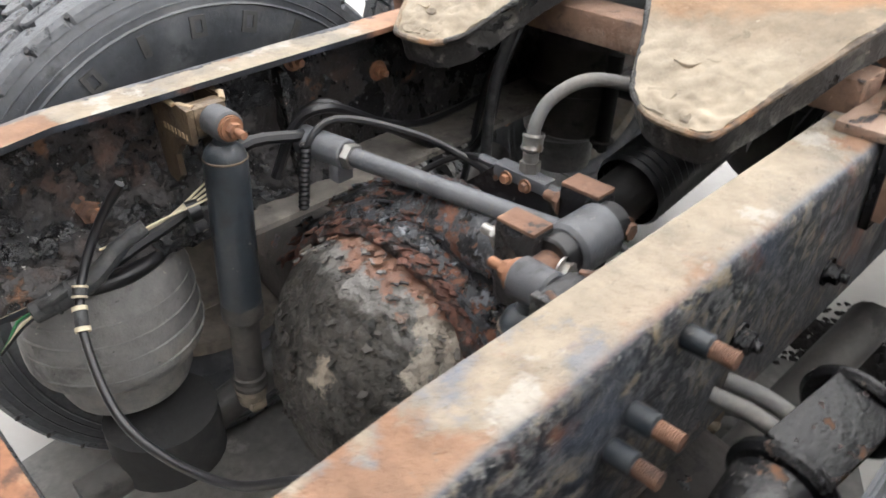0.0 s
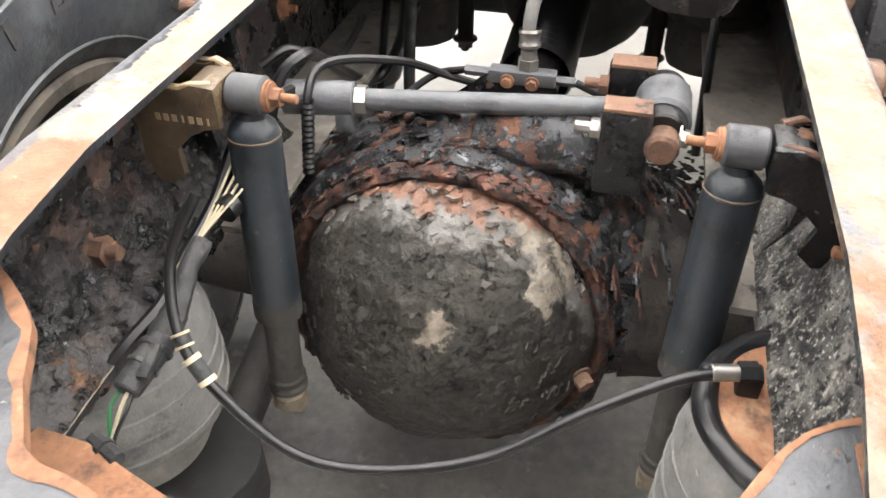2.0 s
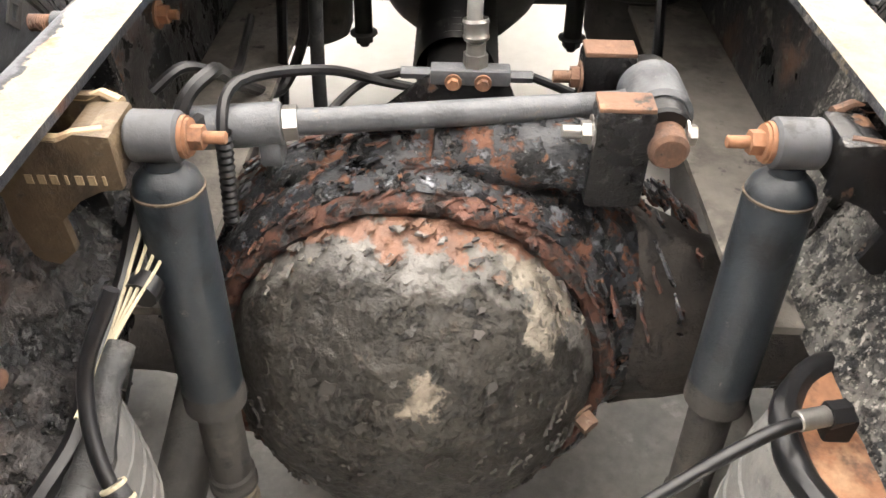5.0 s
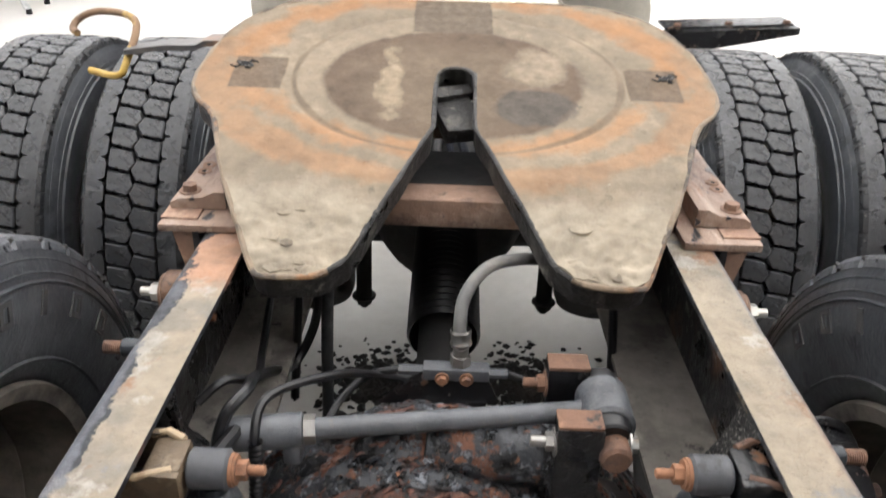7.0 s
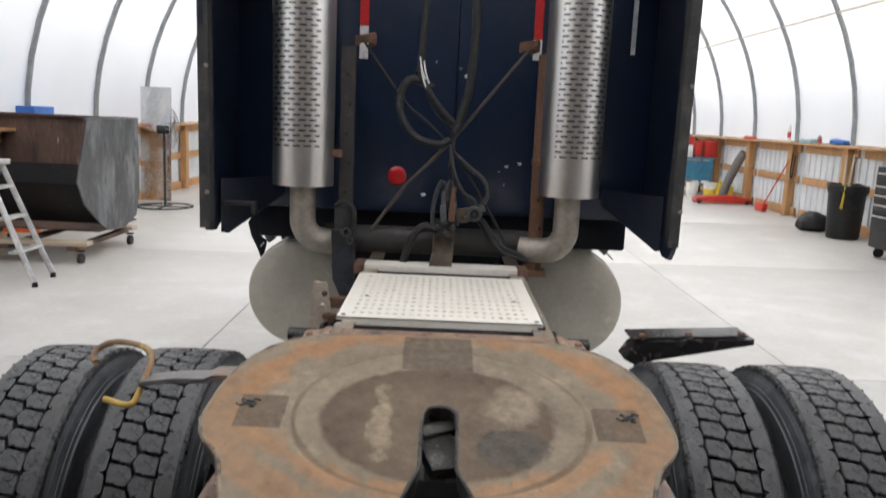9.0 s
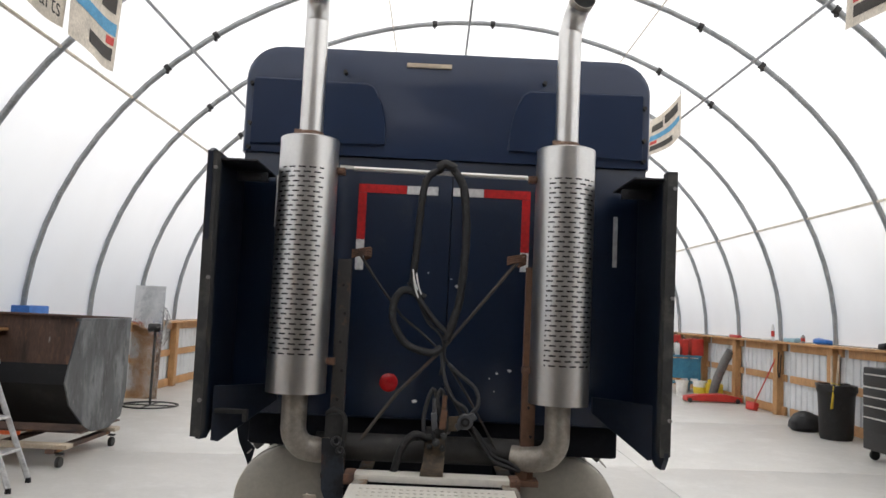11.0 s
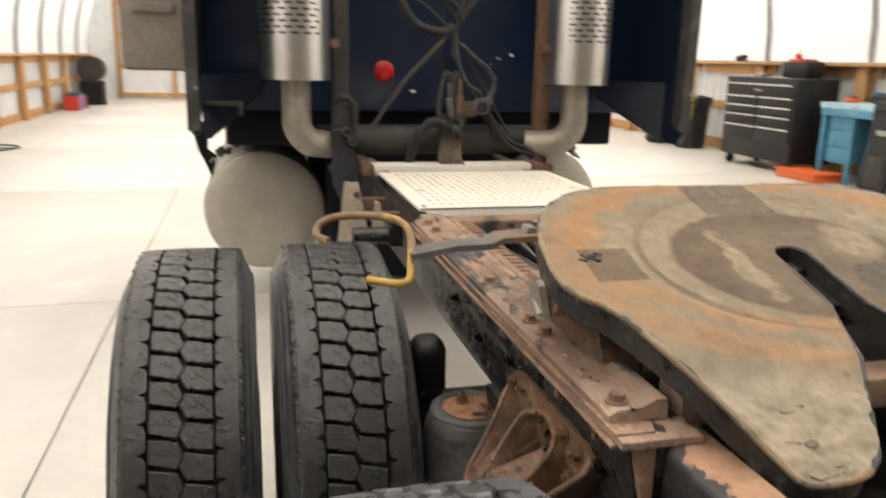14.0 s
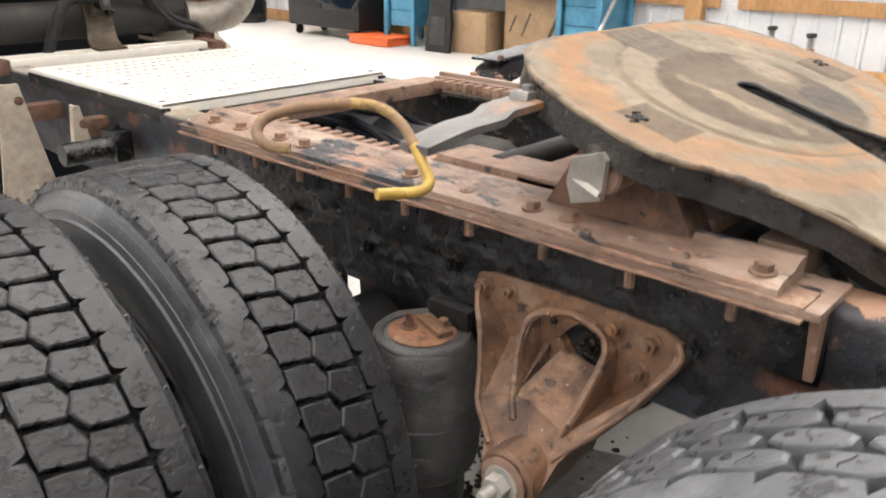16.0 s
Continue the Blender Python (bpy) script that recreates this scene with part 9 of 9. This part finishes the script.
bag = thing("tool_bag", (6.6, 8.5, zc + 1.22), "black and red tool bag with tools on the chest", "tool bag")
part("bag", Shape().box((6.62, 8.45, zc + 1.36), (0.30, 0.55, 0.27), bevel=0.06).rough(0.02, 9), m_blackp, bag)
part("flap", Shape().box((6.60, 8.45, zc + 1.50), (0.22, 0.36, 0.05), bevel=0.02), m_red, bag)
part("tools", Shape().tube([(6.35, 8.3, zc + 1.235), (6.38, 8.6, zc + 1.25), (6.34, 8.9, zc + 1.235)], 0.025, 8).box((6.36, 9.0, zc + 1.27), (0.12, 0.16, 0.09), bevel=0.02), m_steel, bag)
solid("red_tool", Shape().box((6.40, 9.08, zc + 1.26), (0.12, 0.18, 0.07), bevel=0.02), m_red, "red hand tool lying on the chest", "tool", at=(6.4, 9.08, zc + 1.22))
# workbench
wb = thing("workbench", (6.55, 5.75, fz(6.4)), "blue steel workbench with drawers and a worn pale top", "workbench")
part("top", Shape().box((6.57, 5.76, zc + 0.955), (0.78, 3.42, 0.07), bevel=0.008), m_benchtop, wb)
part("apron", Shape().box((6.20, 5.76, zc + 0.88), (0.03, 3.38, 0.10), bevel=0.003), m_bench, wb)
part("back_rail", Shape().box((6.94, 5.76, zc + 1.05), (0.02, 3.4, 0.14)), m_bench, wb)
for y in (4.10, 4.62, 6.92, 7.42):
    for x in (6.24, 6.9):
        part("leg", Shape().box((x, y, zc + 0.46), (0.06, 0.06, 0.92), bevel=0.004), m_bench, wb)
for y in (4.36, 7.16):
    d = part("drawer_unit", Shape().box((6.58, y, zc + 0.56), (0.60, 0.44, 0.62), bevel=0.005), m_bench, wb)
    for z in (0.76, 0.55, 0.34):
        part("drawer", Shape().box((6.272, y, zc + z), (0.02, 0.42, 0.19), bevel=0.006), m_bench, d)
part("brace", Shape().box((6.24, 4.05, zc + 0.50), (0.03, 0.03, 0.80), rot=(0, 40, 0)).box((6.57, 4.08, zc + 0.30), (0.66, 0.04, 0.05)), m_silver, wb, "bare steel brace")
part("shelf", Shape().box((6.57, 4.12, zc + 0.80), (0.66, 0.03, 0.06)), m_bench, wb)
cr = thing("creeper", (6.1, 6.75, fz(6.1)), "black plastic mechanic's creeper stood upright at the bench", "creeper")
cz = fz(6.1)
board = [(-0.20, 0.0), (0.20, 0.0), (0.21, 0.35), (0.165, 0.55), (0.19, 0.70), (0.21, 1.0), (0.18, 1.06), (-0.18, 1.06), (-0.21, 1.0), (-0.19, 0.70), (-0.165, 0.55), (-0.21, 0.35)]
part("board", Shape().prism(board, lambda a, b, d: V((6.04 + 0.10 * b + d, 6.32 + a, cz + b)), 0.05), m_blackp, cr)
part("headrest", Shape().box((6.12, 6.32, cz + 1.0), (0.07, 0.32, 0.10), bevel=0.02), m_dark, cr)
part("panel", Shape().box((6.065, 6.32, cz + 0.26), (0.02, 0.26, 0.34), rot=(0, 5, 0), bevel=0.008), m_dark, cr)
part("badge", Shape().box((6.098, 6.32, cz + 0.70), (0.004, 0.16, 0.06), rot=(0, 5, 0)), m_steel, cr)
tray = thing("parts_tray", (6.1, 7.4, fz(6.1)), "orange plastic parts tray on the floor", "tray")
part("tray", Shape().box((6.15, 7.45, cz + 0.05), (0.5, 0.75, 0.10), bevel=0.02), m_orange, tray)
part("rim", Shape().box((6.15, 7.45, cz + 0.108), (0.54, 0.80, 0.015), bevel=0.006), m_orange, tray)
for x, y, s_, rz, h in ((6.45, 5.98, (0.45, 0.50, 0.50), 8, 0.0), (6.62, 5.15, (0.30, 0.85, 0.74), 0, 0.0)):
    b = thing("cardboard_box", (x, y, fz(x)), "brown cardboard box under the bench", "box", "cardboard boxes")
    part("box", Shape().box((x, y, fz(x) + s_[2] / 2), s_, rot=(0, 0, rz), bevel=0.006), m_card, b)
    part("flap", Shape().box((x, y, fz(x) + s_[2] + 0.006), (s_[0] * 0.98, s_[1] * 0.5, 0.006), rot=(3, 0, rz)), m_card, b)
    if rz == 0:
        for k, (yy, w) in enumerate(((-0.30, 0.40), (0.1, 0.30), (0.30, 0.22))):
            part("print_bar", Shape().box((x - 0.1515, y + yy, fz(x) + 0.38), (0.002, 0.05 if k == 0 else 0.025, w), rot=(25, 0, 0)), m_ink, b, "dark printed bar")
# clutter on the bench
bz = zc + 0.99
clutter = (("white_bottle", 6.45, 6.55, (0.07, 0.07, 0.26), m_white, "white spray bottle"), ("yellow_case", 6.72, 6.55, (0.28, 0.5, 0.20), m_blackp, "black and yellow tool case"), ("red_cloth", 6.45, 5.75, (0.3, 0.6, 0.08), m_red, "crumpled red cloth"), ("jar", 6.5, 4.92, (0.12, 0.14, 0.20), m_white, "glass jar with dark lid"), ("dark_jacket", 6.6, 4.35, (0.5, 0.5, 0.22), m_blue_dull, "dark jacket thrown in a heap"), ("red_bottle", 6.8, 4.55, (0.10, 0.10, 0.36), m_red, "red and green bottle"), ("orange_block", 6.5, 7.3, (0.12, 0.16, 0.06), m_orange, "orange plastic block"), ("loose_tools", 6.4, 5.35, (0.14, 0.5, 0.04), m_steel, "loose hand tools"), ("blue_case", 6.8, 7.05, (0.2, 0.4, 0.1), m_dark, "dark flat case"))
for nm, x, y, s_, m_, lab in clutter:
    b = thing(nm, (x, y, bz), lab + " on the workbench", nm.split("_")[-1], "bench clutter")
    sh = Shape().box((x, y, bz + s_[2] / 2), s_, bevel=min(s_) * 0.3)
    part("body", sh.rough(0.03, 7, y) if "cloth" in nm or "jacket" in nm else sh, m_, b)
    part("top", Shape().box((x, y, bz + s_[2] + 0.008), (s_[0] * 0.5, s_[1] * 0.5, 0.02), bevel=0.005), m_yel if "yellow" in nm else m_dark, b)
# small flag on the bench corner
flag = thing("small_flag", (6.15, 4.75, bz), "small striped stick flag hanging from the bench", "flag")
part("stick", Shape().tube([(6.30, 4.28, bz + 0.0), (6.12, 4.53, bz + 0.28)], 0.008, 6), m_plank, flag)
n = 7
for k in range(n):
    a0, a1 = k / n, (k + 1) / n
    row = []
    for j in range(7):
        u = j / 6
        for a in (a0, a1):
            row.append(V((6.06 - 0.02 * math.sin(u * 7), 4.25 + 0.30 * a + 0.10 * u, bz + 0.24 - 0.42 * u + 0.10 * a)))
    part("stripe", Shape().put(row, [[2 * j, 2 * j + 1, 2 * j + 3, 2 * j + 2] for j in range(6)]), m_red if k % 2 == 0 else m_white, flag)
part("canton", Shape().put([V((6.045, 4.265, bz + 0.25)), V((6.045, 4.45, bz + 0.31)), V((6.04, 4.49, bz + 0.14)), V((6.04, 4.305, bz + 0.08))], [[0, 1, 2, 3]]), m_blue_dull, flag, "dark blue canton")
# jack stands
for x, y in ((6.75, 2.42), (6.38, 1.92)):
    st = thing("jack_stand", (x, y, fz(x)), "worn orange jack stand on four legs", "jack stand", "jack stands")
    z = fz(x)
    for dx in (-1, 1):
        for dy in (-1, 1):
            part("leg", Shape().tube([(x + dx * 0.15, y + dy * 0.15, z), (x + dx * 0.04, y + dy * 0.04, z + 0.34)], 0.022, 6, steps=1, flat=(1.3, 0.6)), m_rust_bright, st)
    part("collar", Shape().cyl((x, y, z + 0.30), (x, y, z + 0.42), 0.05, 0.042, n=14), m_rust_bright, st)
    part("post", Shape().cyl((x, y, z + 0.40), (x, y, z + 0.52), 0.026, n=12), m_steel, st)
    part("saddle", Shape().box((x, y, z + 0.54), (0.10, 0.07, 0.04), bevel=0.01), m_dark, st)
    part("lever", Shape().tube([(x, y + 0.04, z + 0.38), (x, y + 0.12, z + 0.38), (x, y + 0.16, z + 0.33)], 0.012, 6), m_rust_bright, st)
solid("battery_block", Shape().box((6.65, 3.0, fz(6.65) + 0.1), (0.3, 0.25, 0.2), bevel=0.01), m_dark, "dark battery block on the floor by the wall", "block", at=(6.65, 3.0, fz(6.65)))
# banners hung from the ridge pipes


def banner(x, y0, y1, z0, z1, label, inks):
    b = thing("banner", (x, (y0 + y1) / 2, z1), label, "banner", "hanging banners")
    n = 14

    def at(u, v):
        return V((x + 0.05 * math.sin(u * 5) * (1 - v), y0 + (y1 - y0) * u, z1 - 0.06 * math.sin(u * 3.1) - (z1 - z0) * (1 - v)))

    sh = Shape().put([at(j / n, v) for j in range(n + 1) for v in (0, 0.5, 1)], [[3 * j + k, 3 * j + k + 1, 3 * j + k + 4, 3 * j + k + 3] for j in range(n) for k in range(2)])
    part("cloth", sh, m_canvas, b)
    for u0, u1, v0, v1, m_ in inks:
        for e in (-0.004, 0.004):
            part("print", Shape().put([at(u0 + (u1 - u0) * j / 6, v) + V((e, 0, 0)) for j in range(7) for v in (v0, v1)], [[2 * j, 2 * j + 1, 2 * j + 3, 2 * j + 2] for j in range(6)]), m_, b)
    part("cord", Shape().tube([at(0.02, 1), at(0.02, 1) + V((0, 0, 0.12))], 0.006, 6, steps=1).tube([at(0.98, 1), at(0.98, 1) + V((0, 0, 0.12))], 0.006, 6, steps=1), m_dark, b)
    return b


bars = [(0.05, 0.95, 0.38, 0.52, m_inkblue), (0.1, 0.5, 0.66, 0.88, m_ink), (0.55, 0.9, 0.62, 0.80, m_ink), (0.3, 0.92, 0.10, 0.24, m_ink), (0.72, 0.93, 0.27, 0.36, m_inkred)]
BL, BR = hoop_point(0.835, 0, -0.07), hoop_point(2.17, 0, -0.07)
b1_ = banner(BL.x, 4.2, 5.75, BL.z - 1.05, BL.z - 0.12, "pale printed banner with blue band hung under the cover", [(0.05, 0.95, 0.42, 0.60, m_inkblue)])
word = bpy.data.curves.new("word", "FONT")
word.body, word.size = "& Parts", 0.26
tob = new("word", word)
tob.parent = b1_
tob.matrix_basis = Matrix.Translation((0.05, -0.25, -0.93)) @ Matrix.Rotation(radians(90), 4, "Z") @ Matrix.Rotation(radians(90), 4, "X")
word.materials.append(m_ink)
banner(BL.x + 0.02, 5.72, 6.9, BL.z - 1.12, BL.z - 0.12, "pale printed banner with script and blue band", bars)
banner(BL.x, 13.4, 16.2, BL.z - 0.95, BL.z - 0.12, "faded pale printed banner hung under the cover", bars)
banner(BR.x, 4.4, 6.3, BR.z - 1.05, BR.z - 0.12, "pale printed banner with blue lettering", bars)
banner(BR.x, 11.9, 13.9, BR.z - 0.85, BR.z - 0.12, "faded printed banner hung under the cover", bars)

# black soil fallen on the floor under the chassis
rnd = random.Random(21)
soil = Shape()
for cx, cy, sx, sy in ((-0.20, 0.58, 0.19, 0.15), (0.27, 0.60, 0.19, 0.15), (0.05, -0.72, 0.10, 0.06)):
    for k in range(520 if cy > 0 else 60):
        x, y = rnd.gauss(cx, sx * 0.55), rnd.gauss(cy, sy * 0.6)
        r = rnd.uniform(0.004, 0.016) * (1.6 if abs(x - cx) < sx * 0.6 and abs(y - cy) < sy * 0.6 else 1)
        z = fz(x)
        ring = [V((x + r * rnd.uniform(0.7, 1.3) * math.cos(t), y + r * rnd.uniform(0.7, 1.3) * math.sin(t), z + 0.001)) for t in (0, 1.26, 2.5, 3.77, 5.0)]
        soil.put(ring + [V((x, y, z + r * 0.6))], [[i, (i + 1) % 5, 5] for i in range(5)])
solid("soil_crumbs", soil, m_dirt, "black soil crumbs fallen on the concrete", "soil", kind="stuff")

# grime on the slab where the truck stands, its dark tone also painting the truck's shade
rnd = random.Random(12)
edge = []
for k in range(72):
    t = k * math.tau / 72
    q = 1 + 0.16 * noise.noise(V((math.cos(t) * 2.2, math.sin(t) * 2.2, 3))) + 0.08 * noise.noise(V((math.cos(t) * 7, math.sin(t) * 7, 8)))
    edge.append((0.95 * q * math.cos(t), -0.82 + 1.25 * q * math.sin(t)))
solid("floor_grime", Shape().prism(edge, lambda a, b, d: V((a, b, FALL * a + 0.0035 - d)), 0.003), m_oily_shade, "grey oily grime and painted shade on the concrete under the axles", "floor stain", kind="structure")
